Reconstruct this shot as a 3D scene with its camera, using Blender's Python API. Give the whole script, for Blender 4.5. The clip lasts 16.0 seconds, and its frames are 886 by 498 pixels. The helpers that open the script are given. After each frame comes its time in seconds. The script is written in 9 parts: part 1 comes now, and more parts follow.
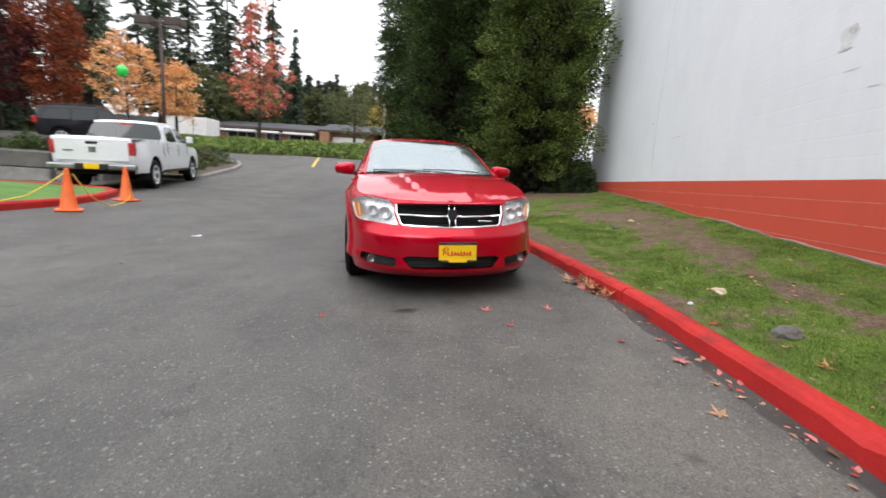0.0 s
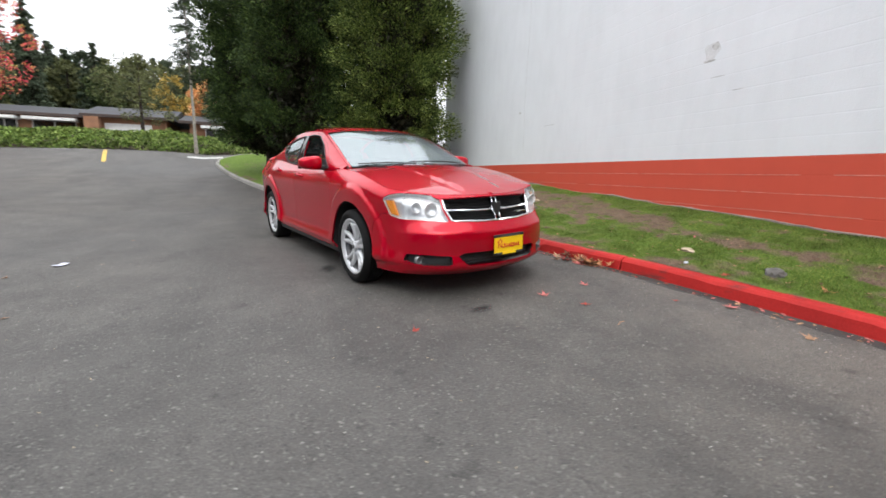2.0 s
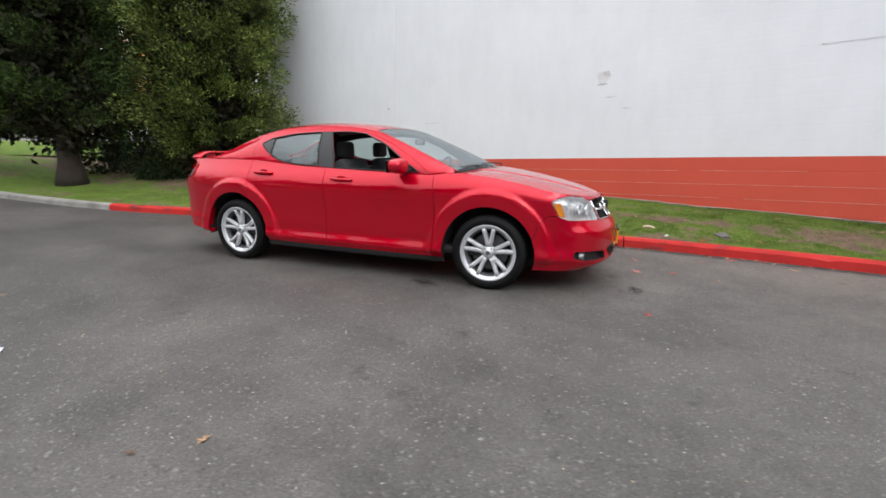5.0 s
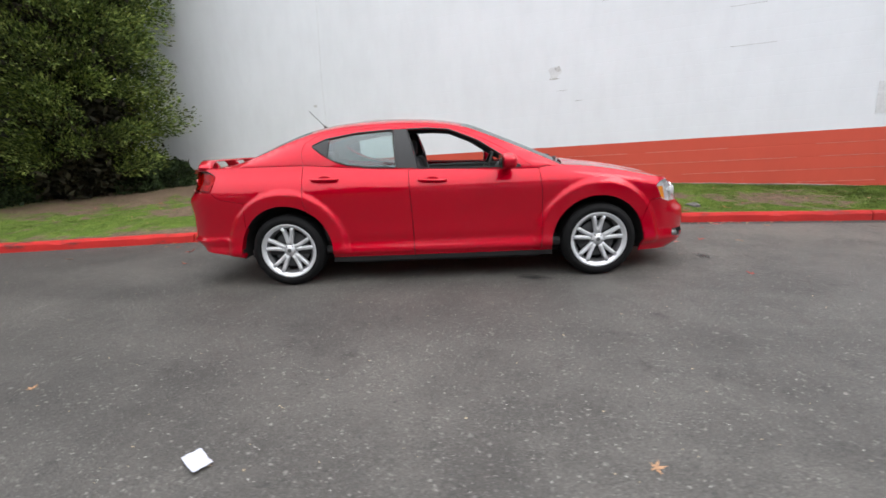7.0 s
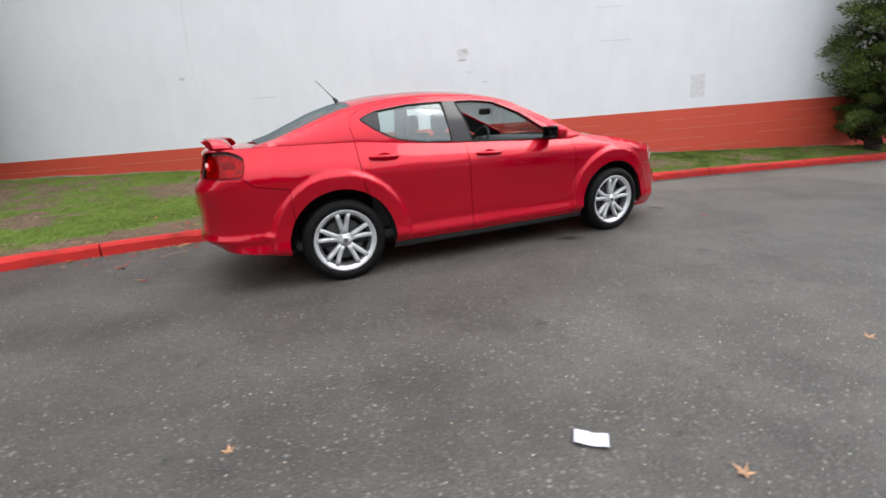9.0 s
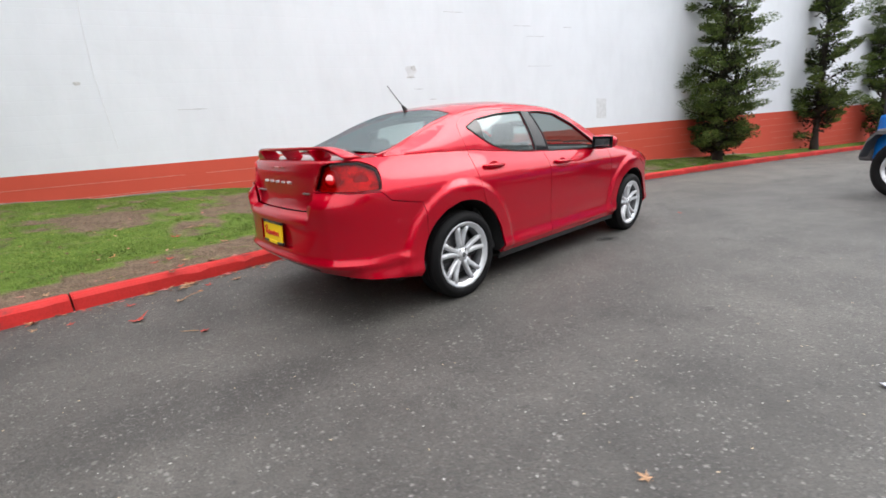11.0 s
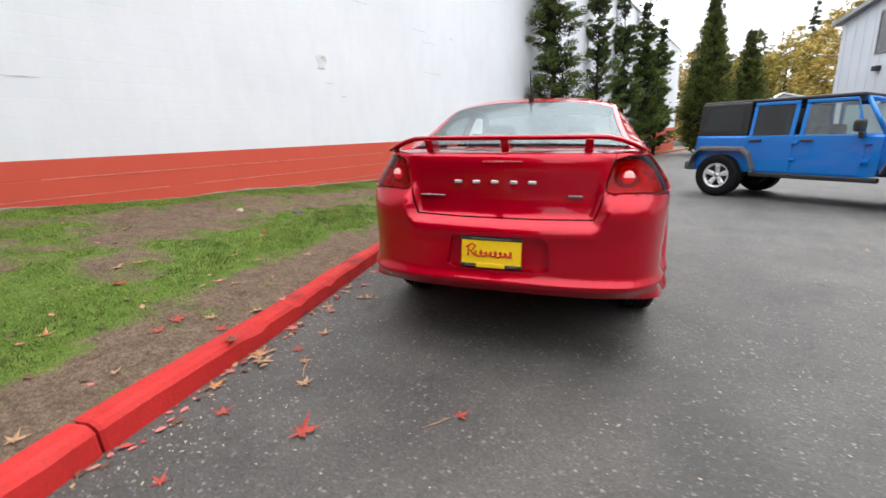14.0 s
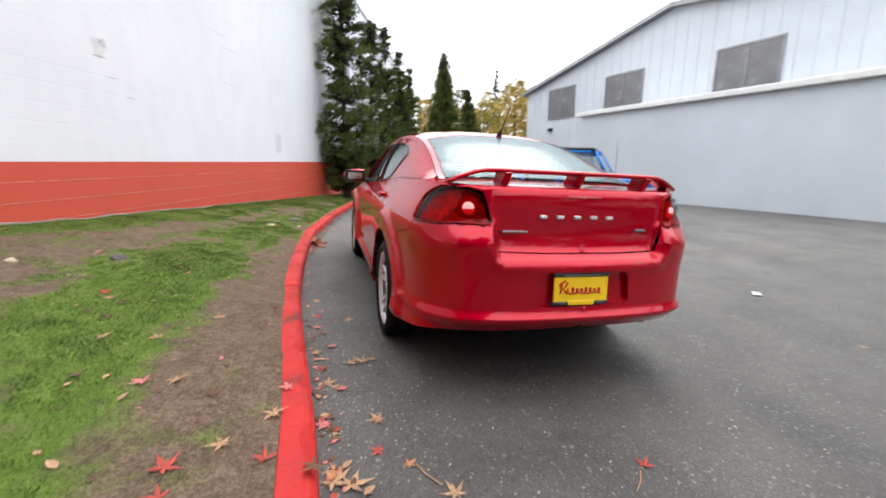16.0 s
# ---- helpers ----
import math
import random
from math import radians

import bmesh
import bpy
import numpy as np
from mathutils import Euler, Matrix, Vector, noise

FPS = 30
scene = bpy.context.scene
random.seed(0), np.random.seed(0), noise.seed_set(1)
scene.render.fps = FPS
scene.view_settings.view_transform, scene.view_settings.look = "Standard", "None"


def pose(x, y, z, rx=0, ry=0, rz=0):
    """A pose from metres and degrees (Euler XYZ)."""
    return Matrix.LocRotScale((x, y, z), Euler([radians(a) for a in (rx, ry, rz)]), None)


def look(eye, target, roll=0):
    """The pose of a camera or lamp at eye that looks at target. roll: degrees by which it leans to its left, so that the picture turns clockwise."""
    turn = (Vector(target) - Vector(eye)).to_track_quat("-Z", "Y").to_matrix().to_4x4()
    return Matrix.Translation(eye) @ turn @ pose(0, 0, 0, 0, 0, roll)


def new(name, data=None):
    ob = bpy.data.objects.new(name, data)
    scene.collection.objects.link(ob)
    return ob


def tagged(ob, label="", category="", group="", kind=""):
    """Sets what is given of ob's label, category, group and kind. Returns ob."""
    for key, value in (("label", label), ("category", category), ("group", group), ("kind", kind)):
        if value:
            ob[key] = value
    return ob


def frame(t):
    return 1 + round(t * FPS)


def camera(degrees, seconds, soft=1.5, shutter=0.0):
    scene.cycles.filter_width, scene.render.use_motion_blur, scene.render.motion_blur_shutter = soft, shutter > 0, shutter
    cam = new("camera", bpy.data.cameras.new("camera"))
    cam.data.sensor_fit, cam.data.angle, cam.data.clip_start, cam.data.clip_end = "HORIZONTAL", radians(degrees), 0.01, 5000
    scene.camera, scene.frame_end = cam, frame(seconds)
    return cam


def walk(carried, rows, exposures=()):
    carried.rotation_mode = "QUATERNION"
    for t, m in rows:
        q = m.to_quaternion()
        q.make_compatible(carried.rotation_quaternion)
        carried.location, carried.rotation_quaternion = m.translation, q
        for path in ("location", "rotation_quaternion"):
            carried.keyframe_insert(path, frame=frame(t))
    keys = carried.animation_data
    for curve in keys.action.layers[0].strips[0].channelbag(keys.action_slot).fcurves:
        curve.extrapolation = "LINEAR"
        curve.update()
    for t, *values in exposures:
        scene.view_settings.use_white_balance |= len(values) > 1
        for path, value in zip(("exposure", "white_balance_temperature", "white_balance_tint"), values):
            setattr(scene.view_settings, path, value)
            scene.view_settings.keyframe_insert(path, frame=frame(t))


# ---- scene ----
from mathutils import geometry

EXPOSURE = 0.62
cam = camera(92.66, 16.0, soft=1.6, shutter=0.4)
PATH = [
    (0, (0.166, 0.575, 1.162), (0.102, 2.547, 0.835), 3.87),
    (0.5, (-0.228, 0.624, 1.150), (-0.011, 2.583, 0.812), 2.74),
    (1, (-0.648, 0.730, 1.127), (-0.238, 2.648, 0.735), 1.06),
    (1.5, (-1.097, 0.872, 1.141), (-0.517, 2.754, 0.793), 2.08),
    (2, (-1.592, 1.007, 1.128), (-0.831, 2.823, 0.779), 1.31),
    (2.5, (-2.064, 1.265, 1.129), (-1.170, 3.020, 0.781), -0.27),
    (3, (-2.581, 1.518, 1.135), (-1.478, 3.150, 0.788), -2.96),
    (3.5, (-3.013, 1.865, 1.159), (-1.806, 3.421, 0.812), -3.71),
    (4, (-3.407, 2.238, 1.179), (-2.068, 3.698, 0.901), -3.56),
    (4.2, (-3.563, 2.384, 1.181), (-2.137, 3.753, 0.882), -2.41),
    (6.3, (-4.643, 4.387, 1.217), (-2.812, 5.101, 0.847), -1.74),
    (6.5, (-4.718, 4.604, 1.224), (-2.853, 5.220, 0.847), -2.28),
    (7, (-4.804, 5.137, 1.221), (-2.903, 5.615, 0.823), -3.18),
    (7.5, (-4.884, 5.657, 1.224), (-2.946, 5.954, 0.831), -2.36),
    (8, (-4.915, 6.194, 1.220), (-2.964, 6.251, 0.782), -1.85),
    (8.5, (-4.870, 6.720, 1.245), (-2.923, 6.595, 0.804), -1.72),
    (9, (-4.837, 7.235, 1.257), (-2.937, 6.887, 0.740), -4.67),
    (9.2, (-4.796, 7.438, 1.271), (-2.909, 7.040, 0.739), -5.63),
    (11.3, (-3.856, 9.212, 1.320), (-2.211, 8.192, 0.817), -5.24),
    (11.5, (-3.718, 9.336, 1.321), (-2.095, 8.294, 0.791), -5.60),
    (12, (-3.341, 9.613, 1.335), (-1.757, 8.498, 0.841), -5.09),
    (12.5, (-2.977, 9.914, 1.342), (-1.535, 8.622, 0.839), -4.08),
    (13, (-2.553, 10.135, 1.348), (-1.202, 8.753, 0.833), -4.11),
    (13.5, (-2.147, 10.314, 1.368), (-0.949, 8.782, 0.901), -2.80),
    (14, (-1.728, 10.469, 1.385), (-0.730, 8.808, 0.886), -3.07),
    (14.5, (-1.295, 10.531, 1.388), (-0.469, 8.765, 0.940), -0.74),
    (15, (-0.876, 10.633, 1.405), (-0.400, 8.748, 0.935), -0.49),
    (15.5, (-0.444, 10.612, 1.429), (-0.199, 8.690, 0.931), -2.35),
    (16, (-0.073, 10.557, 1.435), (-0.183, 8.601, 1.031), 0.53),
]
walk(cam, [(t, look(eye, target, roll)) for t, eye, target, roll in PATH], exposures=[(0.0, EXPOSURE), (4.0, EXPOSURE), (7.0, EXPOSURE + 0.08), (9.0, EXPOSURE + 0.07), (11.3, EXPOSURE + 0.28), (16.0, EXPOSURE + 0.30)])

# ---- daylight: bright overcast ----
SUN_UP, SUN_TURN = radians(48), radians(200)
world = bpy.data.worlds.new("overcast")
scene.world = world
world.use_nodes = True
wt = world.node_tree
bg = wt.nodes["Background"]
sky = wt.nodes.new("ShaderNodeTexSky")
sky.sky_type = "NISHITA"
sky.sun_disc = False
sky.sun_elevation, sky.sun_rotation = SUN_UP, SUN_TURN
sky.air_density, sky.dust_density, sky.ozone_density = 1.0, 6.0, 1.0
grey = wt.nodes.new("ShaderNodeHueSaturation")
grey.inputs["Saturation"].default_value = 0.12
cloud = wt.nodes.new("ShaderNodeMixRGB")
cloud.blend_type = "MIX"
cloud.inputs[0].default_value = 0.85
# an overcast sky is about three times as bright overhead as at the horizon
where = wt.nodes.new("ShaderNodeTexCoord")
split = wt.nodes.new("ShaderNodeSeparateXYZ")
dome = wt.nodes.new("ShaderNodeMapRange")
dome.inputs["From Min"].default_value, dome.inputs["From Max"].default_value = 0.0, 1.0
dome.inputs["To Min"].default_value, dome.inputs["To Max"].default_value = 7.6, 18.0
tint = wt.nodes.new("ShaderNodeMixRGB")
tint.blend_type = "MULTIPLY"
tint.inputs[0].default_value = 1.0
tint.inputs[1].default_value = (0.965, 0.985, 1.03, 1)
wt.links.new(where.outputs["Generated"], split.inputs[0])
wt.links.new(split.outputs["Z"], dome.inputs["Value"])
wt.links.new(dome.outputs[0], tint.inputs[2])
wt.links.new(tint.outputs[0], cloud.inputs[2])
wt.links.new(sky.outputs[0], grey.inputs["Color"])
wt.links.new(grey.outputs[0], cloud.inputs[1])
wt.links.new(cloud.outputs[0], bg.inputs[0])
bg.inputs[1].default_value = 0.12

sun = new("sun", bpy.data.lights.new("sun", "SUN"))
sun.data.energy, sun.data.angle, sun.data.color = 0.5, radians(30), (1.0, 0.97, 0.92)
SUN_WAY = Vector((math.sin(SUN_TURN) * math.cos(SUN_UP), math.cos(SUN_TURN) * math.cos(SUN_UP), math.sin(SUN_UP)))
sun.matrix_world = look((0, 0, 30), Vector((0, 0, 30)) - SUN_WAY)

# ---- building tools ----
def obj(name, verts, faces, material, parent=None, smooth=False, label=""):
    me = bpy.data.meshes.new(name)
    me.from_pydata([tuple(map(float, v)) for v in verts], [], [tuple(map(int, f)) for f in faces])
    me.update()
    if smooth:
        me.shade_smooth()
    if material:
        me.materials.append(material)
    ob = new(name, me)
    ob.parent = parent
    return tagged(ob, label)


def part(name, bm, material, parent, label="", smooth=False):
    me = bpy.data.meshes.new(name)
    bm.to_mesh(me)
    bm.free()
    if smooth:
        me.shade_smooth()
    me.materials.append(material)
    ob = new(name, me)
    ob.parent = parent
    return tagged(ob, label)


def thing(name, m, label, category, group="", kind=""):
    ob = new(name)
    ob.empty_display_size = 0.2
    ob.matrix_world = m
    return tagged(ob, label, category, group, kind)


def box_bm(lo, hi, bevel=0.0, segs=1, bm=None):
    bm2 = bmesh.new()
    bmesh.ops.create_cube(bm2, size=1)
    lo, hi = Vector(lo), Vector(hi)
    for v in bm2.verts:
        v.co = Vector([(a + b) / 2 + c * (b - a) for a, b, c in zip(lo, hi, v.co)])
    if bevel:
        bmesh.ops.bevel(bm2, geom=bm2.edges[:], offset=bevel, segments=segs, affect="EDGES", profile=0.5)
    if bm is None:
        return bm2
    add_bm(bm, bm2)
    return bm


def add_bm(bm, other):
    me = bpy.data.meshes.new("tmp")
    other.to_mesh(me)
    other.free()
    bm.from_mesh(me)
    bpy.data.meshes.remove(me)


def tube_bm(points, radii, sides=8, bm=None, caps=True):
    """A round tube through points."""
    bm = bm or bmesh.new()
    pts = [Vector(p) for p in points]
    if not isinstance(radii, (list, tuple)):
        radii = [radii] * len(pts)
    rings = []
    ref = Vector((0.31, 0.17, 0.93))
    for i, p in enumerate(pts):
        d = (pts[min(i + 1, len(pts) - 1)] - pts[max(i - 1, 0)]).normalized()
        a = d.cross(ref)
        a = a.normalized() if a.length > 1e-3 else d.orthogonal().normalized()
        b = d.cross(a)
        rings.append([bm.verts.new(p + float(radii[i]) * (math.cos(k * math.tau / sides) * a + math.sin(k * math.tau / sides) * b)) for k in range(sides)])
    for r, s in zip(rings, rings[1:]):
        for k in range(sides):
            bm.faces.new((r[k], r[(k + 1) % sides], s[(k + 1) % sides], s[k]))
    if caps:
        bm.faces.new(rings[0][::-1])
        bm.faces.new(rings[-1])
    return bm


def lathe_bm(profile, sides=32, axis="Y", bm=None, closed=False):
    """Turn a profile of (radius, height) round an axis."""
    bm = bm or bmesh.new()
    rings = []
    for r, h in profile:
        ring = []
        for k in range(sides):
            a = k * math.tau / sides
            c, s = r * math.cos(a), r * math.sin(a)
            ring.append(bm.verts.new((c, h, s) if axis == "Y" else (c, s, h)))
        rings.append(ring)
    pairs = list(zip(rings, rings[1:])) + ([(rings[-1], rings[0])] if closed else [])
    for r, s in pairs:
        for k in range(sides):
            bm.faces.new((r[k], r[(k + 1) % sides], s[(k + 1) % sides], s[k]))
    bmesh.ops.recalc_face_normals(bm, faces=bm.faces)
    return bm


def smoothstep(a, b, x):
    t = np.clip((np.asarray(x, float) - a) / (b - a), 0, 1)
    return t * t * (3 - 2 * t)


def curve(xs, ys, x):
    """A smooth curve through a few points (monotone cubic)."""
    xs, ys = np.asarray(xs, float), np.asarray(ys, float)
    h, d = np.diff(xs), np.diff(ys) / np.diff(xs)
    m = np.r_[d[0], [0 if a * b <= 0 else 2 * a * b / (a + b) for a, b in zip(d, d[1:])], d[-1]]
    x = np.asarray(x, float)
    i = np.clip(np.searchsorted(xs, x) - 1, 0, len(xs) - 2)
    t = np.clip((x - xs[i]) / h[i], -0.5, 1.5)
    return ys[i] * (1 + 2 * t) * (1 - t) ** 2 + h[i] * m[i] * t * (1 - t) ** 2 + ys[i + 1] * t * t * (3 - 2 * t) + h[i] * m[i + 1] * t * t * (t - 1)


def leaves(name, centres, ways, sizes, material, parent, seed, width=0.5, kind="", label=""):
    """Many small folded leaves or sprays as one mesh: at centres, pointing along ways."""
    rng = np.random.default_rng(seed)
    n = len(centres)
    w = ways / np.maximum(np.linalg.norm(ways, axis=1, keepdims=True), 1e-6)
    s = np.cross(w, rng.normal(size=(n, 3)))
    s /= np.maximum(np.linalg.norm(s, axis=1, keepdims=True), 1e-6)
    u = np.cross(s, w)
    L = sizes[:, None]
    a = centres - w * L * 0.5
    b = centres + s * L * width * 0.5 + u * L * 0.10
    c = centres + w * L * 0.5
    d = centres - s * L * width * 0.5 + u * L * 0.10
    v = np.stack([a, b, c, d], 1).reshape(-1, 3)
    me = bpy.data.meshes.new(name)
    me.vertices.add(len(v))
    me.vertices.foreach_set("co", v.ravel())
    f = np.arange(4 * n).reshape(n, 4)
    tri = np.concatenate([f[:, [0, 1, 2]], f[:, [0, 2, 3]]], 1).reshape(-1)
    me.loops.add(len(tri))
    me.loops.foreach_set("vertex_index", tri)
    me.polygons.add(2 * n)
    me.polygons.foreach_set("loop_start", np.arange(0, 6 * n, 3))
    me.polygons.foreach_set("loop_total", np.full(2 * n, 3))
    me.update()
    me.materials.append(material)
    ob = new(name, me)
    ob.parent = parent
    return tagged(ob, label, kind=kind)

# ---- materials ----
def nodes_of(name):
    m = bpy.data.materials.new(name)
    m.use_nodes = True
    t = m.node_tree
    return m, t, t.nodes["Principled BSDF"]


def add(t, kind, **values):
    n = t.nodes.new(kind)
    for k, v in values.items():
        if k in n.inputs:
            n.inputs[k].default_value = v
    return n


def noise_of(t, scale, detail=4.0, rough=0.55, stretch=None, coords="Object"):
    co = t.nodes.new("ShaderNodeTexCoord")
    n = add(t, "ShaderNodeTexNoise", Scale=scale, Detail=detail, Roughness=rough)
    if stretch:
        mp = t.nodes.new("ShaderNodeMapping")
        mp.inputs["Scale"].default_value = stretch
        t.links.new(co.outputs[coords], mp.inputs[0])
        t.links.new(mp.outputs[0], n.inputs["Vector"])
    else:
        t.links.new(co.outputs[coords], n.inputs["Vector"])
    return n


def ramp(t, src, stops):
    r = t.nodes.new("ShaderNodeValToRGB")
    e = r.color_ramp.elements
    while len(e) < len(stops):
        e.new(0.5)
    for el, (p, c) in zip(e, stops):
        el.position = p
        el.color = (*c, 1) if isinstance(c, (tuple, list)) else (c, c, c, 1)
    t.links.new(src, r.inputs[0])
    return r


def mix(t, fac, a, b, kind="MIX"):
    m = t.nodes.new("ShaderNodeMixRGB")
    m.blend_type = kind
    for i, v in enumerate((fac, a, b)):
        if hasattr(v, "is_output"):
            t.links.new(v, m.inputs[i])
        elif isinstance(v, (int, float)):
            m.inputs[i].default_value = v if i == 0 else (v, v, v, 1)
        else:
            m.inputs[i].default_value = (*v, 1)
    return m.outputs[0]


def bump(t, p, src, strength=0.3, dist=0.01, normal=None):
    b = add(t, "ShaderNodeBump", Strength=strength, Distance=dist)
    t.links.new(src, b.inputs["Height"])
    if normal:
        t.links.new(normal, b.inputs["Normal"])
    t.links.new(b.outputs[0], p.inputs["Normal"])
    return b.outputs[0]


def surface(name, col, rough=0.6, metal=0.0, vary=0.12, scale=3.0, fine=60.0, rel=0.15, coat=0.0, spec=0.5):
    """A plain surface with large and fine variation and a little relief."""
    m, t, p = nodes_of(name)
    big, small = noise_of(t, scale), noise_of(t, fine, 3)
    lo, hi = tuple(c * (1 - vary) for c in col), tuple(min(1, c * (1 + vary)) for c in col)
    a = ramp(t, big.outputs[0], [(0.3, lo), (0.7, hi)])
    b = ramp(t, small.outputs[0], [(0.3, 1 - vary * 0.7), (0.7, 1.0)])
    t.links.new(mix(t, 1.0, a.outputs[0], b.outputs[0], "MULTIPLY"), p.inputs["Base Color"])
    r = ramp(t, big.outputs[0], [(0.3, max(0.02, rough - 0.08)), (0.7, min(1, rough + 0.08))])
    t.links.new(r.outputs[0], p.inputs["Roughness"])
    p.inputs["Metallic"].default_value = metal
    p.inputs["Coat Weight"].default_value = coat
    p.inputs["Coat Roughness"].default_value = 0.04
    p.inputs["Specular IOR Level"].default_value = spec
    if rel:
        bump(t, p, small.outputs[0], rel, 0.004)
    return m


def asphalt():
    """Coarse worn asphalt: pale and dark stones, dragged patches, sandy wear beside the kerb."""
    m, t, p = nodes_of("asphalt")
    co = t.nodes.new("ShaderNodeTexCoord")
    # ragged outlines for the stones
    rag = noise_of(t, 85, 3, 0.6)
    off = t.nodes.new("ShaderNodeVectorMath")
    off.operation = "MULTIPLY_ADD"
    off.inputs[1].default_value = (0.022, 0.022, 0.022)
    t.links.new(rag.outputs["Color"], off.inputs[0])
    t.links.new(co.outputs["Object"], off.inputs[2])
    def stones(scale):
        v = t.nodes.new("ShaderNodeTexVoronoi")
        v.inputs["Scale"].default_value = scale
        t.links.new(off.outputs[0], v.inputs["Vector"])
        cell = t.nodes.new("ShaderNodeSeparateColor")
        t.links.new(v.outputs["Color"], cell.inputs[0])
        return v.outputs["Distance"], cell.outputs[0], cell.outputs[1]
    grit = noise_of(t, 120, 5, 0.7)
    wide, mid = noise_of(t, 0.20, 4), noise_of(t, 1.4, 6, 0.68)
    spot = noise_of(t, 4.5, 5, 0.7)
    drag = noise_of(t, 1.3, 4, 0.6, (1.0, 0.10, 1.0))
    base = ramp(t, wide.outputs[0], [(0.32, (0.056, 0.0545, 0.052)), (0.68, (0.092, 0.088, 0.0825))])
    c = mix(t, 1.0, base.outputs[0], ramp(t, mid.outputs[0], [(0.3, 0.58), (0.7, 1.28)]).outputs[0], "MULTIPLY")
    c = mix(t, 0.7, c, ramp(t, drag.outputs[0], [(0.35, 0.70), (0.65, 1.2)]).outputs[0], "MULTIPLY")
    # sandy wear beside the kerb
    xyz = t.nodes.new("ShaderNodeSeparateXYZ")
    t.links.new(co.outputs["Object"], xyz.inputs[0])
    across = add(t, "ShaderNodeMapRange")
    across.inputs["From Min"].default_value, across.inputs["From Max"].default_value = -1.0, 1.2
    t.links.new(xyz.outputs["X"], across.inputs["Value"])
    along = add(t, "ShaderNodeMapRange")
    along.inputs["From Min"].default_value, along.inputs["From Max"].default_value = 6.5, 2.0
    t.links.new(xyz.outputs["Y"], along.inputs["Value"])
    k = mix(t, 1.0, across.outputs[0], along.outputs[0], "MULTIPLY")
    k = mix(t, 1.0, k, ramp(t, mid.outputs[0], [(0.36, 0.1), (0.60, 0.75)]).outputs[0], "MULTIPLY")
    c = mix(t, k, c, (0.115, 0.104, 0.090))
    # paving tone runs from paler to darker along y
    tone_y = add(t, "ShaderNodeMapRange")
    tone_y.inputs["From Min"].default_value, tone_y.inputs["From Max"].default_value = 3.0, 9.5
    t.links.new(xyz.outputs["Y"], tone_y.inputs["Value"])
    c = mix(t, 1.0, c, ramp(t, tone_y.outputs[0], [(0.0, (1.10, 1.085, 1.06)), (1.0, (0.845, 0.80, 0.755))]).outputs[0], "MULTIPLY")
    # oil and damp
    c = mix(t, 1.0, c, ramp(t, spot.outputs[0], [(0.28, 0.50), (0.40, 1.0)]).outputs[0], "MULTIPLY")
    c = mix(t, 0.9, c, ramp(t, grit.outputs[0], [(0.30, 0.35), (0.5, 1.0), (0.70, 1.75)]).outputs[0], "MULTIPLY")
    relief = grit.outputs[0]
    for scale, lo, hi, top, tone in ((95, 0.74, 0.95, 0.56, (0.29, 0.277, 0.260)), (50, 0.82, 0.98, 0.60, (0.31, 0.295, 0.275)), (30, 0.96, 0.995, 0.50, (0.27, 0.257, 0.240))):
        d, r1, r2 = stones(scale)
        near = ramp(t, d, [(0.20, 1.0), (0.44, 0.0)])
        f = mix(t, 1.0, ramp(t, r1, [(lo, 0.0), (hi, top)]).outputs[0], near.outputs[0], "MULTIPLY")
        c = mix(t, f, c, tone)
        g = mix(t, 1.0, ramp(t, r2, [(lo - 0.05, 0.0), (hi, top)]).outputs[0], near.outputs[0], "MULTIPLY")
        c = mix(t, g, c, (0.022, 0.022, 0.023))
        relief = mix(t, 0.4, relief, near.outputs[0])
    t.links.new(c, p.inputs["Base Color"])
    t.links.new(ramp(t, wide.outputs[0], [(0.3, 0.55), (0.7, 0.78)]).outputs[0], p.inputs["Roughness"])
    bump(t, p, relief, 0.7, 0.008)
    return m


def lawn():
    """Thin grass over bare earth; the mesh's own "grass" value says where it grows."""
    m, t, p = nodes_of("thin_grass_on_earth")
    mid, fine = noise_of(t, 7, 5, 0.7), noise_of(t, 70, 4, 0.7)
    earth = ramp(t, fine.outputs[0], [(0.3, (0.100, 0.066, 0.044)), (0.7, (0.255, 0.182, 0.126))])
    earth2 = mix(t, 0.7, earth.outputs[0], ramp(t, mid.outputs[0], [(0.3, 0.6), (0.7, 1.25)]).outputs[0], "MULTIPLY")
    green = ramp(t, mid.outputs[0], [(0.25, (0.056, 0.100, 0.015)), (0.5, (0.115, 0.185, 0.026)), (0.8, (0.19, 0.23, 0.055))])
    gf = mix(t, 0.75, green.outputs[0], ramp(t, fine.outputs[0], [(0.3, 0.40), (0.7, 1.4)]).outputs[0], "MULTIPLY")
    at = t.nodes.new("ShaderNodeAttribute")
    at.attribute_name = "grass"
    tuft = noise_of(t, 26, 5, 0.75)
    earth2 = mix(t, 0.6, earth2, ramp(t, tuft.outputs[0], [(0.36, 0.45), (0.56, 1.1)]).outputs[0], "MULTIPLY")
    w = mix(t, 0.30, mix(t, 0.15, at.outputs["Fac"], mid.outputs[0]), tuft.outputs[0])
    k = ramp(t, w, [(0.40, 0.0), (0.62, 1.0)])
    t.links.new(mix(t, k.outputs[0], earth2, gf), p.inputs["Base Color"])
    p.inputs["Roughness"].default_value = 0.95
    p.inputs["Specular IOR Level"].default_value = 0.2
    bump(t, p, fine.outputs[0], 0.9, 0.025)
    return m


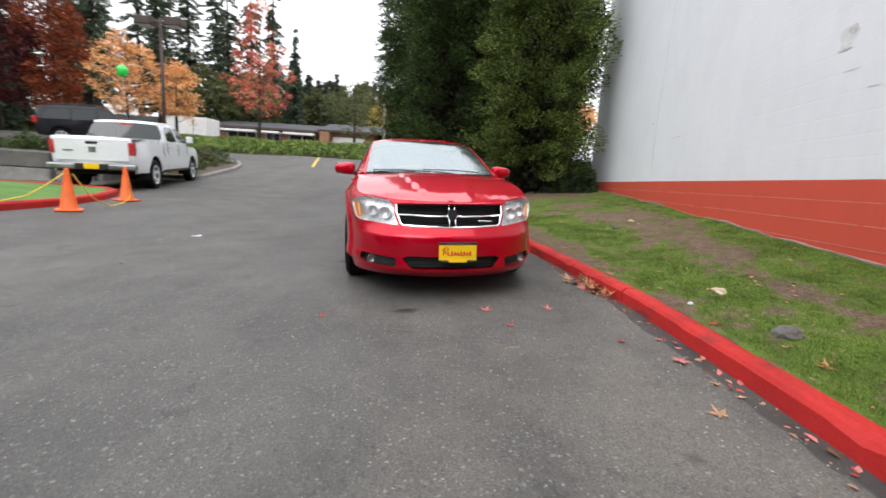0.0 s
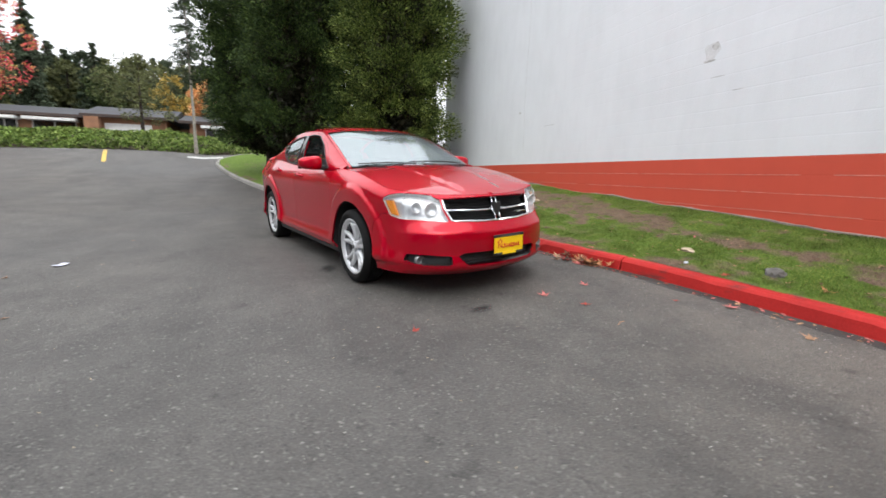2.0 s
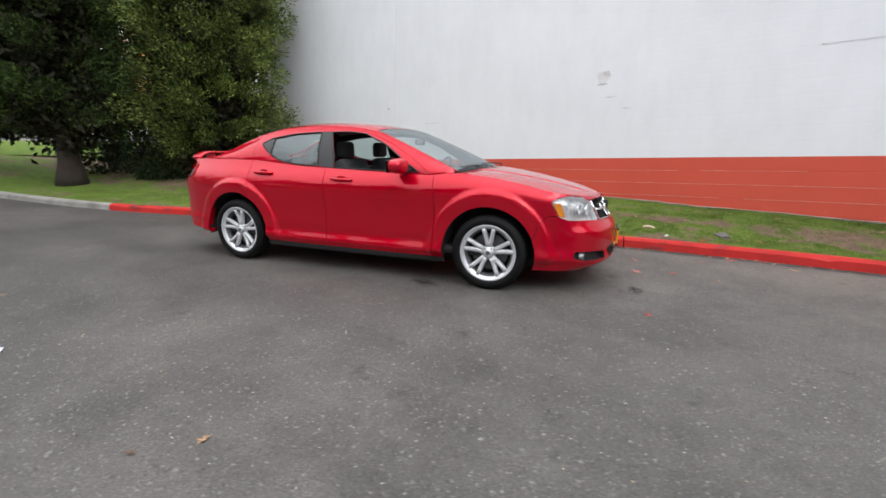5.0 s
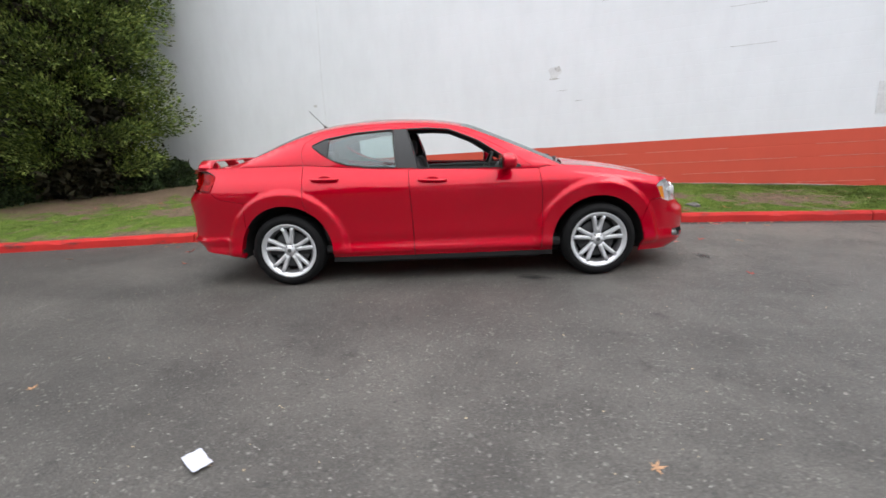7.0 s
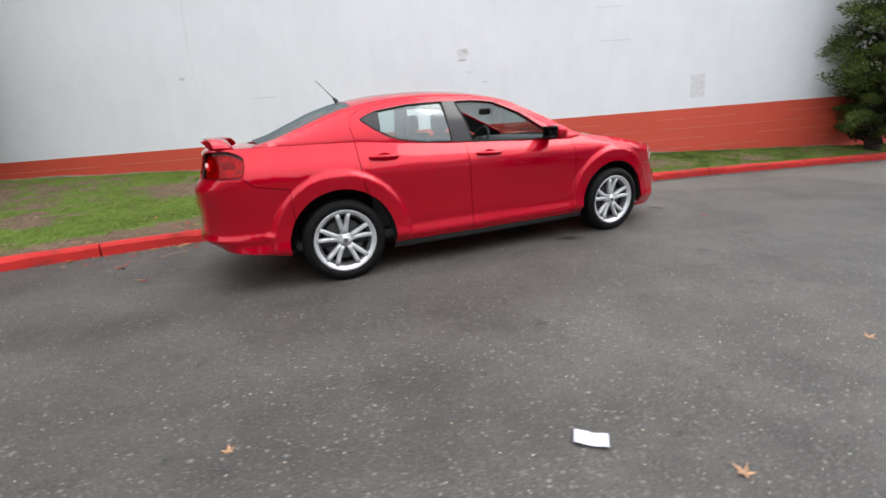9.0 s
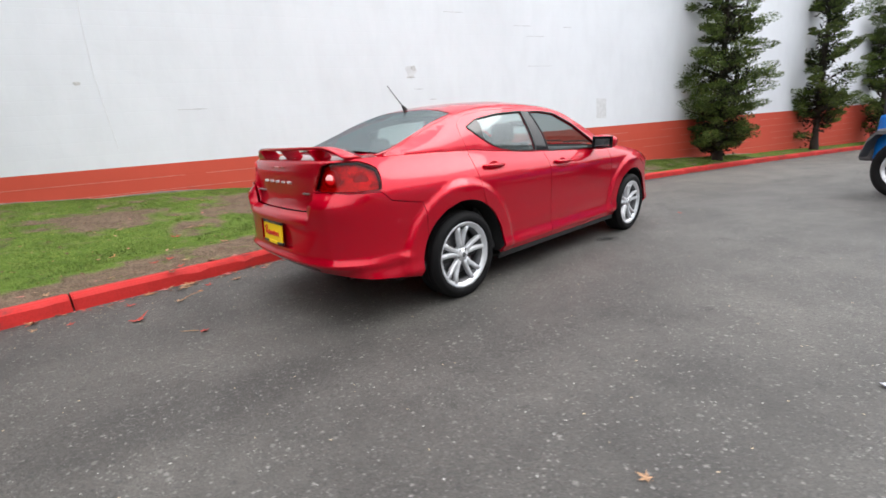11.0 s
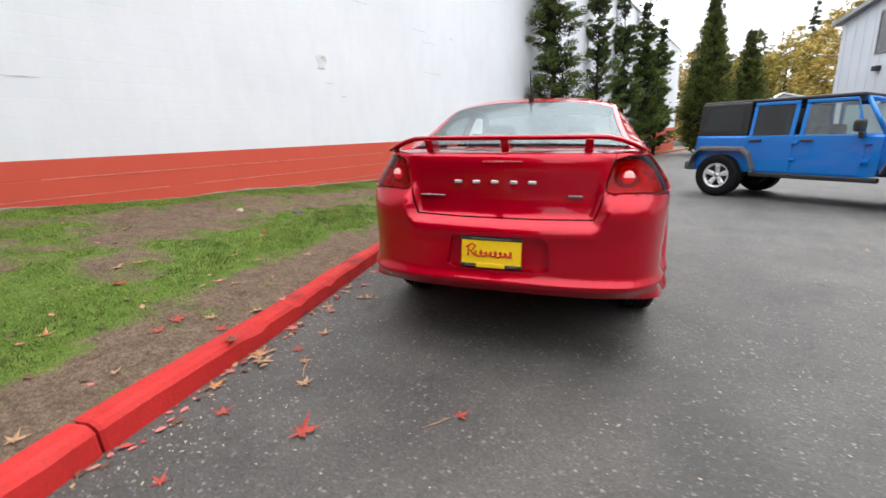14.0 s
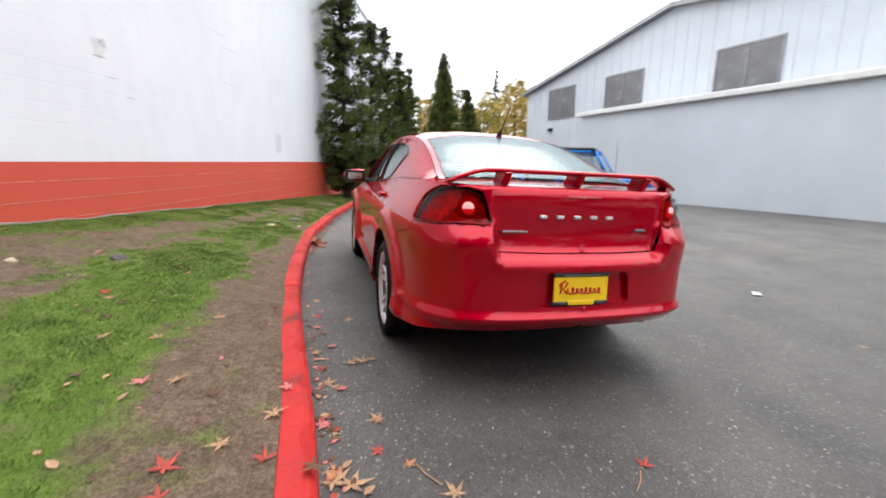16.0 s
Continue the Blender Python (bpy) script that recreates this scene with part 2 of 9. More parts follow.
def painted_wall(name, col, stain=(0.35, 0.35, 0.35), amount=0.25):
    m, t, p = nodes_of(name)
    big, mid, fine = noise_of(t, 0.5, 5), noise_of(t, 4, 5, 0.6, (1, 1, 0.35)), noise_of(t, 45, 4, 0.6)
    a = ramp(t, big.outputs[0], [(0.3, tuple(c * 0.93 for c in col)), (0.7, col)])
    c = mix(t, 1.0, a.outputs[0], ramp(t, mid.outputs[0], [(0.2, 0.95), (0.6, 1.0)]).outputs[0], "MULTIPLY")
    k = ramp(t, mid.outputs[0], [(0.68, 0.0), (0.85, amount)])
    c = mix(t, k.outputs[0], c, stain)
    t.links.new(c, p.inputs["Base Color"])
    p.inputs["Roughness"].default_value = 0.72
    n = bump(t, p, fine.outputs[0], 0.16, 0.005)
    bump(t, p, mid.outputs[0], 0.15, 0.015, n)
    return m


def worn_paint(name, col, under):
    """Paint rubbed and scuffed down to a darker ground in streaks."""
    m, t, p = nodes_of(name)
    big, scuff, fine = noise_of(t, 1.6, 5, 0.6), noise_of(t, 3.2, 6, 0.72, (1.0, 0.55, 2.2)), noise_of(t, 60, 4, 0.6)
    a = ramp(t, big.outputs[0], [(0.3, tuple(c * 0.78 for c in col)), (0.7, tuple(c * 1.12 for c in col))])
    c = mix(t, 0.5, a.outputs[0], ramp(t, fine.outputs[0], [(0.3, 0.75), (0.7, 1.15)]).outputs[0], "MULTIPLY")
    k = ramp(t, scuff.outputs[0], [(0.54, 0.0), (0.66, 0.8)])
    t.links.new(mix(t, k.outputs[0], c, under), p.inputs["Base Color"])
    t.links.new(ramp(t, scuff.outputs[0], [(0.4, 0.6), (0.7, 0.9)]).outputs[0], p.inputs["Roughness"])
    p.inputs["Specular IOR Level"].default_value = 0.25
    bump(t, p, fine.outputs[0], 0.45, 0.006)
    return m


def foliage_mat(name, dark, light, tip=None):
    m, t, p = nodes_of(name)
    g = t.nodes.new("ShaderNodeNewGeometry")
    stops = [(0.0, dark), (0.6, light)] + ([(1.0, tip)] if tip else [])
    r = ramp(t, g.outputs["Random Per Island"], stops)
    n = noise_of(t, 1.7, 3)
    t.links.new(mix(t, 0.85, r.outputs[0], ramp(t, n.outputs[0], [(0.33, 0.45), (0.67, 1.55)]).outputs[0], "MULTIPLY"), p.inputs["Base Color"])
    p.inputs["Roughness"].default_value = 0.75
    p.inputs["Specular IOR Level"].default_value = 0.25
    p.inputs["Transmission Weight"].default_value = 0.0
    return m


def car_paint(name, col, flake=0.25, edge=1.0):
    m, t, p = nodes_of(name)
    f = noise_of(t, 900, 2)
    c = ramp(t, f.outputs[0], [(0.35, tuple(x * 0.8 for x in col)), (0.7, tuple(min(1, x * 1.15) for x in col))])
    dust = noise_of(t, 6, 4)
    t.links.new(mix(t, ramp(t, dust.outputs[0], [(0.55, 0.0), (0.9, 0.008)]).outputs[0], c.outputs[0], (0.3, 0.27, 0.24)), p.inputs["Base Color"])
    p.inputs["Metallic"].default_value = flake
    p.inputs["Roughness"].default_value = 0.38
    p.inputs["Specular IOR Level"].default_value = 0.0
    p.inputs["Coat Weight"].default_value = edge
    p.inputs["Coat Roughness"].default_value = 0.035
    p.inputs["Coat IOR"].default_value = 1.43
    return m


def glass(name, col=(0.9, 0.95, 0.93), clear=0.7, rough=0.0, gloss=0.06, sheen=0.80, sky_grey=0.01):
    """A thin pane, alike from both sides: part see-through, part gloss that grows towards the edge-on view."""
    m, t, p = nodes_of(name)
    out = t.nodes["Material Output"]
    tr = add(t, "ShaderNodeBsdfTransparent")
    tr.inputs[0].default_value = (*col, 1)
    # diffuse grey in the pane stands in for evenly reflected sky
    p.inputs["Base Color"].default_value = (sky_grey, sky_grey * 1.1, sky_grey * 1.1, 1)
    p.inputs["Roughness"].default_value = 0.02 + rough
    gl = add(t, "ShaderNodeBsdfGlossy", Roughness=0.01 + rough)
    gl.inputs["Color"].default_value = (sheen, sheen + 0.06, sheen + 0.08, 1)
    lw = add(t, "ShaderNodeLayerWeight", Blend=0.5)
    five = t.nodes.new("ShaderNodeMath")
    five.operation = "POWER"
    five.inputs[1].default_value = 5.0
    fr = t.nodes.new("ShaderNodeMapRange")
    fr.inputs["To Min"].default_value = gloss
    t.links.new(lw.outputs["Facing"], five.inputs[0])
    t.links.new(five.outputs[0], fr.inputs["Value"])
    m1 = t.nodes.new("ShaderNodeMixShader")
    m1.inputs[0].default_value = clear
    m2 = t.nodes.new("ShaderNodeMixShader")
    t.links.new(p.outputs[0], m1.inputs[1])
    t.links.new(tr.outputs[0], m1.inputs[2])
    t.links.new(fr.outputs[0], m2.inputs[0])
    t.links.new(m1.outputs[0], m2.inputs[1])
    t.links.new(gl.outputs[0], m2.inputs[2])
    t.links.new(m2.outputs[0], out.inputs[0])
    return m


ASPHALT, LAWN = asphalt(), lawn()
WALL_WHITE = painted_wall("white_wall_paint", (0.775, 0.795, 0.83), (0.50, 0.49, 0.48), 0.08)
WALL_RED = painted_wall("red_wall_paint", (0.60, 0.078, 0.042), (0.45, 0.30, 0.24), 0.35)
KERB_RED = worn_paint("worn_red_kerb_paint", (0.45, 0.022, 0.019), (0.085, 0.040, 0.036))
CONCRETE = surface("weathered_concrete", (0.26, 0.25, 0.23), 0.85, vary=0.3, scale=2.5, fine=40, rel=0.5)
FOUNDATION = surface("flaking_foundation", (0.27, 0.225, 0.205), 0.9, vary=0.45, scale=3, fine=25, rel=0.8)
EARTH = surface("bare_earth", (0.085, 0.062, 0.042), 0.95, vary=0.35, scale=1.3, fine=30, rel=0.8)
BARK = surface("brown_bark", (0.034, 0.024, 0.018), 0.95, vary=0.4, scale=5, fine=30, rel=0.9)
RED = car_paint("crimson_car_paint", (0.495, 0.0003, 0.0155), 0.50)
BLUE = car_paint("bright_blue_car_paint", (0.010, 0.17, 0.55), 0.2)
WHITE_CAR = car_paint("white_car_paint", (0.75, 0.76, 0.78), 0.0)
BLACK_CAR = car_paint("black_car_paint", (0.015, 0.015, 0.018), 0.1)
SILVER_CAR = car_paint("silver_car_paint", (0.50, 0.51, 0.52), 0.5)
TYRE = surface("tyre_rubber", (0.007, 0.007, 0.0075), 0.7, vary=0.3, scale=8, fine=90, rel=0.3, spec=0.15)
TRIM = surface("matt_black_plastic", (0.014, 0.014, 0.015), 0.55, vary=0.2, scale=9, fine=120, rel=0.15)
GREY_TRIM = surface("grey_textured_plastic", (0.085, 0.088, 0.092), 0.65, vary=0.15, scale=9, fine=160, rel=0.3)
GLOSS_BLACK = surface("gloss_black", (0.008, 0.008, 0.009), 0.12, vary=0.1, rel=0)
VOID = surface("dark_underside", (0.006, 0.006, 0.006), 0.9, vary=0.2, rel=0)
# alloy coloured dark to imitate the shade inside a wheel
DARK_ALLOY = surface("alloy_with_painted_shade", (0.10, 0.10, 0.105), 0.5, 0.5, vary=0.2, scale=12, fine=90, rel=0.1)
ALLOY = surface("silver_alloy", (0.66, 0.67, 0.69), 0.42, 0.55, vary=0.06, scale=12, fine=200, rel=0.03)
REFLECTOR = surface("silver_lamp_reflector", (0.80, 0.81, 0.83), 0.36, 0.60, vary=0.25, scale=25, fine=60, rel=0.4)
CHROME = surface("chrome", (0.85, 0.86, 0.88), 0.08, 1.0, vary=0.03, rel=0)
STEEL = surface("dull_steel", (0.30, 0.30, 0.31), 0.4, 0.9, vary=0.2, rel=0.1)
CABIN = surface("charcoal_cabin_trim", (0.030, 0.030, 0.032), 0.8, vary=0.2, scale=6, fine=90, rel=0.2)
SEAT = surface("dark_grey_seat_cloth", (0.045, 0.045, 0.048), 0.9, vary=0.2, scale=6, fine=150, rel=0.4)
GLASS = glass("window_glass", (0.66, 0.78, 0.76), 0.86, gloss=0.10, sky_grey=0.30)
SCREEN_GLASS = glass("windscreen_glass", (0.74, 0.82, 0.80), 0.84, rough=0.10, gloss=0.42, sheen=0.56, sky_grey=0.40)
DARK_GLASS = glass("privacy_glass", (0.08, 0.09, 0.09), 0.35, gloss=0.025)
LENS = glass("clear_lamp_lens", (0.95, 0.96, 0.97), 0.95, gloss=0.04)
LENS_RED = glass("red_lamp_lens", (0.74, 0.014, 0.022), 0.98, gloss=0.02, sheen=0.5)
LENS_AMBER = surface("amber_lens", (0.85, 0.28, 0.02), 0.25, vary=0.1, rel=0.1, coat=0.6)
TAIL_RED = surface("faceted_red_reflector", (0.60, 0.03, 0.035), 0.30, 0.4, vary=0.5, scale=22, fine=60, rel=0.5)
RED_LAMP = surface("red_reflector", (0.50, 0.02, 0.025), 0.25, vary=0.3, scale=14, rel=0.15, coat=0.5)
YELLOW = surface("yellow_plate", (0.90, 0.58, 0.006), 0.45, vary=0.05, rel=0)
INK_RED = surface("red_print", (0.55, 0.02, 0.015), 0.5, vary=0.05, rel=0)
LEAF_CONIFER = foliage_mat("dark_conifer_needles", (0.024, 0.042, 0.011), (0.088, 0.132, 0.028), (0.19, 0.235, 0.06))
# dead brown, darkened further to imitate shade inside the crown
LEAF_INNER = foliage_mat("dead_sprays_with_crown_shade", (0.010, 0.011, 0.006), (0.026, 0.024, 0.012))
LEAF_DARK = foliage_mat("dark_cedar_sprays", (0.010, 0.022, 0.007), (0.042, 0.072, 0.018), (0.100, 0.145, 0.035))
LEAF_CEDAR = foliage_mat("olive_cedar_sprays", (0.020, 0.034, 0.008), (0.090, 0.120, 0.026), (0.21, 0.23, 0.06))
LEAF_CEDAR_NEAR = foliage_mat("olive_cedar_sprays_near", (0.018, 0.035, 0.009), (0.100, 0.142, 0.031), (0.27, 0.32, 0.082))
LEAF_GRASS = foliage_mat("grass_blades", (0.055, 0.100, 0.016), (0.128, 0.198, 0.032), (0.26, 0.28, 0.08))

# ---- ground ----
def gz(x, y):
    """Height of the paving: a gentle cross fall, rising towards the houses."""
    x, y = np.asarray(x, float), np.asarray(y, float)
    yy = np.clip(y, -60, 40)
    z = 0.0381 * np.clip(x, -14, 12) + 0.0220 * yy + 0.0926
    up = np.clip(y - 12, 0, 15)
    z = z + 0.0055 * up * up + 0.06 * np.clip(y - 27, 0, 25) + 0.012 * np.clip(y - 52, 0, 400)
    return z + 0.40 * (1 - np.exp(-np.clip(-4.5 - x, 0, 60) / 3))


def grid_obj(name, xs, ys, height, material, parent=None, smooth=True):
    X, Y = np.meshgrid(xs, ys)
    Z = height(X, Y)
    nx = len(xs)
    v = np.stack([X, Y, Z], -1).reshape(-1, 3)
    f = [(j * nx + i, j * nx + i + 1, (j + 1) * nx + i + 1, (j + 1) * nx + i) for j in range(len(ys) - 1) for i in range(nx - 1)]
    return obj(name, v, f, material, parent, smooth)


def spread(lo, hi, step, far):
    near = np.arange(lo, hi + 1e-6, step)
    out = step * 1.35 ** np.arange(1, 40)
    out = np.cumsum(out)
    out = out[out < far]
    return np.r_[lo - out[::-1], near, hi + out]


road = grid_obj("ground", spread(-14, 6, 0.5, 2500), spread(-20, 34, 0.5, 2500), gz, ASPHALT)
tagged(road, "worn grey asphalt road sloping up to houses", "road", kind="structure")

# the kerb beside the parked car: foot line, x as a function of y
KY = [-60, -45, -30, -14.2, -8, -2.7, 0.8, 2.0, 3.7, 4.8, 6.9, 8.1, 8.9, 9.9, 10.7, 12.4, 14.0, 16.1, 18.5, 21.4, 24.0]
KX = [-2.6, -1.4, 0.0, 1.24, 1.66, 1.84, 1.80, 1.73, 1.60, 1.42, 0.97, 0.62, 0.37, 0.10, -0.16, -0.72, -1.16, -1.70, -2.35, -3.15, -3.75]


def kerb_x(y):
    return curve(KY, KX, y)


def wall_x(y):
    return 3.702 + 0.094 * (np.asarray(y, float) - 5)


def kerb_line(ys):
    """Foot points and side ways (towards the grass) along the kerb, with the round corner at its far end."""
    xs = kerb_x(ys)
    pts = [np.array([x, y]) for x, y in zip(xs, ys)]
    for a in np.linspace(0, 1.35, 9)[1:]:
        # corner round the island of grass
        c = np.array([kerb_x(24.0) + 3.4, 24.6])
        pts.append(c + 3.45 * np.array([-math.cos(a), math.sin(a)]))
    for k in range(1, 9):
        pts.append(pts[-1] + np.array([0.98, 0.22]) * 1.3)
    return np.array(pts)


KH, KW, KR = 0.125, 0.155, 0.028


def kerb_stones():
    """Each kerb stone a block with rounded top edges, some chipped; red near the car, bare beyond."""
    line = kerb_line(np.arange(-45, 24.01, 0.12))
    seg = np.r_[0, np.cumsum(np.linalg.norm(np.diff(line, axis=0), axis=1))]
    def at(s):
        return np.array([np.interp(s, seg, line[:, 0]), np.interp(s, seg, line[:, 1])])
    zero = float(np.interp(4.06, line[:240 * 3, 1], seg[:240 * 3]))
    red = new("red_kerb")
    tagged(red, "red painted concrete kerb with worn chipped edges", "kerb", kind="structure")
    bare = new("bare_kerb")
    tagged(bare, "bare grey concrete kerb round a lawn", "kerb", kind="structure")
    L = 3.05
    s0 = zero - math.ceil(zero / L) * L
    rnd = random.Random(4)
    while s0 < seg[-1] - 0.2:
        a, b = max(s0, 0) + 0.006, min(s0 + L, seg[-1]) - 0.006
        s0 += L
        if b - a < 0.2:
            continue
        mid_y = at((a + b) / 2)[1]
        n = max(2, int((b - a) / (0.08 if -3 < mid_y < 12 else 0.5)))
        ss = [a, a + 0.015] + list(np.linspace(a, b, n + 1)[1:-1]) + [b - 0.015, b]
        vs, fs, rings = [], [], []
        for i, s in enumerate(ss):
            p, q = at(max(s - 0.1, 0)), at(min(s + 0.1, seg[-1]))
            d = (q - p) / np.linalg.norm(q - p)
            side = np.array([d[1], -d[0]])
            p = at(s)
            z = float(gz(*p))
            end = 0.007 if i in (0, len(ss) - 1) else 0.0
            wear = 0.006 * noise.noise((p[0] * 3, p[1] * 3, 1.0))
            chip = max(0, noise.noise((p[0] * 5, p[1] * 5, 7.0)) - 0.20) * 0.07 + 0.004 * noise.noise((p[0] * 11, p[1] * 11, 3.0)) + 0.004
            prof = [(0.0 + end, -0.12), (0.012 + end, KH - KR - chip), (0.02 + end + KR * 0.3 + chip * 0.5, KH - KR * 0.3 - chip * 0.6 - end * 0.3), (0.02 + KR + end + chip, KH + wear - end * 0.5), (KW - 0.02, KH + wear - end * 0.5), (KW - end * 0.5, KH - 0.02), (KW, -0.12)]
            rings.append([len(vs) + k for k in range(len(prof))])
            vs += [(*(p + side * o), z + h) for o, h in prof]
        for r, q in zip(rings, rings[1:]):
            fs += [(r[k], q[k], q[k + 1], r[k + 1]) for k in range(len(r) - 1)]
        fs += [rings[0], rings[-1][::-1]]
        is_red = -44 < mid_y < 13.2
        obj("kerb_stone", vs, fs, KERB_RED if is_red else CONCRETE, red if is_red else bare)


def grass_height(x, y):
    """Ground of the verge, from the kerb's back up to the wall's foot."""
    kx, wx = kerb_x(np.clip(y, -60, 24)), wall_x(y)
    f = np.clip((x - kx) / np.maximum(wx - kx, 0.3), 0, 1.6)
    top = 0.29 + 0.021 * np.clip(y, -6, 11)
    top = top - (top - 0.20) * smoothstep(15.5, 22, y)
    b = gz(x, y) + 0.105 + (top - 0.105) * np.clip(f, 0, 1.2) ** 1.1
    lump = np.vectorize(lambda a, c: noise.noise((a * 0.9, c * 0.9, 3.0)) * 0.03 + noise.noise((a * 3, c * 3, 5.0)) * 0.014)(x, y)
    return b + lump * np.clip(f * 4, 0, 1)


BARE = [(2.85, 8.1, 0.75, 0.75), (2.5, 9.9, 0.35, 0.5), (3.1, 6.6, 0.5, 0.9), (2.95, 5.2, 0.33, 0.6), (2.72, 4.0, 0.24, 0.75), (2.58, 2.9, 0.25, 0.8), (2.4, 1.6, 0.3, 0.7), (2.9, 10.2, 0.3, 0.6), (1.9, 9.0, 0.3, 0.35), (2.5, -0.6, 0.4, 0.9), (1.3, 11.4, 0.4, 0.5), (2.9, 13.6, 1.2, 1.4), (3.0, -3.0, 0.6, 1.2)]


def grassy(x, y):
    """How much grass grows: bare earth in patches, beside the far kerb and under trees."""
    k = x - kerb_x(np.clip(y, -60, 24)) - KW
    w = np.vectorize(lambda a, c: 0.68 + 0.34 * noise.noise((a * 1.3, c * 0.8, 2.0)) + 0.55 * noise.noise((a * 4.2, c * 3.1, 9.0)) + 0.45 * noise.noise((a * 11, c * 9, 4.0)))(x, y)
    for cx, cy, rx, ry in BARE:
        w = w - (0.42 if cy < 5.5 else 0.50) * np.exp(-(((x - cx) / rx) ** 2 + ((y - cy) / ry) ** 2) ** 1.5)
    # a trodden strip along the kerb, widest behind the car, then a band of good grass
    strip = 0.06 + 0.24 * smoothstep(3.0, 5.5, y) + 0.24 * smoothstep(6.5, 8.6, y) - 0.22 * smoothstep(9.2, 10.2, y) + 0.10 * np.sin(y * 2.1) + 0.04 * np.sin(y * 5.3)
    w = w - 0.56 * (0.45 + 0.55 * smoothstep(3.5, 5.5, y)) * (1 - smoothstep(strip - 0.16, strip + 0.16, k)) * (1 - smoothstep(11.5, 13, y))
    w = w + 0.30 * np.exp(-((k - strip - 0.45) / 0.38) ** 2) * smoothstep(4.5, 6.5, y)
    w = w + 0.25 * (1 - smoothstep(0.05, 0.45, wall_x(y) - x))
    w = w + 0.11 * (1 - smoothstep(4.0, 6.0, y))
    w = w - 0.35 * smoothstep(12.5, 14.5, y) * smoothstep(0.2, 1.4, x)
    return np.clip(w, 0, 1)


def verge():
    ys = np.r_[np.arange(-45, -8, 1.0), np.arange(-8, 14, 0.09), np.arange(14, 24.1, 0.5)]
    n = 46
    vs, fs = [], []
    for y in ys:
        back = float(wall_x(y)) + 0.05 if y < 16 else float(kerb_x(y)) + 3.3 + (24.0 - y) * 0.6 + 1.2
        x = np.linspace(float(kerb_x(y)) + KW - 0.03, back, n)
        z = grass_height(x, np.full(n, y))
        vs += list(zip(x, np.full(n, y), z))
    for j in range(len(ys) - 1):
        fs += [(j * n + i, j * n + i + 1, (j + 1) * n + i + 1, (j + 1) * n + i) for i in range(n - 1)]
    ob = obj("verge", vs, fs, LAWN, smooth=True)
    v = np.array(vs)
    ob.data.attributes.new("grass", "FLOAT", "POINT").data.foreach_set("value", grassy(v[:, 0], v[:, 1]).astype(np.float32))
    tagged(ob, "patchy grass verge with bare earth beside a wall", "grass verge", kind="structure")
    # blades where the grass grows
    rng = np.random.default_rng(17)
    N = 450000
    y = rng.uniform(-5, 15.5, N)
    f = rng.random(N)
    x0 = kerb_x(y) + KW + 0.01
    x = x0 + f * (wall_x(y) - 0.03 - x0)
    g = grassy(x, y)
    keep = rng.random(N) < np.clip((g - 0.18) * 1.3, 0.17, 0.95)
    x, y, g = x[keep], y[keep], g[keep]
    z = grass_height(x, y)
    h = rng.uniform(0.007, 0.024, len(x)) * (0.40 + 0.85 * g)
    w = np.stack([rng.normal(size=len(x)) * 0.55, rng.normal(size=len(x)) * 0.55, np.ones(len(x))], 1)
    c = np.stack([x, y, z + h * 0.35], 1)
    ob = leaves("grass_blades", c, w, h, LEAF_GRASS, None, 18, 0.16, kind="stuff")
    tagged(ob, "short green grass blades growing in patches", "grass", kind="stuff")
    # the round end of the lawn under the trees
    c = np.array([float(kerb_x(24.0)) + 3.4, 24.0])
    vs = [(c[0], c[1], float(gz(*c)) + 0.125)]
    for a in np.linspace(0, 1.5, 16):
        p = c + (0, 0.6) + 3.3 * np.array([-math.cos(a), math.sin(a)])
        vs.append((*p, float(gz(*p)) + 0.12))
    vs += [(c[0] + 12, 29.5, float(gz(c[0] + 12, 29.5)) + 0.12), (c[0] + 12, 16, float(gz(c[0] + 12, 16)) + 0.5), (c[0] + 1.5, 23.5, float(gz(c[0] + 1.5, 23.5)) + 0.08), (c[0] - 3.0, 23.5, float(gz(c[0] - 3.0, 23.5)) + 0.06)]
    fs = [(0, k + 1, k) for k in range(1, len(vs) - 1)] + [(0, 1, len(vs) - 1)]
    lw = obj("lawn", vs, fs, LAWN, smooth=True)
    lw.data.attributes.new("grass", "FLOAT", "POINT").data.foreach_set("value", np.full(len(vs), 0.9, np.float32))
    tagged(lw, "mown green lawn under tall cedars", "lawn", kind="structure")



def gutter():
    """A thin dark damp strip along the kerb's foot with an uneven edge."""
    vs, fs = [], []
    for y in np.arange(-4, 5.6, 0.06):
        x = float(kerb_x(y)) + 0.02
        w = 0.07 + 0.07 * smoothstep(5.5, 3.5, y) + 0.05 * noise.noise((y * 1.3, 0.0, 4.0)) + 0.03 * noise.noise((y * 6, 0.0, 8.0))
        i = len(vs)
        vs += [(x, y, float(gz(x, y)) + 0.004), (x - w * 0.85, y, float(gz(x - w, y)) + 0.004), (x - w, y, float(gz(x - w, y)) - 0.004)]
        if i:
            fs += [(i - 3, i, i + 1, i - 2), (i - 2, i + 1, i + 2, i - 1)]
    tagged(obj("gutter", vs, fs, GUTTER), "dark damp gutter strip beside a red kerb", "gutter", kind="structure")


GUTTER = surface("dark_damp_asphalt", (0.046, 0.043, 0.040), 0.7, vary=0.4, scale=3, fine=70, rel=0.6)
gutter()

# ---- the windowless block building ----
WALL_S, WALL_N, WALL_TOP, BAND = -33.0, 16.2, 7.6, 1.40


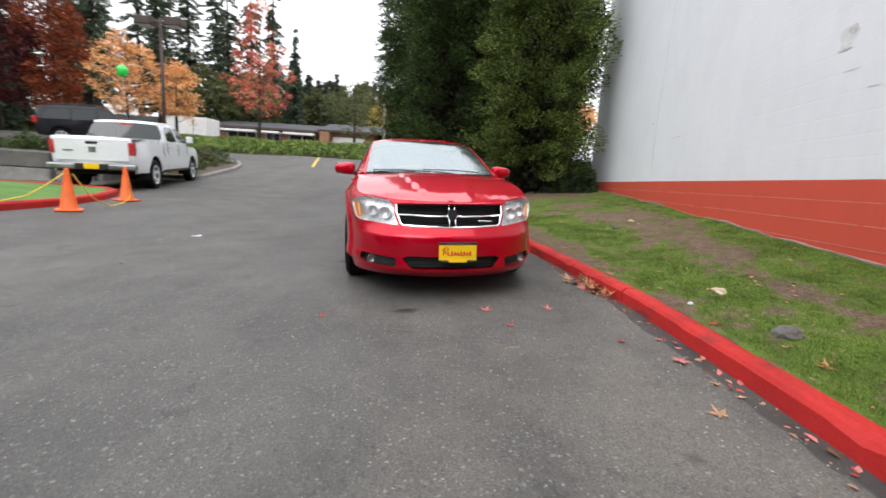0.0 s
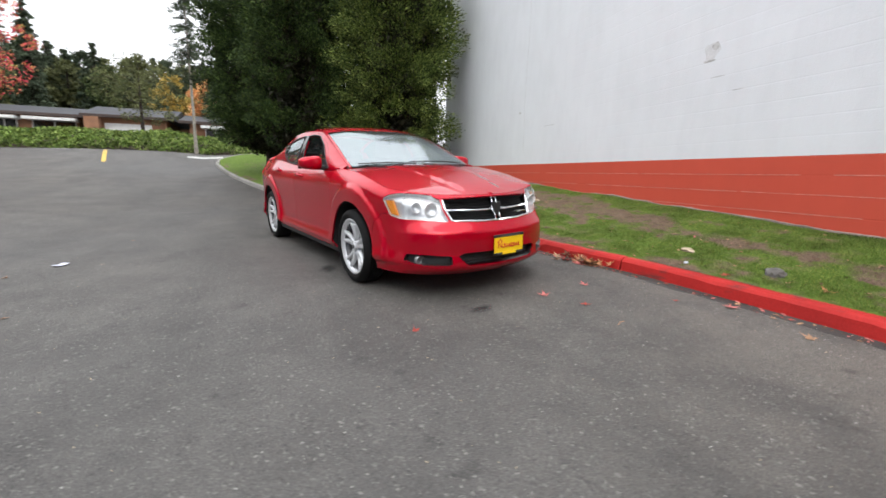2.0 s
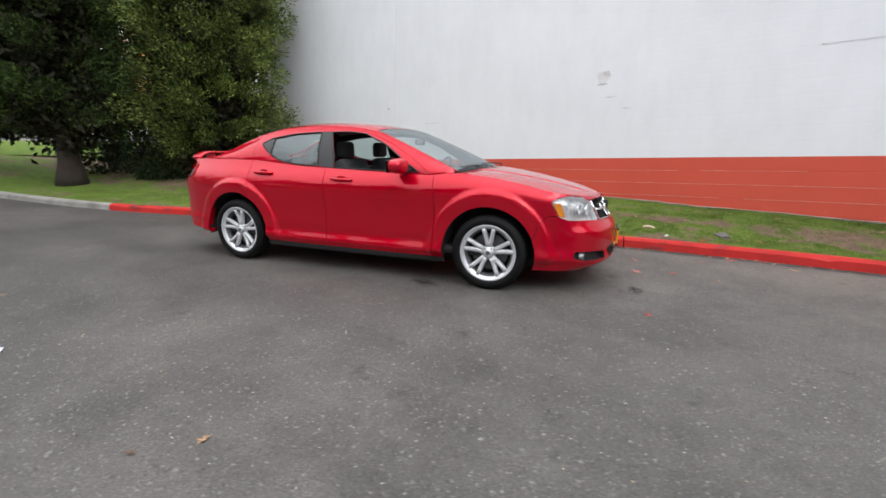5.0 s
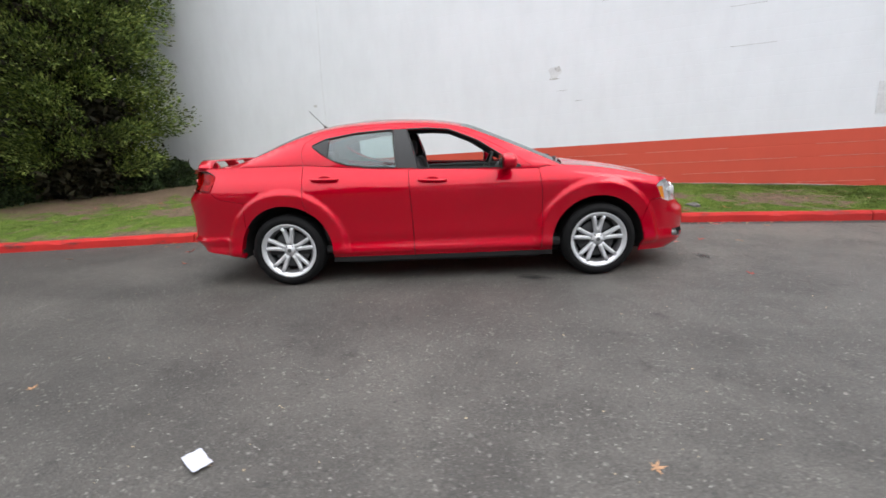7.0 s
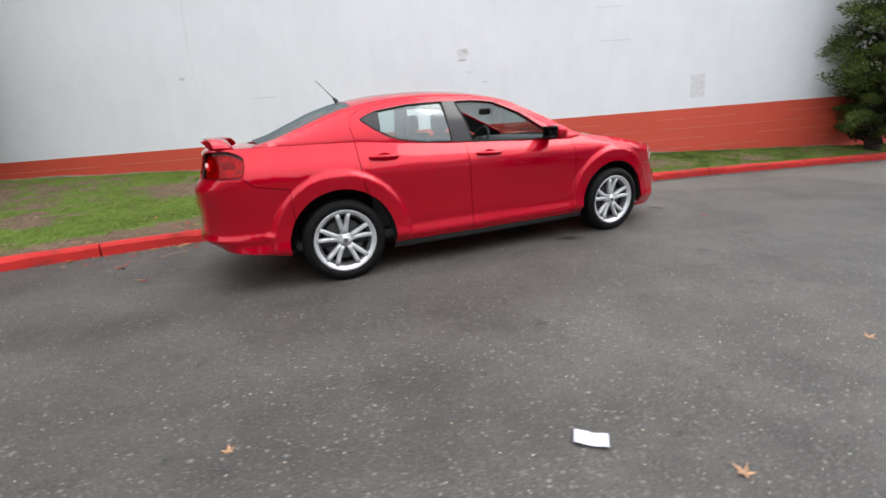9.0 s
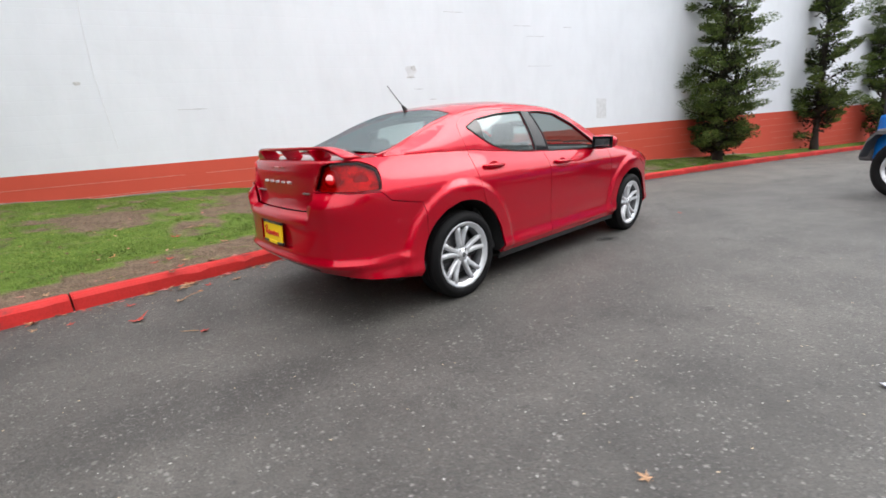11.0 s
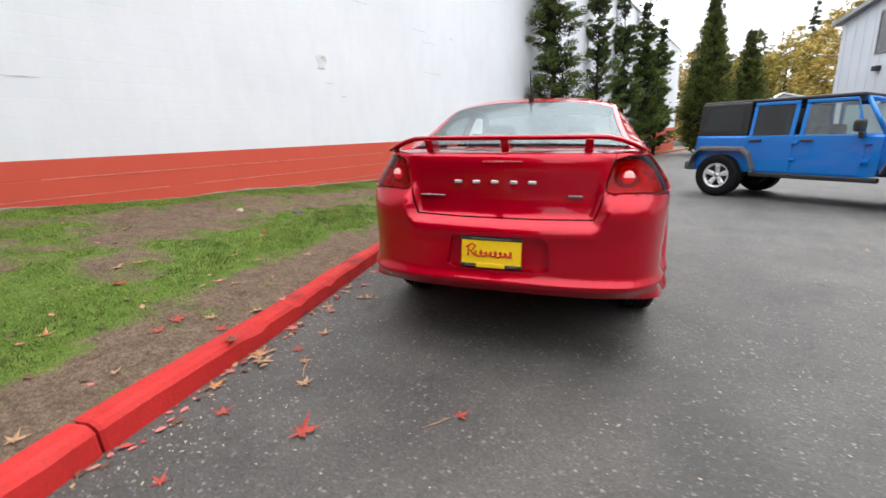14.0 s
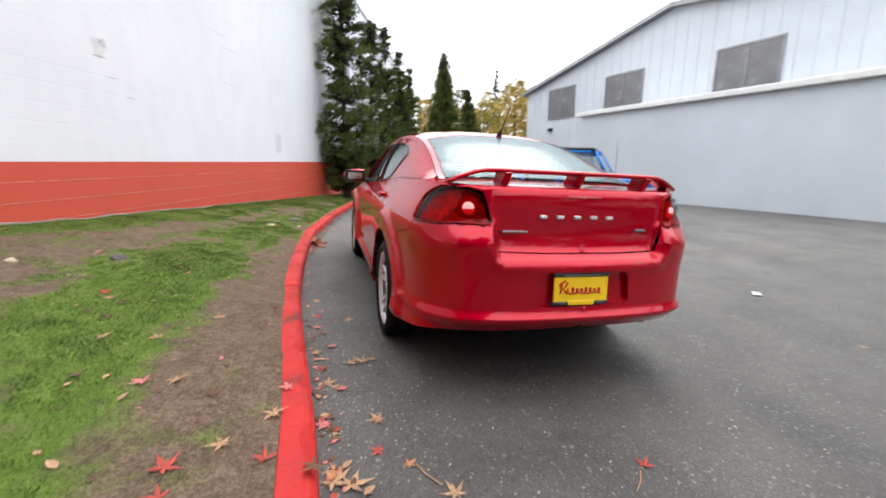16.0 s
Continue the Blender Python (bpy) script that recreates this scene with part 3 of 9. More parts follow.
def block_wall():
    """Painted block courses with raked joints, a foundation strip and a red band at the foot."""
    d = np.array([0.094, 1.0]) / math.hypot(0.094, 1.0)
    nrm = np.array([-d[1], d[0]])
    def place(y, out, z):
        p = np.array([float(wall_x(y)), y]) + nrm * out
        return (p[0], p[1], z)
    ys = np.r_[np.arange(WALL_S, -4, 2.0), np.arange(-4, 15.9, 0.4), [WALL_N]]
    course = 0.2
    body = new("wall_east")
    tagged(body, "white painted block wall with a red band", "wall", kind="structure")
    def strip(z0, z1, mat, name, groove):
        vs, fs, rings = [], [], []
        lv = []
        z = z0
        while z < z1 - 0.01:
            zt = min(z + course, z1)
            lv += [(z + 0.0, 0.0 - groove), (z + 0.010, 0.0), (zt - 0.010, 0.0), (zt, 0.0 - groove)]
            z = zt
        for y in ys:
            rings.append([len(vs) + k for k in range(len(lv))])
            for h, o in lv:
                w = 0.004 * noise.noise((y * 2.3, h * 2.3, 0.5))
                vs.append(place(y, o + w, h))
        for r, q in zip(rings, rings[1:]):
            fs += [(r[k], r[k + 1], q[k + 1], q[k]) for k in range(len(lv) - 1)]
        return obj(name, vs, fs, mat, body)
    strip(-1.4, BAND, WALL_RED, "red_band", 0.002)
    # pale salts along the joints of the red band
    rj = random.Random(8)
    for row in range(1, 7):
        z, y = BAND - 0.2 * row, -12.0
        while y < 15:
            w = rj.uniform(0.8, 3.4)
            n = max(2, int(w / 0.2))
            hi = [place(y + w * i / n, 0.006, z + 0.005 + 0.003 * rj.random()) for i in range(n + 1)]
            lo = [place(y + w * i / n, 0.006, z - 0.002 * rj.random()) for i in range(n + 1)]
            obj("joint_line", hi + lo, [(i, i + 1, n + 2 + i, n + 1 + i) for i in range(n)], JOINT_PALE, body)
            y += w + rj.choice((0.05, 0.3, 1.2))
    strip(BAND, WALL_TOP, WALL_WHITE, "white_courses", 0.0008)
    # the rest of the block: ends, back and roof
    a, b = place(WALL_S, -0.012, 0), place(WALL_N, -0.012, 0)
    c, e = (a[0] + 26, a[1] - 2.5), (b[0] + 26, b[1] - 2.5)
    vs = [(a[0], a[1]), (b[0], b[1]), e, c]
    vs = [(x, y, -1.4) for x, y in vs] + [(x, y, WALL_TOP - 0.01) for x, y in vs]
    obj("core", vs, [(1, 2, 6, 5), (2, 3, 7, 6), (3, 0, 4, 7), (4, 5, 6, 7)], WALL_WHITE, body)
    # coping along the top
    bm = bmesh.new()
    for y0, y1 in ((WALL_S - 0.05, WALL_N + 0.05),):
        p = [place(y0, 0.05, WALL_TOP), place(y1, 0.05, WALL_TOP), place(y1, -0.3, WALL_TOP), place(y0, -0.3, WALL_TOP)]
        lo = [bm.verts.new(q) for q in p]
        hi = [bm.verts.new((q[0], q[1], q[2] + 0.09)) for q in p]
        bm.faces.new(lo[::-1]), bm.faces.new(hi)
        for k in range(4):
            bm.faces.new((lo[k], lo[(k + 1) % 4], hi[(k + 1) % 4], hi[k]))
    part("coping", bm, STEEL, body, "thin metal coping")
    # flaking foundation line at the grass
    vs, fs = [], []
    for y in np.arange(-6, 15.9, 0.05):
        g = float(grass_height(np.array([float(wall_x(y)) - 0.1]), np.array([y]))[0])
        h = g + 0.015 + 0.03 * max(0, noise.noise((y * 0.9, 0.3, 2.0)) + 0.25) + 0.012 * max(0, noise.noise((y * 9, 2.3, 2.0)))
        i = len(vs)
        vs += [place(y, 0.030, g - 0.1), place(y, 0.016, h), place(y, 0.002, h + 0.005)]
        if i:
            fs += [(i - 3, i - 2, i + 1, i), (i - 2, i - 1, i + 2, i + 1)]
    obj("foundation_strip", vs, fs, FOUNDATION, body, label="flaking pale foundation edge")
    # repaired spots and scars in the paint
    def scar(y, z, w, h, mat, seed, out=0.006):
        r = random.Random(seed)
        n = 14
        vs = [place(y, out, z)]
        for k in range(n):
            a = k * math.tau / n
            f = 0.75 + 0.4 * r.random()
            vs.append(place(y + w / 2 * f * math.cos(a), out - 0.003, z + h / 2 * f * math.sin(a)))
        obj("scar", vs, [(0, 1 + k, 1 + (k + 1) % n) for k in range(n)], mat, body)
    scar(4.98, 2.73, 0.24, 0.22, SCAR_GREY, 1)
    scar(4.93, 2.78, 0.10, 0.10, SCAR_DARK, 2, 0.010)
    scar(5.0, 2.62, 0.20, 0.03, SCAR_DARK, 3)
    patch = [place(y, 0.005, z) for y, z in ((-0.03, 1.59), (0.29, 1.61), (0.29, 2.07), (-0.03, 2.05))]
    obj("paint_patch", patch, [(0, 1, 2, 3)], SCAR_GREY, body, label="pale grey square of touch-up paint")
    scar(10.15, 2.62, 0.09, 0.06, SCAR_DARK, 6)
    r = random.Random(12)
    for k in range(8):
        y, z = r.uniform(-1, 9), 1.6 + 0.2 * r.randint(1, 11)
        w = r.uniform(0.15, 0.7)
        vs = [place(y + w * i / 6, 0.004, z + 0.006 + 0.004 * r.random()) for i in range(7)] + [place(y + w * i / 6, 0.004, z - 0.004 * r.random() - 0.001) for i in range(7)]
        obj("open_joint", vs, [(i, i + 1, i + 8, i + 7) for i in range(6)], SCAR_LINE, body)


def loose_cable():
    """A thin cable hanging loosely down the wall."""
    pts = []
    for k in range(12):
        z = 7.5 - k * 0.53
        y = 9.90 + 0.04 * math.sin(k * 0.9) - 0.02 * k * 0.1
        pts.append((float(wall_x(y)) - 0.012, y, z))
    me = bpy.data.meshes.new("wall_cable")
    bm = tube_bm(pts, 0.004, 6)
    bm.to_mesh(me)
    bm.free()
    me.materials.append(SCAR_GREY)
    tagged(new("wall_cable", me), "thin grey cable hanging down the white wall", "cable")


JOINT_PALE = surface("pale_joint_salts", (0.66, 0.25, 0.20), 0.9, vary=0.3, scale=9, fine=60, rel=0.3)
SCAR_GREY = surface("touch_up_grey", (0.68, 0.685, 0.70), 0.8, vary=0.10, scale=14, fine=50, rel=0.4)
SCAR_DARK = surface("bare_block", (0.58, 0.575, 0.57), 0.9, vary=0.3, scale=20, fine=60, rel=0.6)
SCAR_LINE = surface("joint_shadow_line", (0.62, 0.625, 0.64), 0.85, vary=0.3, scale=10, fine=60, rel=0.4)
block_wall()
loose_cable()

# ---- trees ----
def tree(name, base, height, radius, shape, material, label, seed, count=9000, leaf=0.16, trunk=0.25, bare=0.0, group="", lump=0.55, lumps=None, gap=0.0, droop=0.0, width=0.5, bark=None, limbs=7, fill=0.35):
    """A tapered trunk with limbs and a crown of sprays in lumps; shape gives the crown's radius, 0 at foot to 1 at top."""
    rng = np.random.default_rng(seed)
    x, y, z = base
    t = thing(name, pose(x, y, z), label, "tree", group)
    lean = rng.normal(size=2) * 0.012 * height
    def axis(h):
        return np.array([lean[0] * h * h, lean[1] * h * h, h * height])
    bm = tube_bm([axis(h) - (0, 0, 0.15 if h == 0 else 0) for h in np.linspace(0, 0.96, 12)], [trunk * (1.25 if h == 0 else 1) * (1 - 0.93 * h) for h in np.linspace(0, 1, 12)], 10)
    part("trunk", bm, bark or BARK, t, smooth=True)
    for k in range(limbs):
        h = bare * 0.8 + (0.95 - bare * 0.8) * (k + rng.random()) / limbs
        a = rng.random() * math.tau
        r = radius * shape(np.clip((h - bare) / (1 - bare), 0.02, 1)) * 0.85
        p = axis(h)
        q = p + np.array([math.cos(a) * r, math.sin(a) * r, r * (0.25 - droop)])
        m = (p + q) / 2 + (0, 0, -0.05 * r)
        rr = max(0.012, trunk * 0.30 * (1 - h))
        part("limb", tube_bm([p, m, q], [rr, rr * 0.7, rr * 0.25], 5), bark or BARK, t, smooth=True)
    nl = lumps or max(40, int(22 * height * radius))
    u = rng.random(nl)
    hs = u ** 0.9
    prof = np.array([shape(h) for h in np.linspace(0, 1, 60)])
    hs = rng.choice(np.linspace(0, 1, 60), nl, p=(prof + 0.05) / (prof + 0.05).sum()) + rng.normal(size=nl) * 0.012
    hs = np.clip(hs, 0, 1)
    an = rng.random(nl) * math.tau
    depth = np.where(rng.random(nl) < fill, rng.uniform(0.25, 0.8, nl), rng.uniform(0.82, 1.0, nl))
    rad = radius * np.array([shape(h) for h in hs]) * depth
    rad *= 1 + 0.22 * np.array([noise.noise((math.cos(a) * 2, math.sin(a) * 2, h * 6 + seed)) for a, h in zip(an, hs)])
    keep = np.array([noise.noise((math.cos(a) * 2.4 + 9, math.sin(a) * 2.4, h * 9 + seed)) for a, h in zip(an, hs)]) > gap - 0.6
    zz = (bare + (1 - bare) * hs) * height
    c = np.stack([np.cos(an) * rad + lean[0] * (zz / height) ** 2, np.sin(an) * rad + lean[1] * (zz / height) ** 2, zz - droop * rad * 0.5], 1)[keep]
    outw = np.stack([np.cos(an), np.sin(an), np.full(nl, 0.35 - droop)], 1)[keep]
    per = max(6, count // len(c))
    idx = np.repeat(np.arange(len(c)), per)
    size = lump * rng.uniform(0.6, 1.25, len(c))
    off = rng.normal(size=(len(idx), 3))
    off /= np.linalg.norm(off, axis=1, keepdims=True)
    off *= (rng.random((len(idx), 1)) ** 0.4)
    p = c[idx] + off * size[idx][:, None] * np.array([1, 1, 0.72])
    way = off * 0.9 + outw[idx] * 0.7 + rng.normal(size=off.shape) * 0.35 + (0, 0, 0.15 - droop)
    leaves("crown", p, way, leaf * rng.uniform(0.6, 1.3, len(idx)), material, t, seed + 1, width)
    return t


def cone_shape(h):
    return max(0.03, (1 - h) ** 0.85) * min(1, 0.55 + 4 * h)


def column(h):
    return max(0.03, min(1, 0.62 + 2.2 * h) * (1 - max(0, h - 0.55) / 0.45 * 0.9) ** 0.8)


def cedar_shape(h):
    return max(0.03, min(1, 0.80 + 1.6 * h) * (1 - max(0, h - 0.68) / 0.32) ** 0.5)


def taper(h):
    return max(0.06, min(1, 0.75 + 1.5 * h) * (1 - h) ** 0.6)


def round_shape(h):
    return max(0.05, math.sin(math.pi * (0.12 + 0.86 * h)) ** 0.7)


def tall_shape(h):
    return max(0.08, math.sin(math.pi * (0.10 + 0.80 * h ** 0.75)) ** 0.8 * (1 - 0.55 * h))


def conifer(name, base, height, radius, shape, material, label, seed, boughs=90, clumps=3, clump=0.35, count=30000, leaf=0.09, trunk=0.2, bare=0.05, group="", rise=0.3, sag=0.0, gap=0.0, width=0.45, flat=0.6, limbs=10, spread_=0.30, reach=0.35, bark=None, lean=0.012, core=0.10):
    """A tapered trunk with many boughs, each carrying pads of sprays out to its tip."""
    rng = np.random.default_rng(seed)
    x, y, z = base
    t = thing(name, pose(x, y, z), label, "tree", group)
    tilt = rng.normal(size=2) * lean * height
    def axis(h):
        h = np.asarray(h, float)
        return np.stack([tilt[0] * h * h, tilt[1] * h * h, h * height], -1)
    hs = np.r_[0, 0.012, 0.03, 0.055, np.linspace(0.09, 1, 11)]
    part("trunk", tube_bm([axis(h) - (0, 0, 0.2 if h == 0 else 0) for h in hs * 0.97], [trunk * (1 + 0.55 * math.exp(-h * 42)) * (1 - 0.93 * h) for h in hs], 10), bark or BARK, t, smooth=True)
    prof = np.array([shape(h) for h in np.linspace(0, 1, 80)])
    h = rng.choice(np.linspace(0, 1, 80), boughs, p=(prof + 0.10) / (prof + 0.10).sum()) + rng.normal(size=boughs) * 0.01
    h = np.sort(np.clip(h, 0, 1))
    az = np.arange(boughs) * 2.39996 + rng.normal(size=boughs) * 0.35
    ln = radius * np.array([shape(v) for v in h]) * rng.uniform(1 - spread_, 1 + spread_ * 0.4, boughs)
    keep = np.array([noise.noise((math.cos(a) * 1.8 + seed, math.sin(a) * 1.8, v * 7)) for a, v in zip(az, h)]) > gap - 0.7
    h, az, ln = h[keep], az[keep], ln[keep]
    root = axis(bare + (1 - bare) * h)
    out = np.stack([np.cos(az), np.sin(az), np.zeros(len(az))], 1)
    up = np.array([0, 0, 1.0])
    def bough(f):
        return root + out * (ln * f)[:, None] + up * (ln * (rise * f - sag * f * f))[:, None]
    big = np.argsort(-ln + rng.random(len(ln)) * radius * 0.6)[:limbs]
    for k in big:
        p = [bough(f)[k] for f in (0.0, 0.3, 0.6, 0.92)]
        r0 = max(0.010, trunk * 0.28 * (1 - 0.8 * h[k]))
        part("limb", tube_bm(p, [r0, r0 * 0.75, r0 * 0.45, r0 * 0.15], 5), bark or BARK, t, smooth=True)
    per = max(8, count // (len(h) * clumps))
    P, Wy, S = [], [], []
    for j in range(clumps):
        f = reach + (1 - reach) * (j + 0.6 * rng.random(len(h)) + 0.3) / clumps
        c = bough(f) + rng.normal(size=(len(h), 3)) * clump * 0.22
        size = clump * rng.uniform(0.6, 1.25, len(h)) * np.clip(0.20 + 1.1 * ln / radius, 0.25, 1.2)
        idx = np.repeat(np.arange(len(h)), per)
        o = rng.normal(size=(len(idx), 3))
        o /= np.linalg.norm(o, axis=1, keepdims=True)
        o *= rng.random((len(idx), 1)) ** 0.33
        d = out[idx] + up * (rise - 2 * sag * f[idx])[:, None]
        # pads are longer along the bough and flat
        along = (o * out[idx]).sum(1, keepdims=True) * out[idx]
        P.append(c[idx] + (o + along * 0.5) * size[idx][:, None] * np.array([1, 1, flat]))
        Wy.append(d * 0.9 + o * 0.8 + rng.normal(size=o.shape) * 0.3)
        S.append(leaf * rng.uniform(0.55, 1.3, len(idx)))
    # older, larger sprays deep inside the crown; their dark brown also carries its shade
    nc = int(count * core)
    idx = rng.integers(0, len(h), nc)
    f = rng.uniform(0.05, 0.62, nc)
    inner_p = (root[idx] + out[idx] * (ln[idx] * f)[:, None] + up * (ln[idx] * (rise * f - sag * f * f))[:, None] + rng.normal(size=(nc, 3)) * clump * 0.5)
    leaves("inner_sprays", inner_p, rng.normal(size=(nc, 3)), np.minimum(leaf * 2.4, 0.8 * clump) * rng.uniform(0.7, 1.2, nc), LEAF_INNER, t, seed + 2, width, label="brown inner sprays with crown shade in their colour")
    leaves("crown", np.concatenate(P), np.concatenate(Wy), np.concatenate(S), material, t, seed + 1, width)
    return t


kerb_stones()
verge()

# the three tall cedars at the far end of the wall
CED = "cedars by the wall"
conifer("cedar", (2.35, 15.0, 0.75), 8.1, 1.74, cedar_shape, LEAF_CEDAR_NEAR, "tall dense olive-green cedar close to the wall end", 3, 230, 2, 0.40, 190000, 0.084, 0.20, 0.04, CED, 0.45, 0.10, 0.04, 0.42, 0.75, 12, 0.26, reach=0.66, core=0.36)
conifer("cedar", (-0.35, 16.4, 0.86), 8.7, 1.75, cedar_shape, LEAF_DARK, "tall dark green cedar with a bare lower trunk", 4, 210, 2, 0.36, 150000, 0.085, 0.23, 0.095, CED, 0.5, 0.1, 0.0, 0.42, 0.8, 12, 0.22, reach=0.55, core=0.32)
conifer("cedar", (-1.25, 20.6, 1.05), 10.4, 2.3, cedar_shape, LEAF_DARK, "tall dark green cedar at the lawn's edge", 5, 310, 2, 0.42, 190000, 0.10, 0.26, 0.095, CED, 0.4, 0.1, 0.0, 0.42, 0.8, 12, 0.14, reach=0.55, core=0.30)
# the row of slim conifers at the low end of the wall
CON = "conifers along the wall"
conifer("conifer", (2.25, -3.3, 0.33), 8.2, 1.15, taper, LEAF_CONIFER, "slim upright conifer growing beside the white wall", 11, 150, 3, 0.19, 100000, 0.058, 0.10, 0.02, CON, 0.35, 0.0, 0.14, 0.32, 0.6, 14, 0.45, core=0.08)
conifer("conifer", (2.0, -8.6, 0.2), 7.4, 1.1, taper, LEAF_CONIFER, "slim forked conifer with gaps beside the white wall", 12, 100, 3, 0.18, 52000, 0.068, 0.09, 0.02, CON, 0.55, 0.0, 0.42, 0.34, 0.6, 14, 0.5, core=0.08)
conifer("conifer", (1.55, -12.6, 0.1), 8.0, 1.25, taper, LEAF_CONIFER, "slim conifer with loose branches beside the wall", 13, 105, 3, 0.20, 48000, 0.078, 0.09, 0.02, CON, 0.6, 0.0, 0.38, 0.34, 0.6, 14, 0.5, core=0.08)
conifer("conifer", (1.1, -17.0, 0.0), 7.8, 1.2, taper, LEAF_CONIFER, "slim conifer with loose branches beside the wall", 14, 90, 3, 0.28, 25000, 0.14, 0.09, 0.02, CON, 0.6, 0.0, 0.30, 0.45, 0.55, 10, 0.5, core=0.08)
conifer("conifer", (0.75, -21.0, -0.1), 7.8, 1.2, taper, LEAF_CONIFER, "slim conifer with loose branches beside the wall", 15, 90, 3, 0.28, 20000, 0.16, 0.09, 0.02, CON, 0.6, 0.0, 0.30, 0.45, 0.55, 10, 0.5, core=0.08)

# ---- panel tools for vehicle bodies ----
def inside(poly, pts):
    poly, pts = np.asarray(poly, float), np.asarray(pts, float)
    x, y = pts[:, 0], pts[:, 1]
    hit = np.zeros(len(pts), bool)
    for (ax, ay), (bx, by) in zip(poly, np.roll(poly, -1, 0)):
        if ay != by:
            cross = (ay > y) != (by > y)
            hit ^= cross & (x < (bx - ax) * (y - ay) / (by - ay) + ax)
    return hit


def resample(poly, step, closed=True):
    pts = [np.array(p, float) for p in poly]
    if closed:
        pts.append(pts[0])
    out = []
    for a, b in zip(pts, pts[1:]):
        n = max(1, int(round(np.linalg.norm(b - a) / step)))
        out += [a + (b - a) * k / n for k in range(n)]
    if not closed:
        out.append(pts[-1])
    return np.array(out)


def rounded(poly, r, n=4):
    """A polygon with rounded corners."""
    pts = [np.array(p, float) for p in poly]
    out = []
    for a, b, c in zip(pts[-1:] + pts[:-1], pts, pts[1:] + pts[:1]):
        u, v = a - b, c - b
        k = min(r, 0.45 * np.linalg.norm(u), 0.45 * np.linalg.norm(v))
        p, q = b + u / np.linalg.norm(u) * k, b + v / np.linalg.norm(v) * k
        out += [(1 - t) ** 2 * p + 2 * t * (1 - t) * b + t * t * q for t in np.linspace(0, 1, n + 1)]
    return np.array(out)


def chart(border, loops, lines, step):
    """Triangles of a flat chart, cut along closed loops and open lines."""
    border = resample(border, step)
    sets = [(border, True)] + [(resample(l, step), True) for l in loops] + [(resample(l, step, False), False) for l in lines]
    v, e = [], []
    for pts, closed in sets:
        i = len(v)
        v += [tuple(p) for p in pts]
        e += [(i + k, i + k + 1) for k in range(len(pts) - 1)] + ([(i + len(pts) - 1, i)] if closed else [])
    fixed = np.array(v)
    lo, hi = border.min(0), border.max(0)
    gx, gy = np.meshgrid(np.arange(lo[0], hi[0], step), np.arange(lo[1], hi[1], step * 0.87))
    gx = gx + (np.arange(gx.shape[0]) % 2)[:, None] * step * 0.5
    g = np.stack([gx.ravel(), gy.ravel()], 1)
    g = g[inside(border, g)]
    d = np.min(np.linalg.norm(g[:, None] - fixed[None], axis=2), axis=1)
    v += [tuple(p) for p in g[d > step * 0.45]]
    out = geometry.delaunay_2d_cdt([Vector(p) for p in v], e, [], 0, 1e-5)
    V = np.array([tuple(p) for p in out[0]])
    F = np.array([f for f in out[2] if len(f) == 3])
    mid = V[F].mean(1)
    keep = inside(border, mid)
    return V, F[keep], mid[keep]


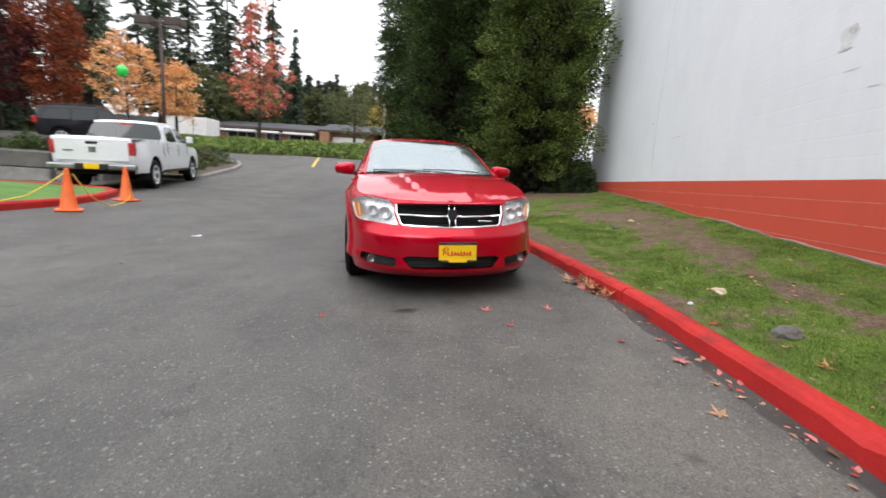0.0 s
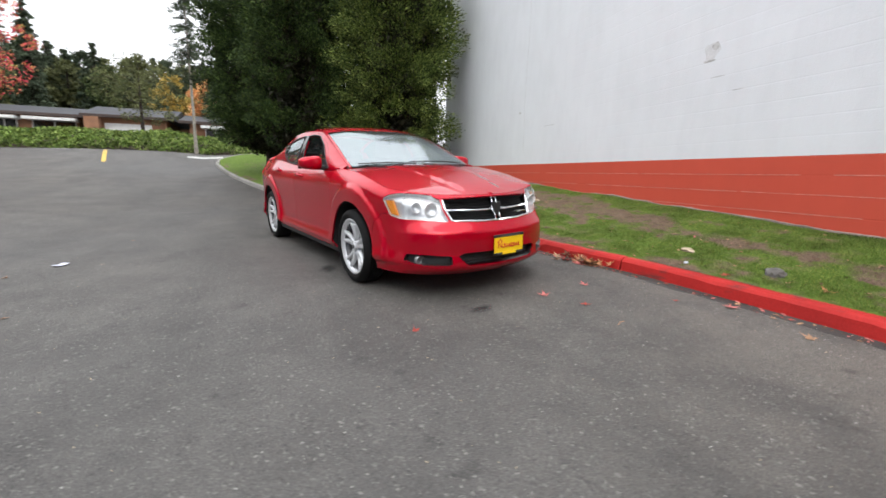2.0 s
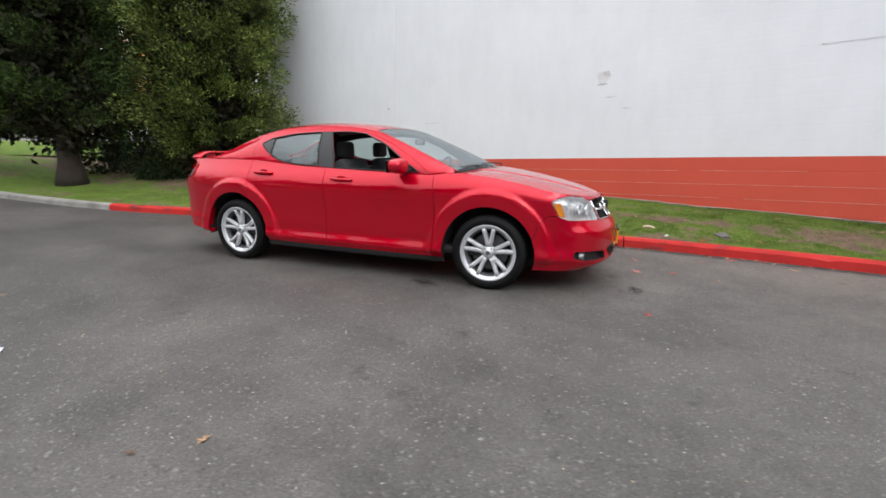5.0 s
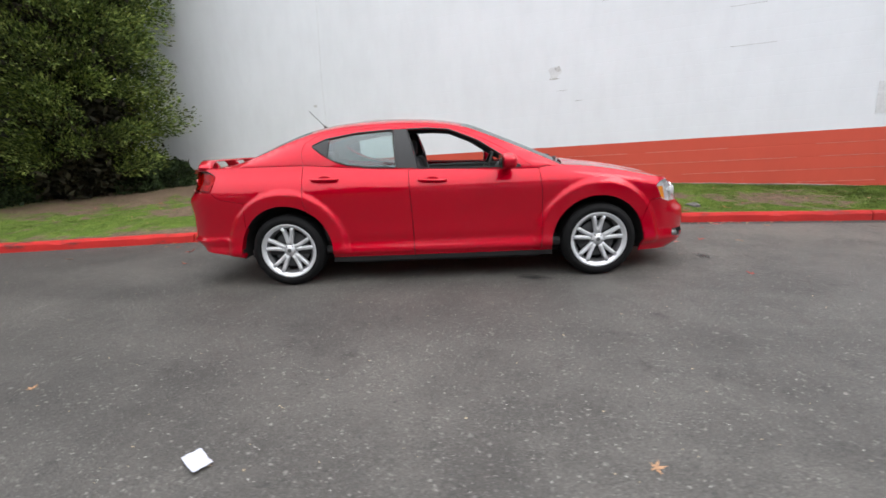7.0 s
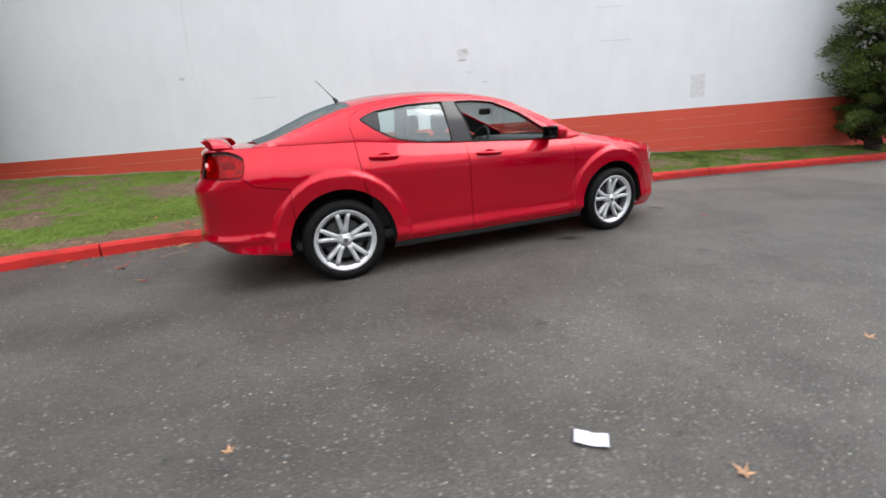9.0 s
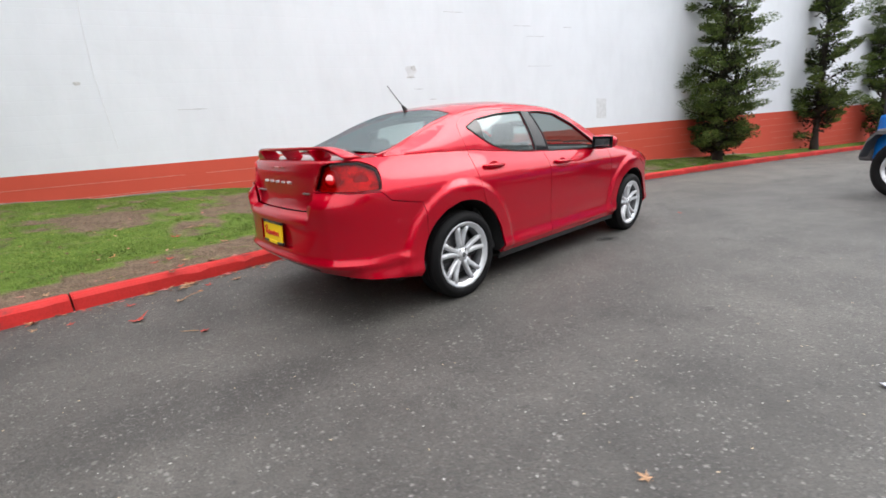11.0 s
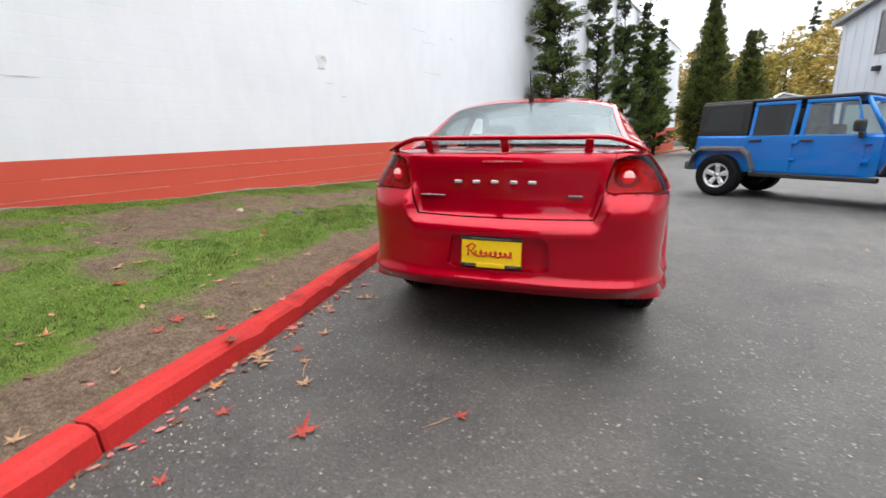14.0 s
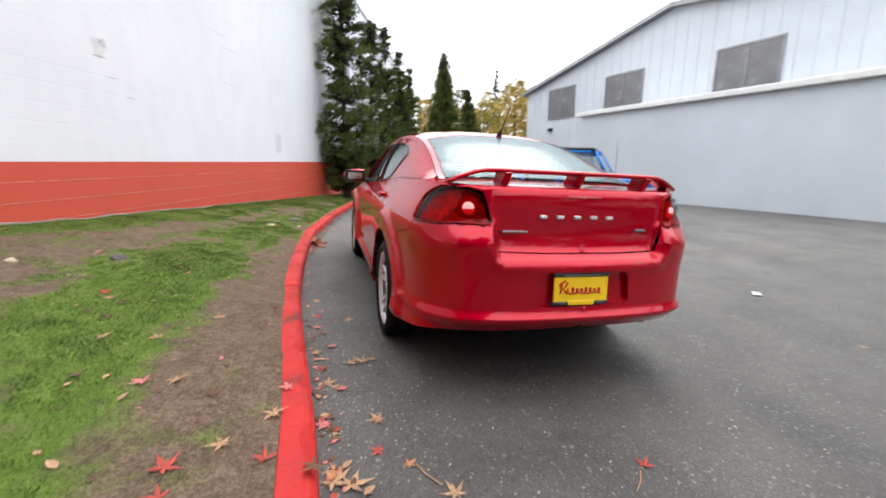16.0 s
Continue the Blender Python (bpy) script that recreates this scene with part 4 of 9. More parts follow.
def panel(name, V2, F, place, material, parent, label="", mirror=False, both=False, gap=0.0025, deep=0.012, shift=0.0, crease=None):
    """A body panel: chart triangles set in space, drawn in a little at the edges, with a folded flange."""
    used = np.unique(F)
    idx = -np.ones(len(V2), int)
    idx[used] = np.arange(len(used))
    F = idx[F]
    P = np.array(place(V2[used]), float)
    if both:
        P[np.abs(P[:, 1]) < 0.004, 1] = 0
    a, b, c = P[F[:, 0]], P[F[:, 1]], P[F[:, 2]]
    fn = np.cross(b - a, c - a)
    N = np.zeros_like(P)
    for k in range(3):
        np.add.at(N, F[:, k], fn)
    N /= np.maximum(np.linalg.norm(N, axis=1, keepdims=True), 1e-9)
    if both:
        N[np.abs(P[:, 1]) < 1e-4, 1] = 0
    cnt = {}
    for f in F:
        for i, j in ((0, 1), (1, 2), (2, 0)):
            cnt[(f[i], f[j])] = 1
    rim = [(i, j) for i, j in cnt if (j, i) not in cnt]
    if both:
        rim = [(i, j) for i, j in rim if abs(P[i][1]) > 1e-4 or abs(P[j][1]) > 1e-4]
    pull = np.zeros_like(P)
    for i, j in rim:
        d = P[j] - P[i]
        for k in (i, j):
            w = np.cross(N[k], d)
            pull[k] += w / max(np.linalg.norm(w), 1e-9)
    m = np.linalg.norm(pull, axis=1) > 1e-6
    pull[m] /= np.linalg.norm(pull[m], axis=1, keepdims=True)
    if both:
        pull[np.abs(P[:, 1]) < 1e-4, 1] = 0
    P = P + pull * gap + N * shift
    faces = [tuple(f) for f in F]
    verts = [tuple(p) for p in P]
    if deep:
        for i, j in rim:
            k = len(verts)
            verts += [tuple(P[i]), tuple(P[j]), tuple(P[j] - N[j] * deep), tuple(P[i] - N[i] * deep)]
            faces.append((k + 1, k, k + 3, k + 2))
    # shading normals from the surface itself, so that the cut of the triangles does not show
    q, e = V2[used], 0.014
    nu = np.array(place(q + (e, 0)), float) - np.array(place(q - (e, 0)), float)
    nv = np.array(place(q + (0, 0.006)), float) - np.array(place(q - (0, 0.006)), float)
    true = np.cross(nu, nv)
    long = np.linalg.norm(true, axis=1, keepdims=True)
    true = true / np.maximum(long, 1e-12)
    true *= np.where((true * N).sum(1, keepdims=True) < 0, -1, 1)
    true = np.where((long < 1e-8) | ((true * N).sum(1, keepdims=True) < 0.55), N, true)
    if both:
        true[np.abs(P[:, 1]) < 1e-4, 1] = 0
    true = np.r_[true, np.zeros((len(verts) - len(P), 3))]
    if mirror:
        verts = [(x, -y, z) for x, y, z in verts]
        faces = [f[::-1] for f in faces]
        true = true * (1, -1, 1)
    if both:
        true = np.r_[true, true * (1, -1, 1)]
        n = len(verts)
        verts = verts + [(x, -y, z) for x, y, z in verts]
        faces = faces + [tuple(n + i for i in f[::-1]) for f in faces]
    me = bpy.data.meshes.new(name)
    me.from_pydata(verts, [], faces)
    me.attributes.new("true_normal", "FLOAT_VECTOR", "POINT").data.foreach_set("vector", true.astype(np.float32).ravel())
    if both:
        bm = bmesh.new()
        bm.from_mesh(me)
        bmesh.ops.remove_doubles(bm, verts=[v for v in bm.verts if abs(v.co.y) < 2e-4], dist=3e-4)
        bm.to_mesh(me)
        bm.free()
    me.update()
    me.shade_smooth()
    bend(me)
    me.materials.append(material)
    ob = new(name, me)
    ob.parent = parent
    return tagged(ob, label)


def bend(me, flip=False):
    """Give a panel its stored shading normals."""
    a = me.attributes["true_normal"].data
    n = np.empty(len(a) * 3, np.float32)
    a.foreach_get("vector", n)
    if flip:
        n.reshape(-1, 3)[:, 1] *= -1
        a.foreach_set("vector", n)
    me.normals_split_custom_set_from_vertices(n.reshape(-1, 3).tolist())


def mirrored(ob, name=None):
    """The same part on the other side of its vehicle."""
    me = ob.data.copy()
    for v in me.vertices:
        v.co.y = -v.co.y
    me.flip_normals()
    if "true_normal" in me.attributes:
        bend(me, True)
    twin = new(name or ob.name.split(".")[0], me)
    twin.parent = ob.parent
    for k in ("label",):
        if k in ob:
            twin[k] = ob[k]
    return twin


def wheel_parts(parent, x, y, z, radius, width, rim_r, style, out, rim_mat):
    """A wheel: tyre with sidewall and tread grooves, alloy rim, spokes, hub cap, lug nuts and brake disc. out: +1 or -1, the side it faces."""
    w = new("wheel")
    w.parent = parent
    w.location = (x, y, z)
    h = width / 2
    R, r = radius, rim_r
    prof = [(r - 0.004, -h * 0.80), (r + 0.012, -h * 0.92), ((r + R) / 2, -h * 1.0), (R - 0.035, -h * 0.96), (R - 0.010, -h * 0.82), (R, -h * 0.62)]
    tread = []
    for g in (-0.42, -0.14, 0.14, 0.42):
        tread += [(R, (g - 0.035) * h), (R - 0.008, (g - 0.03) * h), (R - 0.008, (g + 0.03) * h), (R, (g + 0.035) * h)]
    prof = prof + tread + [(a, -b) for a, b in prof[::-1]]
    part("tyre", lathe_bm(prof, 48), TYRE, w, "black rubber tyre", True)
    s = out
    # barrel and lip; barrel and disc are coloured darker for shade behind the spokes
    part("barrel", lathe_bm([(r - 0.012, -h * 0.80 * s), (r - 0.045, -h * 0.3 * s), (r - 0.050, h * 0.45 * s), (r - 0.030, h * 0.64 * s)], 48), DARK_ALLOY, w, "inner barrel of the rim with shade in its colour", True)
    part("rim", lathe_bm([(r - 0.034, h * 0.58 * s), (r - 0.030, h * 0.66 * s), (r - 0.022, h * 0.70 * s), (r - 0.008, h * 0.86 * s), (r + 0.004, h * 0.86 * s), (r + 0.004, h * 0.70 * s)], 48), rim_mat, w, "silver alloy rim", True)
    part("brake_disc", lathe_bm([(0.02, h * 0.05 * s), (r * 0.66, h * 0.05 * s), (r * 0.66, -h * 0.05 * s), (0.02, -h * 0.05 * s)], 32), DARK_ALLOY, w)
    part("wheel_back", lathe_bm([(0.01, -h * 0.35 * s), (r - 0.04, -h * 0.35 * s)], 32), VOID, w)
    def spoke(a0, a1, w0, w1):
        bm = bmesh.new()
        rows = []
        for f in (0.0, 0.25, 0.5, 0.75, 1.0):
            rr = 0.050 + (r - 0.030 - 0.050) * f
            a = a0 + (a1 - a0) * f
            ww = w0 + (w1 - w0) * f
            o = h * (0.60 + 0.16 * f - 0.10 * math.sin(math.pi * f)) * s
            rad, tan = Vector((math.cos(a), 0, math.sin(a))), Vector((-math.sin(a), 0, math.cos(a)))
            rows.append([bm.verts.new(rad * rr + tan * t * ww + Vector((0, o - dy * s, 0))) for t, dy in ((-1.15, 0.030), (-1.0, 0.006), (-0.7, 0), (0.7, 0), (1.0, 0.006), (1.15, 0.030))])
        for p, q in zip(rows, rows[1:]):
            for k in range(5):
                bm.faces.new((p[k], p[k + 1], q[k + 1], q[k]))
        bm.faces.new(rows[0]), bm.faces.new(rows[-1][::-1])
        bmesh.ops.recalc_face_normals(bm, faces=bm.faces)
        part("spoke", bm, rim_mat, w, smooth=True)
    for k in range(5):
        a = k * math.tau / 5 + math.pi / 2
        if style == "split":
            spoke(a - 0.17, a - 0.21, 0.0175, 0.0155)
            spoke(a + 0.17, a + 0.21, 0.0175, 0.0155)
        else:
            spoke(a, a, 0.034, 0.048)
    part("hub", lathe_bm([(0.001, h * 0.72 * s), (0.022, h * 0.72 * s), (0.030, h * 0.68 * s), (0.034, h * 0.62 * s), (0.052, h * 0.60 * s), (0.062, h * 0.45 * s), (0.062, h * 0.2 * s)], 24), rim_mat, w, smooth=True)
    part("hub_cap", lathe_bm([(0.001, h * 0.735 * s), (0.018, h * 0.735 * s), (0.021, h * 0.70 * s)], 16), GREY_TRIM, w, "small grey hub cap")
    for k in range(5):
        a = k * math.tau / 5 + math.pi / 2 + math.pi / 5
        bm = lathe_bm([(0.001, h * 0.66 * s), (0.007, h * 0.66 * s), (0.009, h * 0.56 * s)], 6)
        bmesh.ops.translate(bm, verts=bm.verts, vec=(0.045 * math.cos(a), 0, 0.045 * math.sin(a)))
        part("lug_nut", bm, STEEL, w)
    return w

# ---- the red saloon ----
def ground_pose(x, y, way):
    """Standing on the sloping paving, nose along way."""
    e = 0.6
    n = Vector((float(gz(x - e, y) - gz(x + e, y)) / (2 * e), float(gz(x, y - e) - gz(x, y + e)) / (2 * e), 1)).normalized()
    f = Vector((*way, 0))
    f = (f - n * f.dot(n)).normalized()
    l = n.cross(f)
    return Matrix(((f.x, l.x, n.x, x), (f.y, l.y, n.y, y), (f.z, l.z, n.z, float(gz(x, y))), (0, 0, 0, 1)))


# plan of the body at bumper height, from the nose round one side to the tail
PU = [2.400, 2.392, 2.367, 2.322, 2.255, 2.165, 2.05, 1.89, 1.65, 1.38, 1.00, 0.40, -0.40, -1.00, -1.38, -1.75, -1.98, -2.14, -2.27, -2.355, -2.405, -2.425, -2.43]
PY = [0.000, 0.150, 0.300, 0.440, 0.570, 0.675, 0.760, 0.820, 0.858, 0.874, 0.873, 0.876, 0.882, 0.888, 0.886, 0.868, 0.845, 0.808, 0.735, 0.625, 0.430, 0.210, 0.000]
_pl = np.array([PU, PY]).T
_ps = np.r_[0, np.cumsum(np.linalg.norm(np.diff(_pl, axis=0), axis=1))]
SMAX = _ps[-1]
_fs = np.linspace(0, SMAX, 900)
_fu, _fy = curve(_ps, PU, _fs), curve(_ps, PY, _fs)
_tu, _ty = np.gradient(_fu, _fs), np.gradient(_fy, _fs)
_nl = np.hypot(_tu, _ty)
_nu, _ny = _ty / _nl, -_tu / _nl


def s_of_u(u):
    return np.interp(-np.asarray(u, float), -_fu, _fs)


def s_front(y):
    return np.interp(np.abs(y), _fy[:400], _fs[:400])


def s_rear(y):
    return np.interp(-np.abs(y), -_fy[500:], _fs[500:])


ZT_U = [-2.43, -2.30, -2.1, -1.6, -1.2, -0.9, -0.4, 0.0, 0.6, 0.84, 1.0, 1.28, 1.6, 1.9, 2.1, 2.25, 2.40]
ZT_Z = [1.060, 1.062, 1.066, 1.068, 1.062, 1.040, 1.005, 0.992, 0.968, 0.965, 0.985, 0.965, 0.915, 0.850, 0.825, 0.805, 0.792]
ARCHES = ((1.3725, 0.315, 0.402), (-1.3825, 0.318, 0.410))


def z_top(s):
    return curve(ZT_U, ZT_Z, np.interp(s, _fs, _fu))


def body(q):
    """A point of the body side: q is (way round from the nose, height)."""
    s, z = q[:, 0], q[:, 1]
    u, y = np.interp(s, _fs, _fu), np.interp(s, _fs, _fy)
    nu, ny = np.interp(s, _fs, _nu), np.interp(s, _fs, _ny)
    wf, wr = smoothstep(0.25, 0.95, nu), smoothstep(0.25, 0.95, -nu)
    front = curve([0.15, 0.20, 0.235, 0.28, 0.36, 0.45, 0.52, 0.575, 0.62, 0.70, 0.77, 0.80], [0.150, 0.075, 0.020, 0.000, 0.010, 0.006, 0.012, 0.055, 0.085, 0.115, 0.150, 0.185], z)
    side = curve([0.15, 0.20, 0.27, 0.30, 0.40, 0.55, 0.68, 0.80, 0.85, 0.90, 0.94, 0.985, 1.03, 1.08], [0.060, 0.035, 0.022, 0.000, 0.018, 0.024, 0.020, 0.016, 0.020, 0.038, 0.060, 0.092, 0.122, 0.150], z)
    # the bumper's shelf follows the lower edge of boot lid and lamps
    shelf = np.interp(y, [0, 0.462, 0.486, 0.50, 0.9], [0.742, 0.747, 0.80, 0.882, 0.874])
    zz = np.where(z < 0.6, z, np.where(z < shelf, 0.6 + (z - 0.6) * 0.145 / (shelf - 0.6), 0.745 + (z - shelf) * (1.07 - 0.745) / (1.07 - shelf)))
    rear = curve([0.30, 0.345, 0.375, 0.400, 0.425, 0.458, 0.62, 0.690, 0.703, 0.722, 0.746, 0.78, 0.92, 1.04, 1.07], [0.130, 0.085, 0.050, 0.018, 0.000, 0.021, 0.024, 0.013, 0.018, 0.041, 0.074, 0.087, 0.108, 0.120, 0.150], zz)
    # fender tops roll over earlier towards the nose
    roll = np.clip((z - (np.interp(s, _fs, z_top(_fs)) - 0.10)) / 0.10, 0, 1) ** 2 * 0.05 * smoothstep(0.9, 1.5, u) * (1 - wf)
    off = wf * front + wr * rear + (1 - wf - wr) * side + roll
    for cu, cz, r in ARCHES:
        d = np.hypot(u - cu, z - cz)
        flare = 0.030 * (1 - smoothstep(0.505, 0.565, d)) * smoothstep(0.22, 0.34, z)
        off = off - flare * (1 - wf - wr)
    off = off - 0.016 * np.exp(-((z - 0.422) / 0.022) ** 2) * smoothstep(-1.80, -1.95, u) * (1 - wr)
    # long scallop along the doors and the crease above it
    off = off + 0.010 * np.exp(-((z - 0.37) / 0.055) ** 2) * smoothstep(-1.0, -0.8, u) * (1 - smoothstep(0.75, 0.95, u))
    side_y = np.where((s < 1e-6) | (s > SMAX - 1e-6), 0.0, -(y - ny * off))
    return np.stack([u - nu * off, side_y, z], 1)


def set_back(q):
    """The boot lid and lamps stand a little further in than the bumper's shelf."""
    p = body(q)
    nu = np.interp(q[:, 0], _fs, _nu)
    p[:, 0] += 0.016 * (1 - smoothstep(0.80, 1.0, q[:, 1])) * smoothstep(0.2, 0.9, -nu)
    return p


# rail where roof meets the side windows: fore-aft, height, half width; and the roof's middle line
RU = [1.06, 0.90, 0.70, 0.45, 0.20, -0.10, -0.45, -0.85, -1.10, -1.35, -1.60, -1.80, -1.95]
RZ = [0.990, 1.060, 1.150, 1.256, 1.345, 1.388, 1.400, 1.380, 1.340, 1.270, 1.175, 1.105, 1.072]
RY = [0.715, 0.700, 0.676, 0.645, 0.612, 0.592, 0.588, 0.586, 0.585, 0.592, 0.612, 0.640, 0.660]
CU = [1.20, 1.02, 0.80, 0.53, 0.24, -0.10, -0.46, -0.84, -1.10, -1.37, -1.60, -1.82, -2.00]
CZ = [0.998, 1.074, 1.170, 1.283, 1.390, 1.442, 1.458, 1.440, 1.405, 1.330, 1.232, 1.135, 1.085]
_rt = np.arange(len(RU)) / (len(RU) - 1.0)


def roof(q):
    """A point of the glass and roof skin: q is (way along, side -1..1)."""
    t, v = q[:, 0], q[:, 1]
    ru, rz, ry = curve(_rt, RU, t), curve(_rt, RZ, t), curve(_rt, RY, t)
    cu, cz = curve(_rt, CU, t), curve(_rt, CZ, t)
    a = np.abs(v)
    return np.stack([cu + (ru - cu) * a ** 2, ry * v, cz + (rz - cz) * (0.35 * a ** 2 + 0.65 * a ** 4)], 1)


def rail(u):
    return np.interp(-np.asarray(u, float), -np.array(curve(_rt, RU, np.linspace(0, 1, 200))), np.linspace(0, 1, 200))


def side_glass(q):
    """A point of the side above the belt: q is (fore-aft, height)."""
    u, z = q[:, 0], q[:, 1]
    s = s_of_u(u)
    zb = z_top(s)
    yb = -body(np.stack([s, zb], 1))[:, 1]
    t = rail(u)
    zr, yr = curve(_rt, RZ, t), curve(_rt, RY, t)
    k = np.clip((z - zb) / np.maximum(zr - zb, 0.02), 0, 1)
    return np.stack([u, -(yb + (yr - yb) * k + 0.025 * np.sin(np.pi * k)), z], 1)


def red_saloon():
    car = thing("saloon_car", ground_pose(-0.358, 6.236, (0.2165, -0.9763)), "glossy crimson four-door saloon car parked by a red kerb", "car")
    S = lambda pts, f=s_of_u: np.array([(float(f(a)), b) for a, b in pts])
    # --- lower body chart ---
    ss = np.linspace(0, SMAX, 90)
    low = curve([0, 0.6, 1.0, 4.4, 4.9, 5.3, SMAX], [0.185, 0.19, 0.20, 0.20, 0.300, 0.340, 0.355], ss)
    border = np.r_[np.stack([ss, low], 1), np.stack([ss, z_top(ss)], 1)[::-1]]
    arch = []
    for cu, cz, r in ARCHES:
        a = np.linspace(-0.55, math.pi + 0.55, 40)
        arch.append(np.array([(float(s_of_u(cu + r * math.cos(k))), cz + r * math.sin(k)) for k in a]))
    ring = []
    for cu, cz, r in ARCHES:
        for rr in (0.455, 0.50, 0.535, 0.57):
            a = np.linspace(0.05, math.pi - 0.05, 36)
            pts = [(cu + rr * math.cos(k), cz + rr * math.sin(k)) for k in a]
            # stop short of the door's edge
            pts = [p for p in pts if not (cu > 0 and p[0] < 0.93)]
            ring.append(np.array([(float(s_of_u(u)), z) for u, z in pts]))
    grille = rounded(np.r_[[(0.0, 0.778)], S([(0.25, 0.776), (0.515, 0.768), (0.498, 0.70), (0.445, 0.604), (0.22, 0.593)], s_front), [(0.0, 0.590)]], 0.012, 2)
    head = rounded(np.r_[S([(0.533, 0.766), (0.513, 0.690), (0.464, 0.604), (0.58, 0.614), (0.68, 0.622)], s_front), S([(2.035, 0.628), (1.955, 0.655), (1.885, 0.775), (1.935, 0.808), (2.03, 0.818)]), S([(0.62, 0.800)], s_front)], 0.016, 3)
    mouth = rounded(np.r_[[(0.0, 0.365)], S([(0.36, 0.365), (0.405, 0.345), (0.33, 0.268)], s_front), [(0.0, 0.262)]], 0.014, 2)
    fog = rounded(S([(0.455, 0.345), (0.455, 0.275), (0.66, 0.283), (0.745, 0.315), (0.735, 0.365), (0.60, 0.358)], s_front), 0.018, 3)
    tail = rounded(np.r_[S([(-2.150, 1.046), (-2.080, 1.026), (-2.028, 0.998), (-2.024, 0.940), (-2.040, 0.875)]), S([(0.70, 0.874), (0.60, 0.878), (0.510, 0.886), (0.525, 0.94), (0.560, 1.030), (0.64, 1.048)], s_rear)], 0.016, 3)
    lid = np.r_[[(SMAX, z_top(np.array([SMAX]))[0] + 0.05), (SMAX, 0.742)], S([(0.20, 0.742), (0.462, 0.747), (0.486, 0.80), (0.502, 0.886), (0.522, 0.94), (0.556, 1.030), (0.556, 1.16)], s_rear)]
    recess = rounded(np.r_[[(SMAX, 0.655)], S([(0.215, 0.655), (0.245, 0.635), (0.262, 0.500), (0.225, 0.488)], s_rear), [(SMAX, 0.488)]], 0.014, 2)
    cuts = {
        "nose": S([(1.735, 0.43), (1.80, 0.60), (1.86, 0.66), (1.945, 0.66)]),
        "bonnet_nose": np.r_[S([(0.533, 0.773), (0.30, 0.782)], s_front), [(0.0, 0.784)]],
        "door_front": S([(0.855, 1.1), (0.862, 0.96), (0.885, 0.74), (0.885, 0.50), (0.872, 0.245)]),
        "door_mid": S([(-0.275, 1.1), (-0.272, 0.96), (-0.255, 0.62), (-0.248, 0.245)]),
        "door_rear": S([(-1.205, 1.15), (-1.21, 1.03), (-1.195, 0.74), (-1.16, 0.66)]),
        "sill": S([(0.985, 0.245), (0.4, 0.243), (-0.4, 0.244), (-0.99, 0.250)]),
        "rear_bumper": S([(-1.735, 0.50), (-1.735, 0.70), (-1.745, 0.764), (-1.84, 0.777), (-1.98, 0.805), (-2.04, 0.862)]),
    }
    lid_cut = lid[1:-1]
    brow = np.r_[[(SMAX, 0.722)], S([(0.20, 0.722), (0.448, 0.725), (0.480, 0.80), (0.492, 0.842), (0.52, 0.848), (0.60, 0.842), (0.70, 0.839)], s_rear), S([(-2.10, 0.838)])]
    shoulder = np.r_[[(SMAX, 0.697)], S([(0.20, 0.697), (0.44, 0.700), (0.484, 0.742), (0.500, 0.788), (0.54, 0.794), (0.62, 0.791), (0.70, 0.789)], s_rear), S([(-2.12, 0.788)])]
    crease = [shoulder, brow, S([(-1.80, 0.412), (-2.0, 0.421), (-2.2, 0.431)]), np.r_[S([(-2.2, 0.431)]), [(SMAX, 0.436)]], S([(-0.96, 0.86), (-0.3, 0.84), (0.4, 0.80), (0.83, 0.765)])]
    shut = [np.clip(l, [-1, 0], [SMAX + 1, 2]) for l in list(cuts.values()) + [lid_cut]]
    def trim(l):
        k = (l[:, 1] < z_top(np.clip(l[:, 0], 0, SMAX)) - 0.002)
        return l[k]
    V, F, mid = chart(border, [grille, head, mouth, fog, tail, recess], [trim(l) for l in shut] + ring + arch + crease, 0.034)
    V[:, 0] = np.clip(V[:, 0], 0, SMAX)
    F = F[:, ::-1]
    u_mid, z_mid = np.interp(mid[:, 0], _fs, _fu), mid[:, 1]
    out = np.zeros(len(F), bool)
    for cu, cz, r in ARCHES:
        out |= np.hypot(u_mid - cu, z_mid - cz) < r - 0.001
        out |= (np.abs(u_mid - cu) < r * 0.97) & (z_mid < cz)
    hole = {n: inside(p, mid) for n, p in (("grille", grille), ("head", head), ("mouth", mouth), ("fog", fog), ("tail", tail), ("recess", recess))}
    free = ~out & ~np.any(list(hole.values()), axis=0)
    def right_of(line, m):
        """Chart places whose way round is past the line at their height."""
        o = np.argsort(line[:, 1])
        return m[:, 0] > np.interp(m[:, 1], line[o, 1], line[o, 0])
    is_lid = inside(lid, mid)
    sill = (z_mid < np.interp(u_mid, [-0.99, 0.4, 0.985], [0.249, 0.243, 0.245])) & (u_mid < 1.0) & (u_mid > -1.0)
    nose = free & (u_mid > 1.6) & ~right_of(cuts["nose"], mid) & ~(z_mid > 0.778) & ~((z_mid > 0.66) & (mid[:, 0] > head[:, 0].max() - 0.02))
    fender = free & ~nose & (u_mid > 0.8) & ~right_of(cuts["door_front"], mid) & ~sill
    door_f = free & (u_mid < 0.95) & right_of(cuts["door_front"], mid) & ~right_of(cuts["door_mid"], mid) & ~sill
    door_r = free & (u_mid < -0.2) & right_of(cuts["door_mid"], mid) & ~right_of(cuts["door_rear"], mid) & ~sill & ~((u_mid < -1.1) & (z_mid < 0.60))
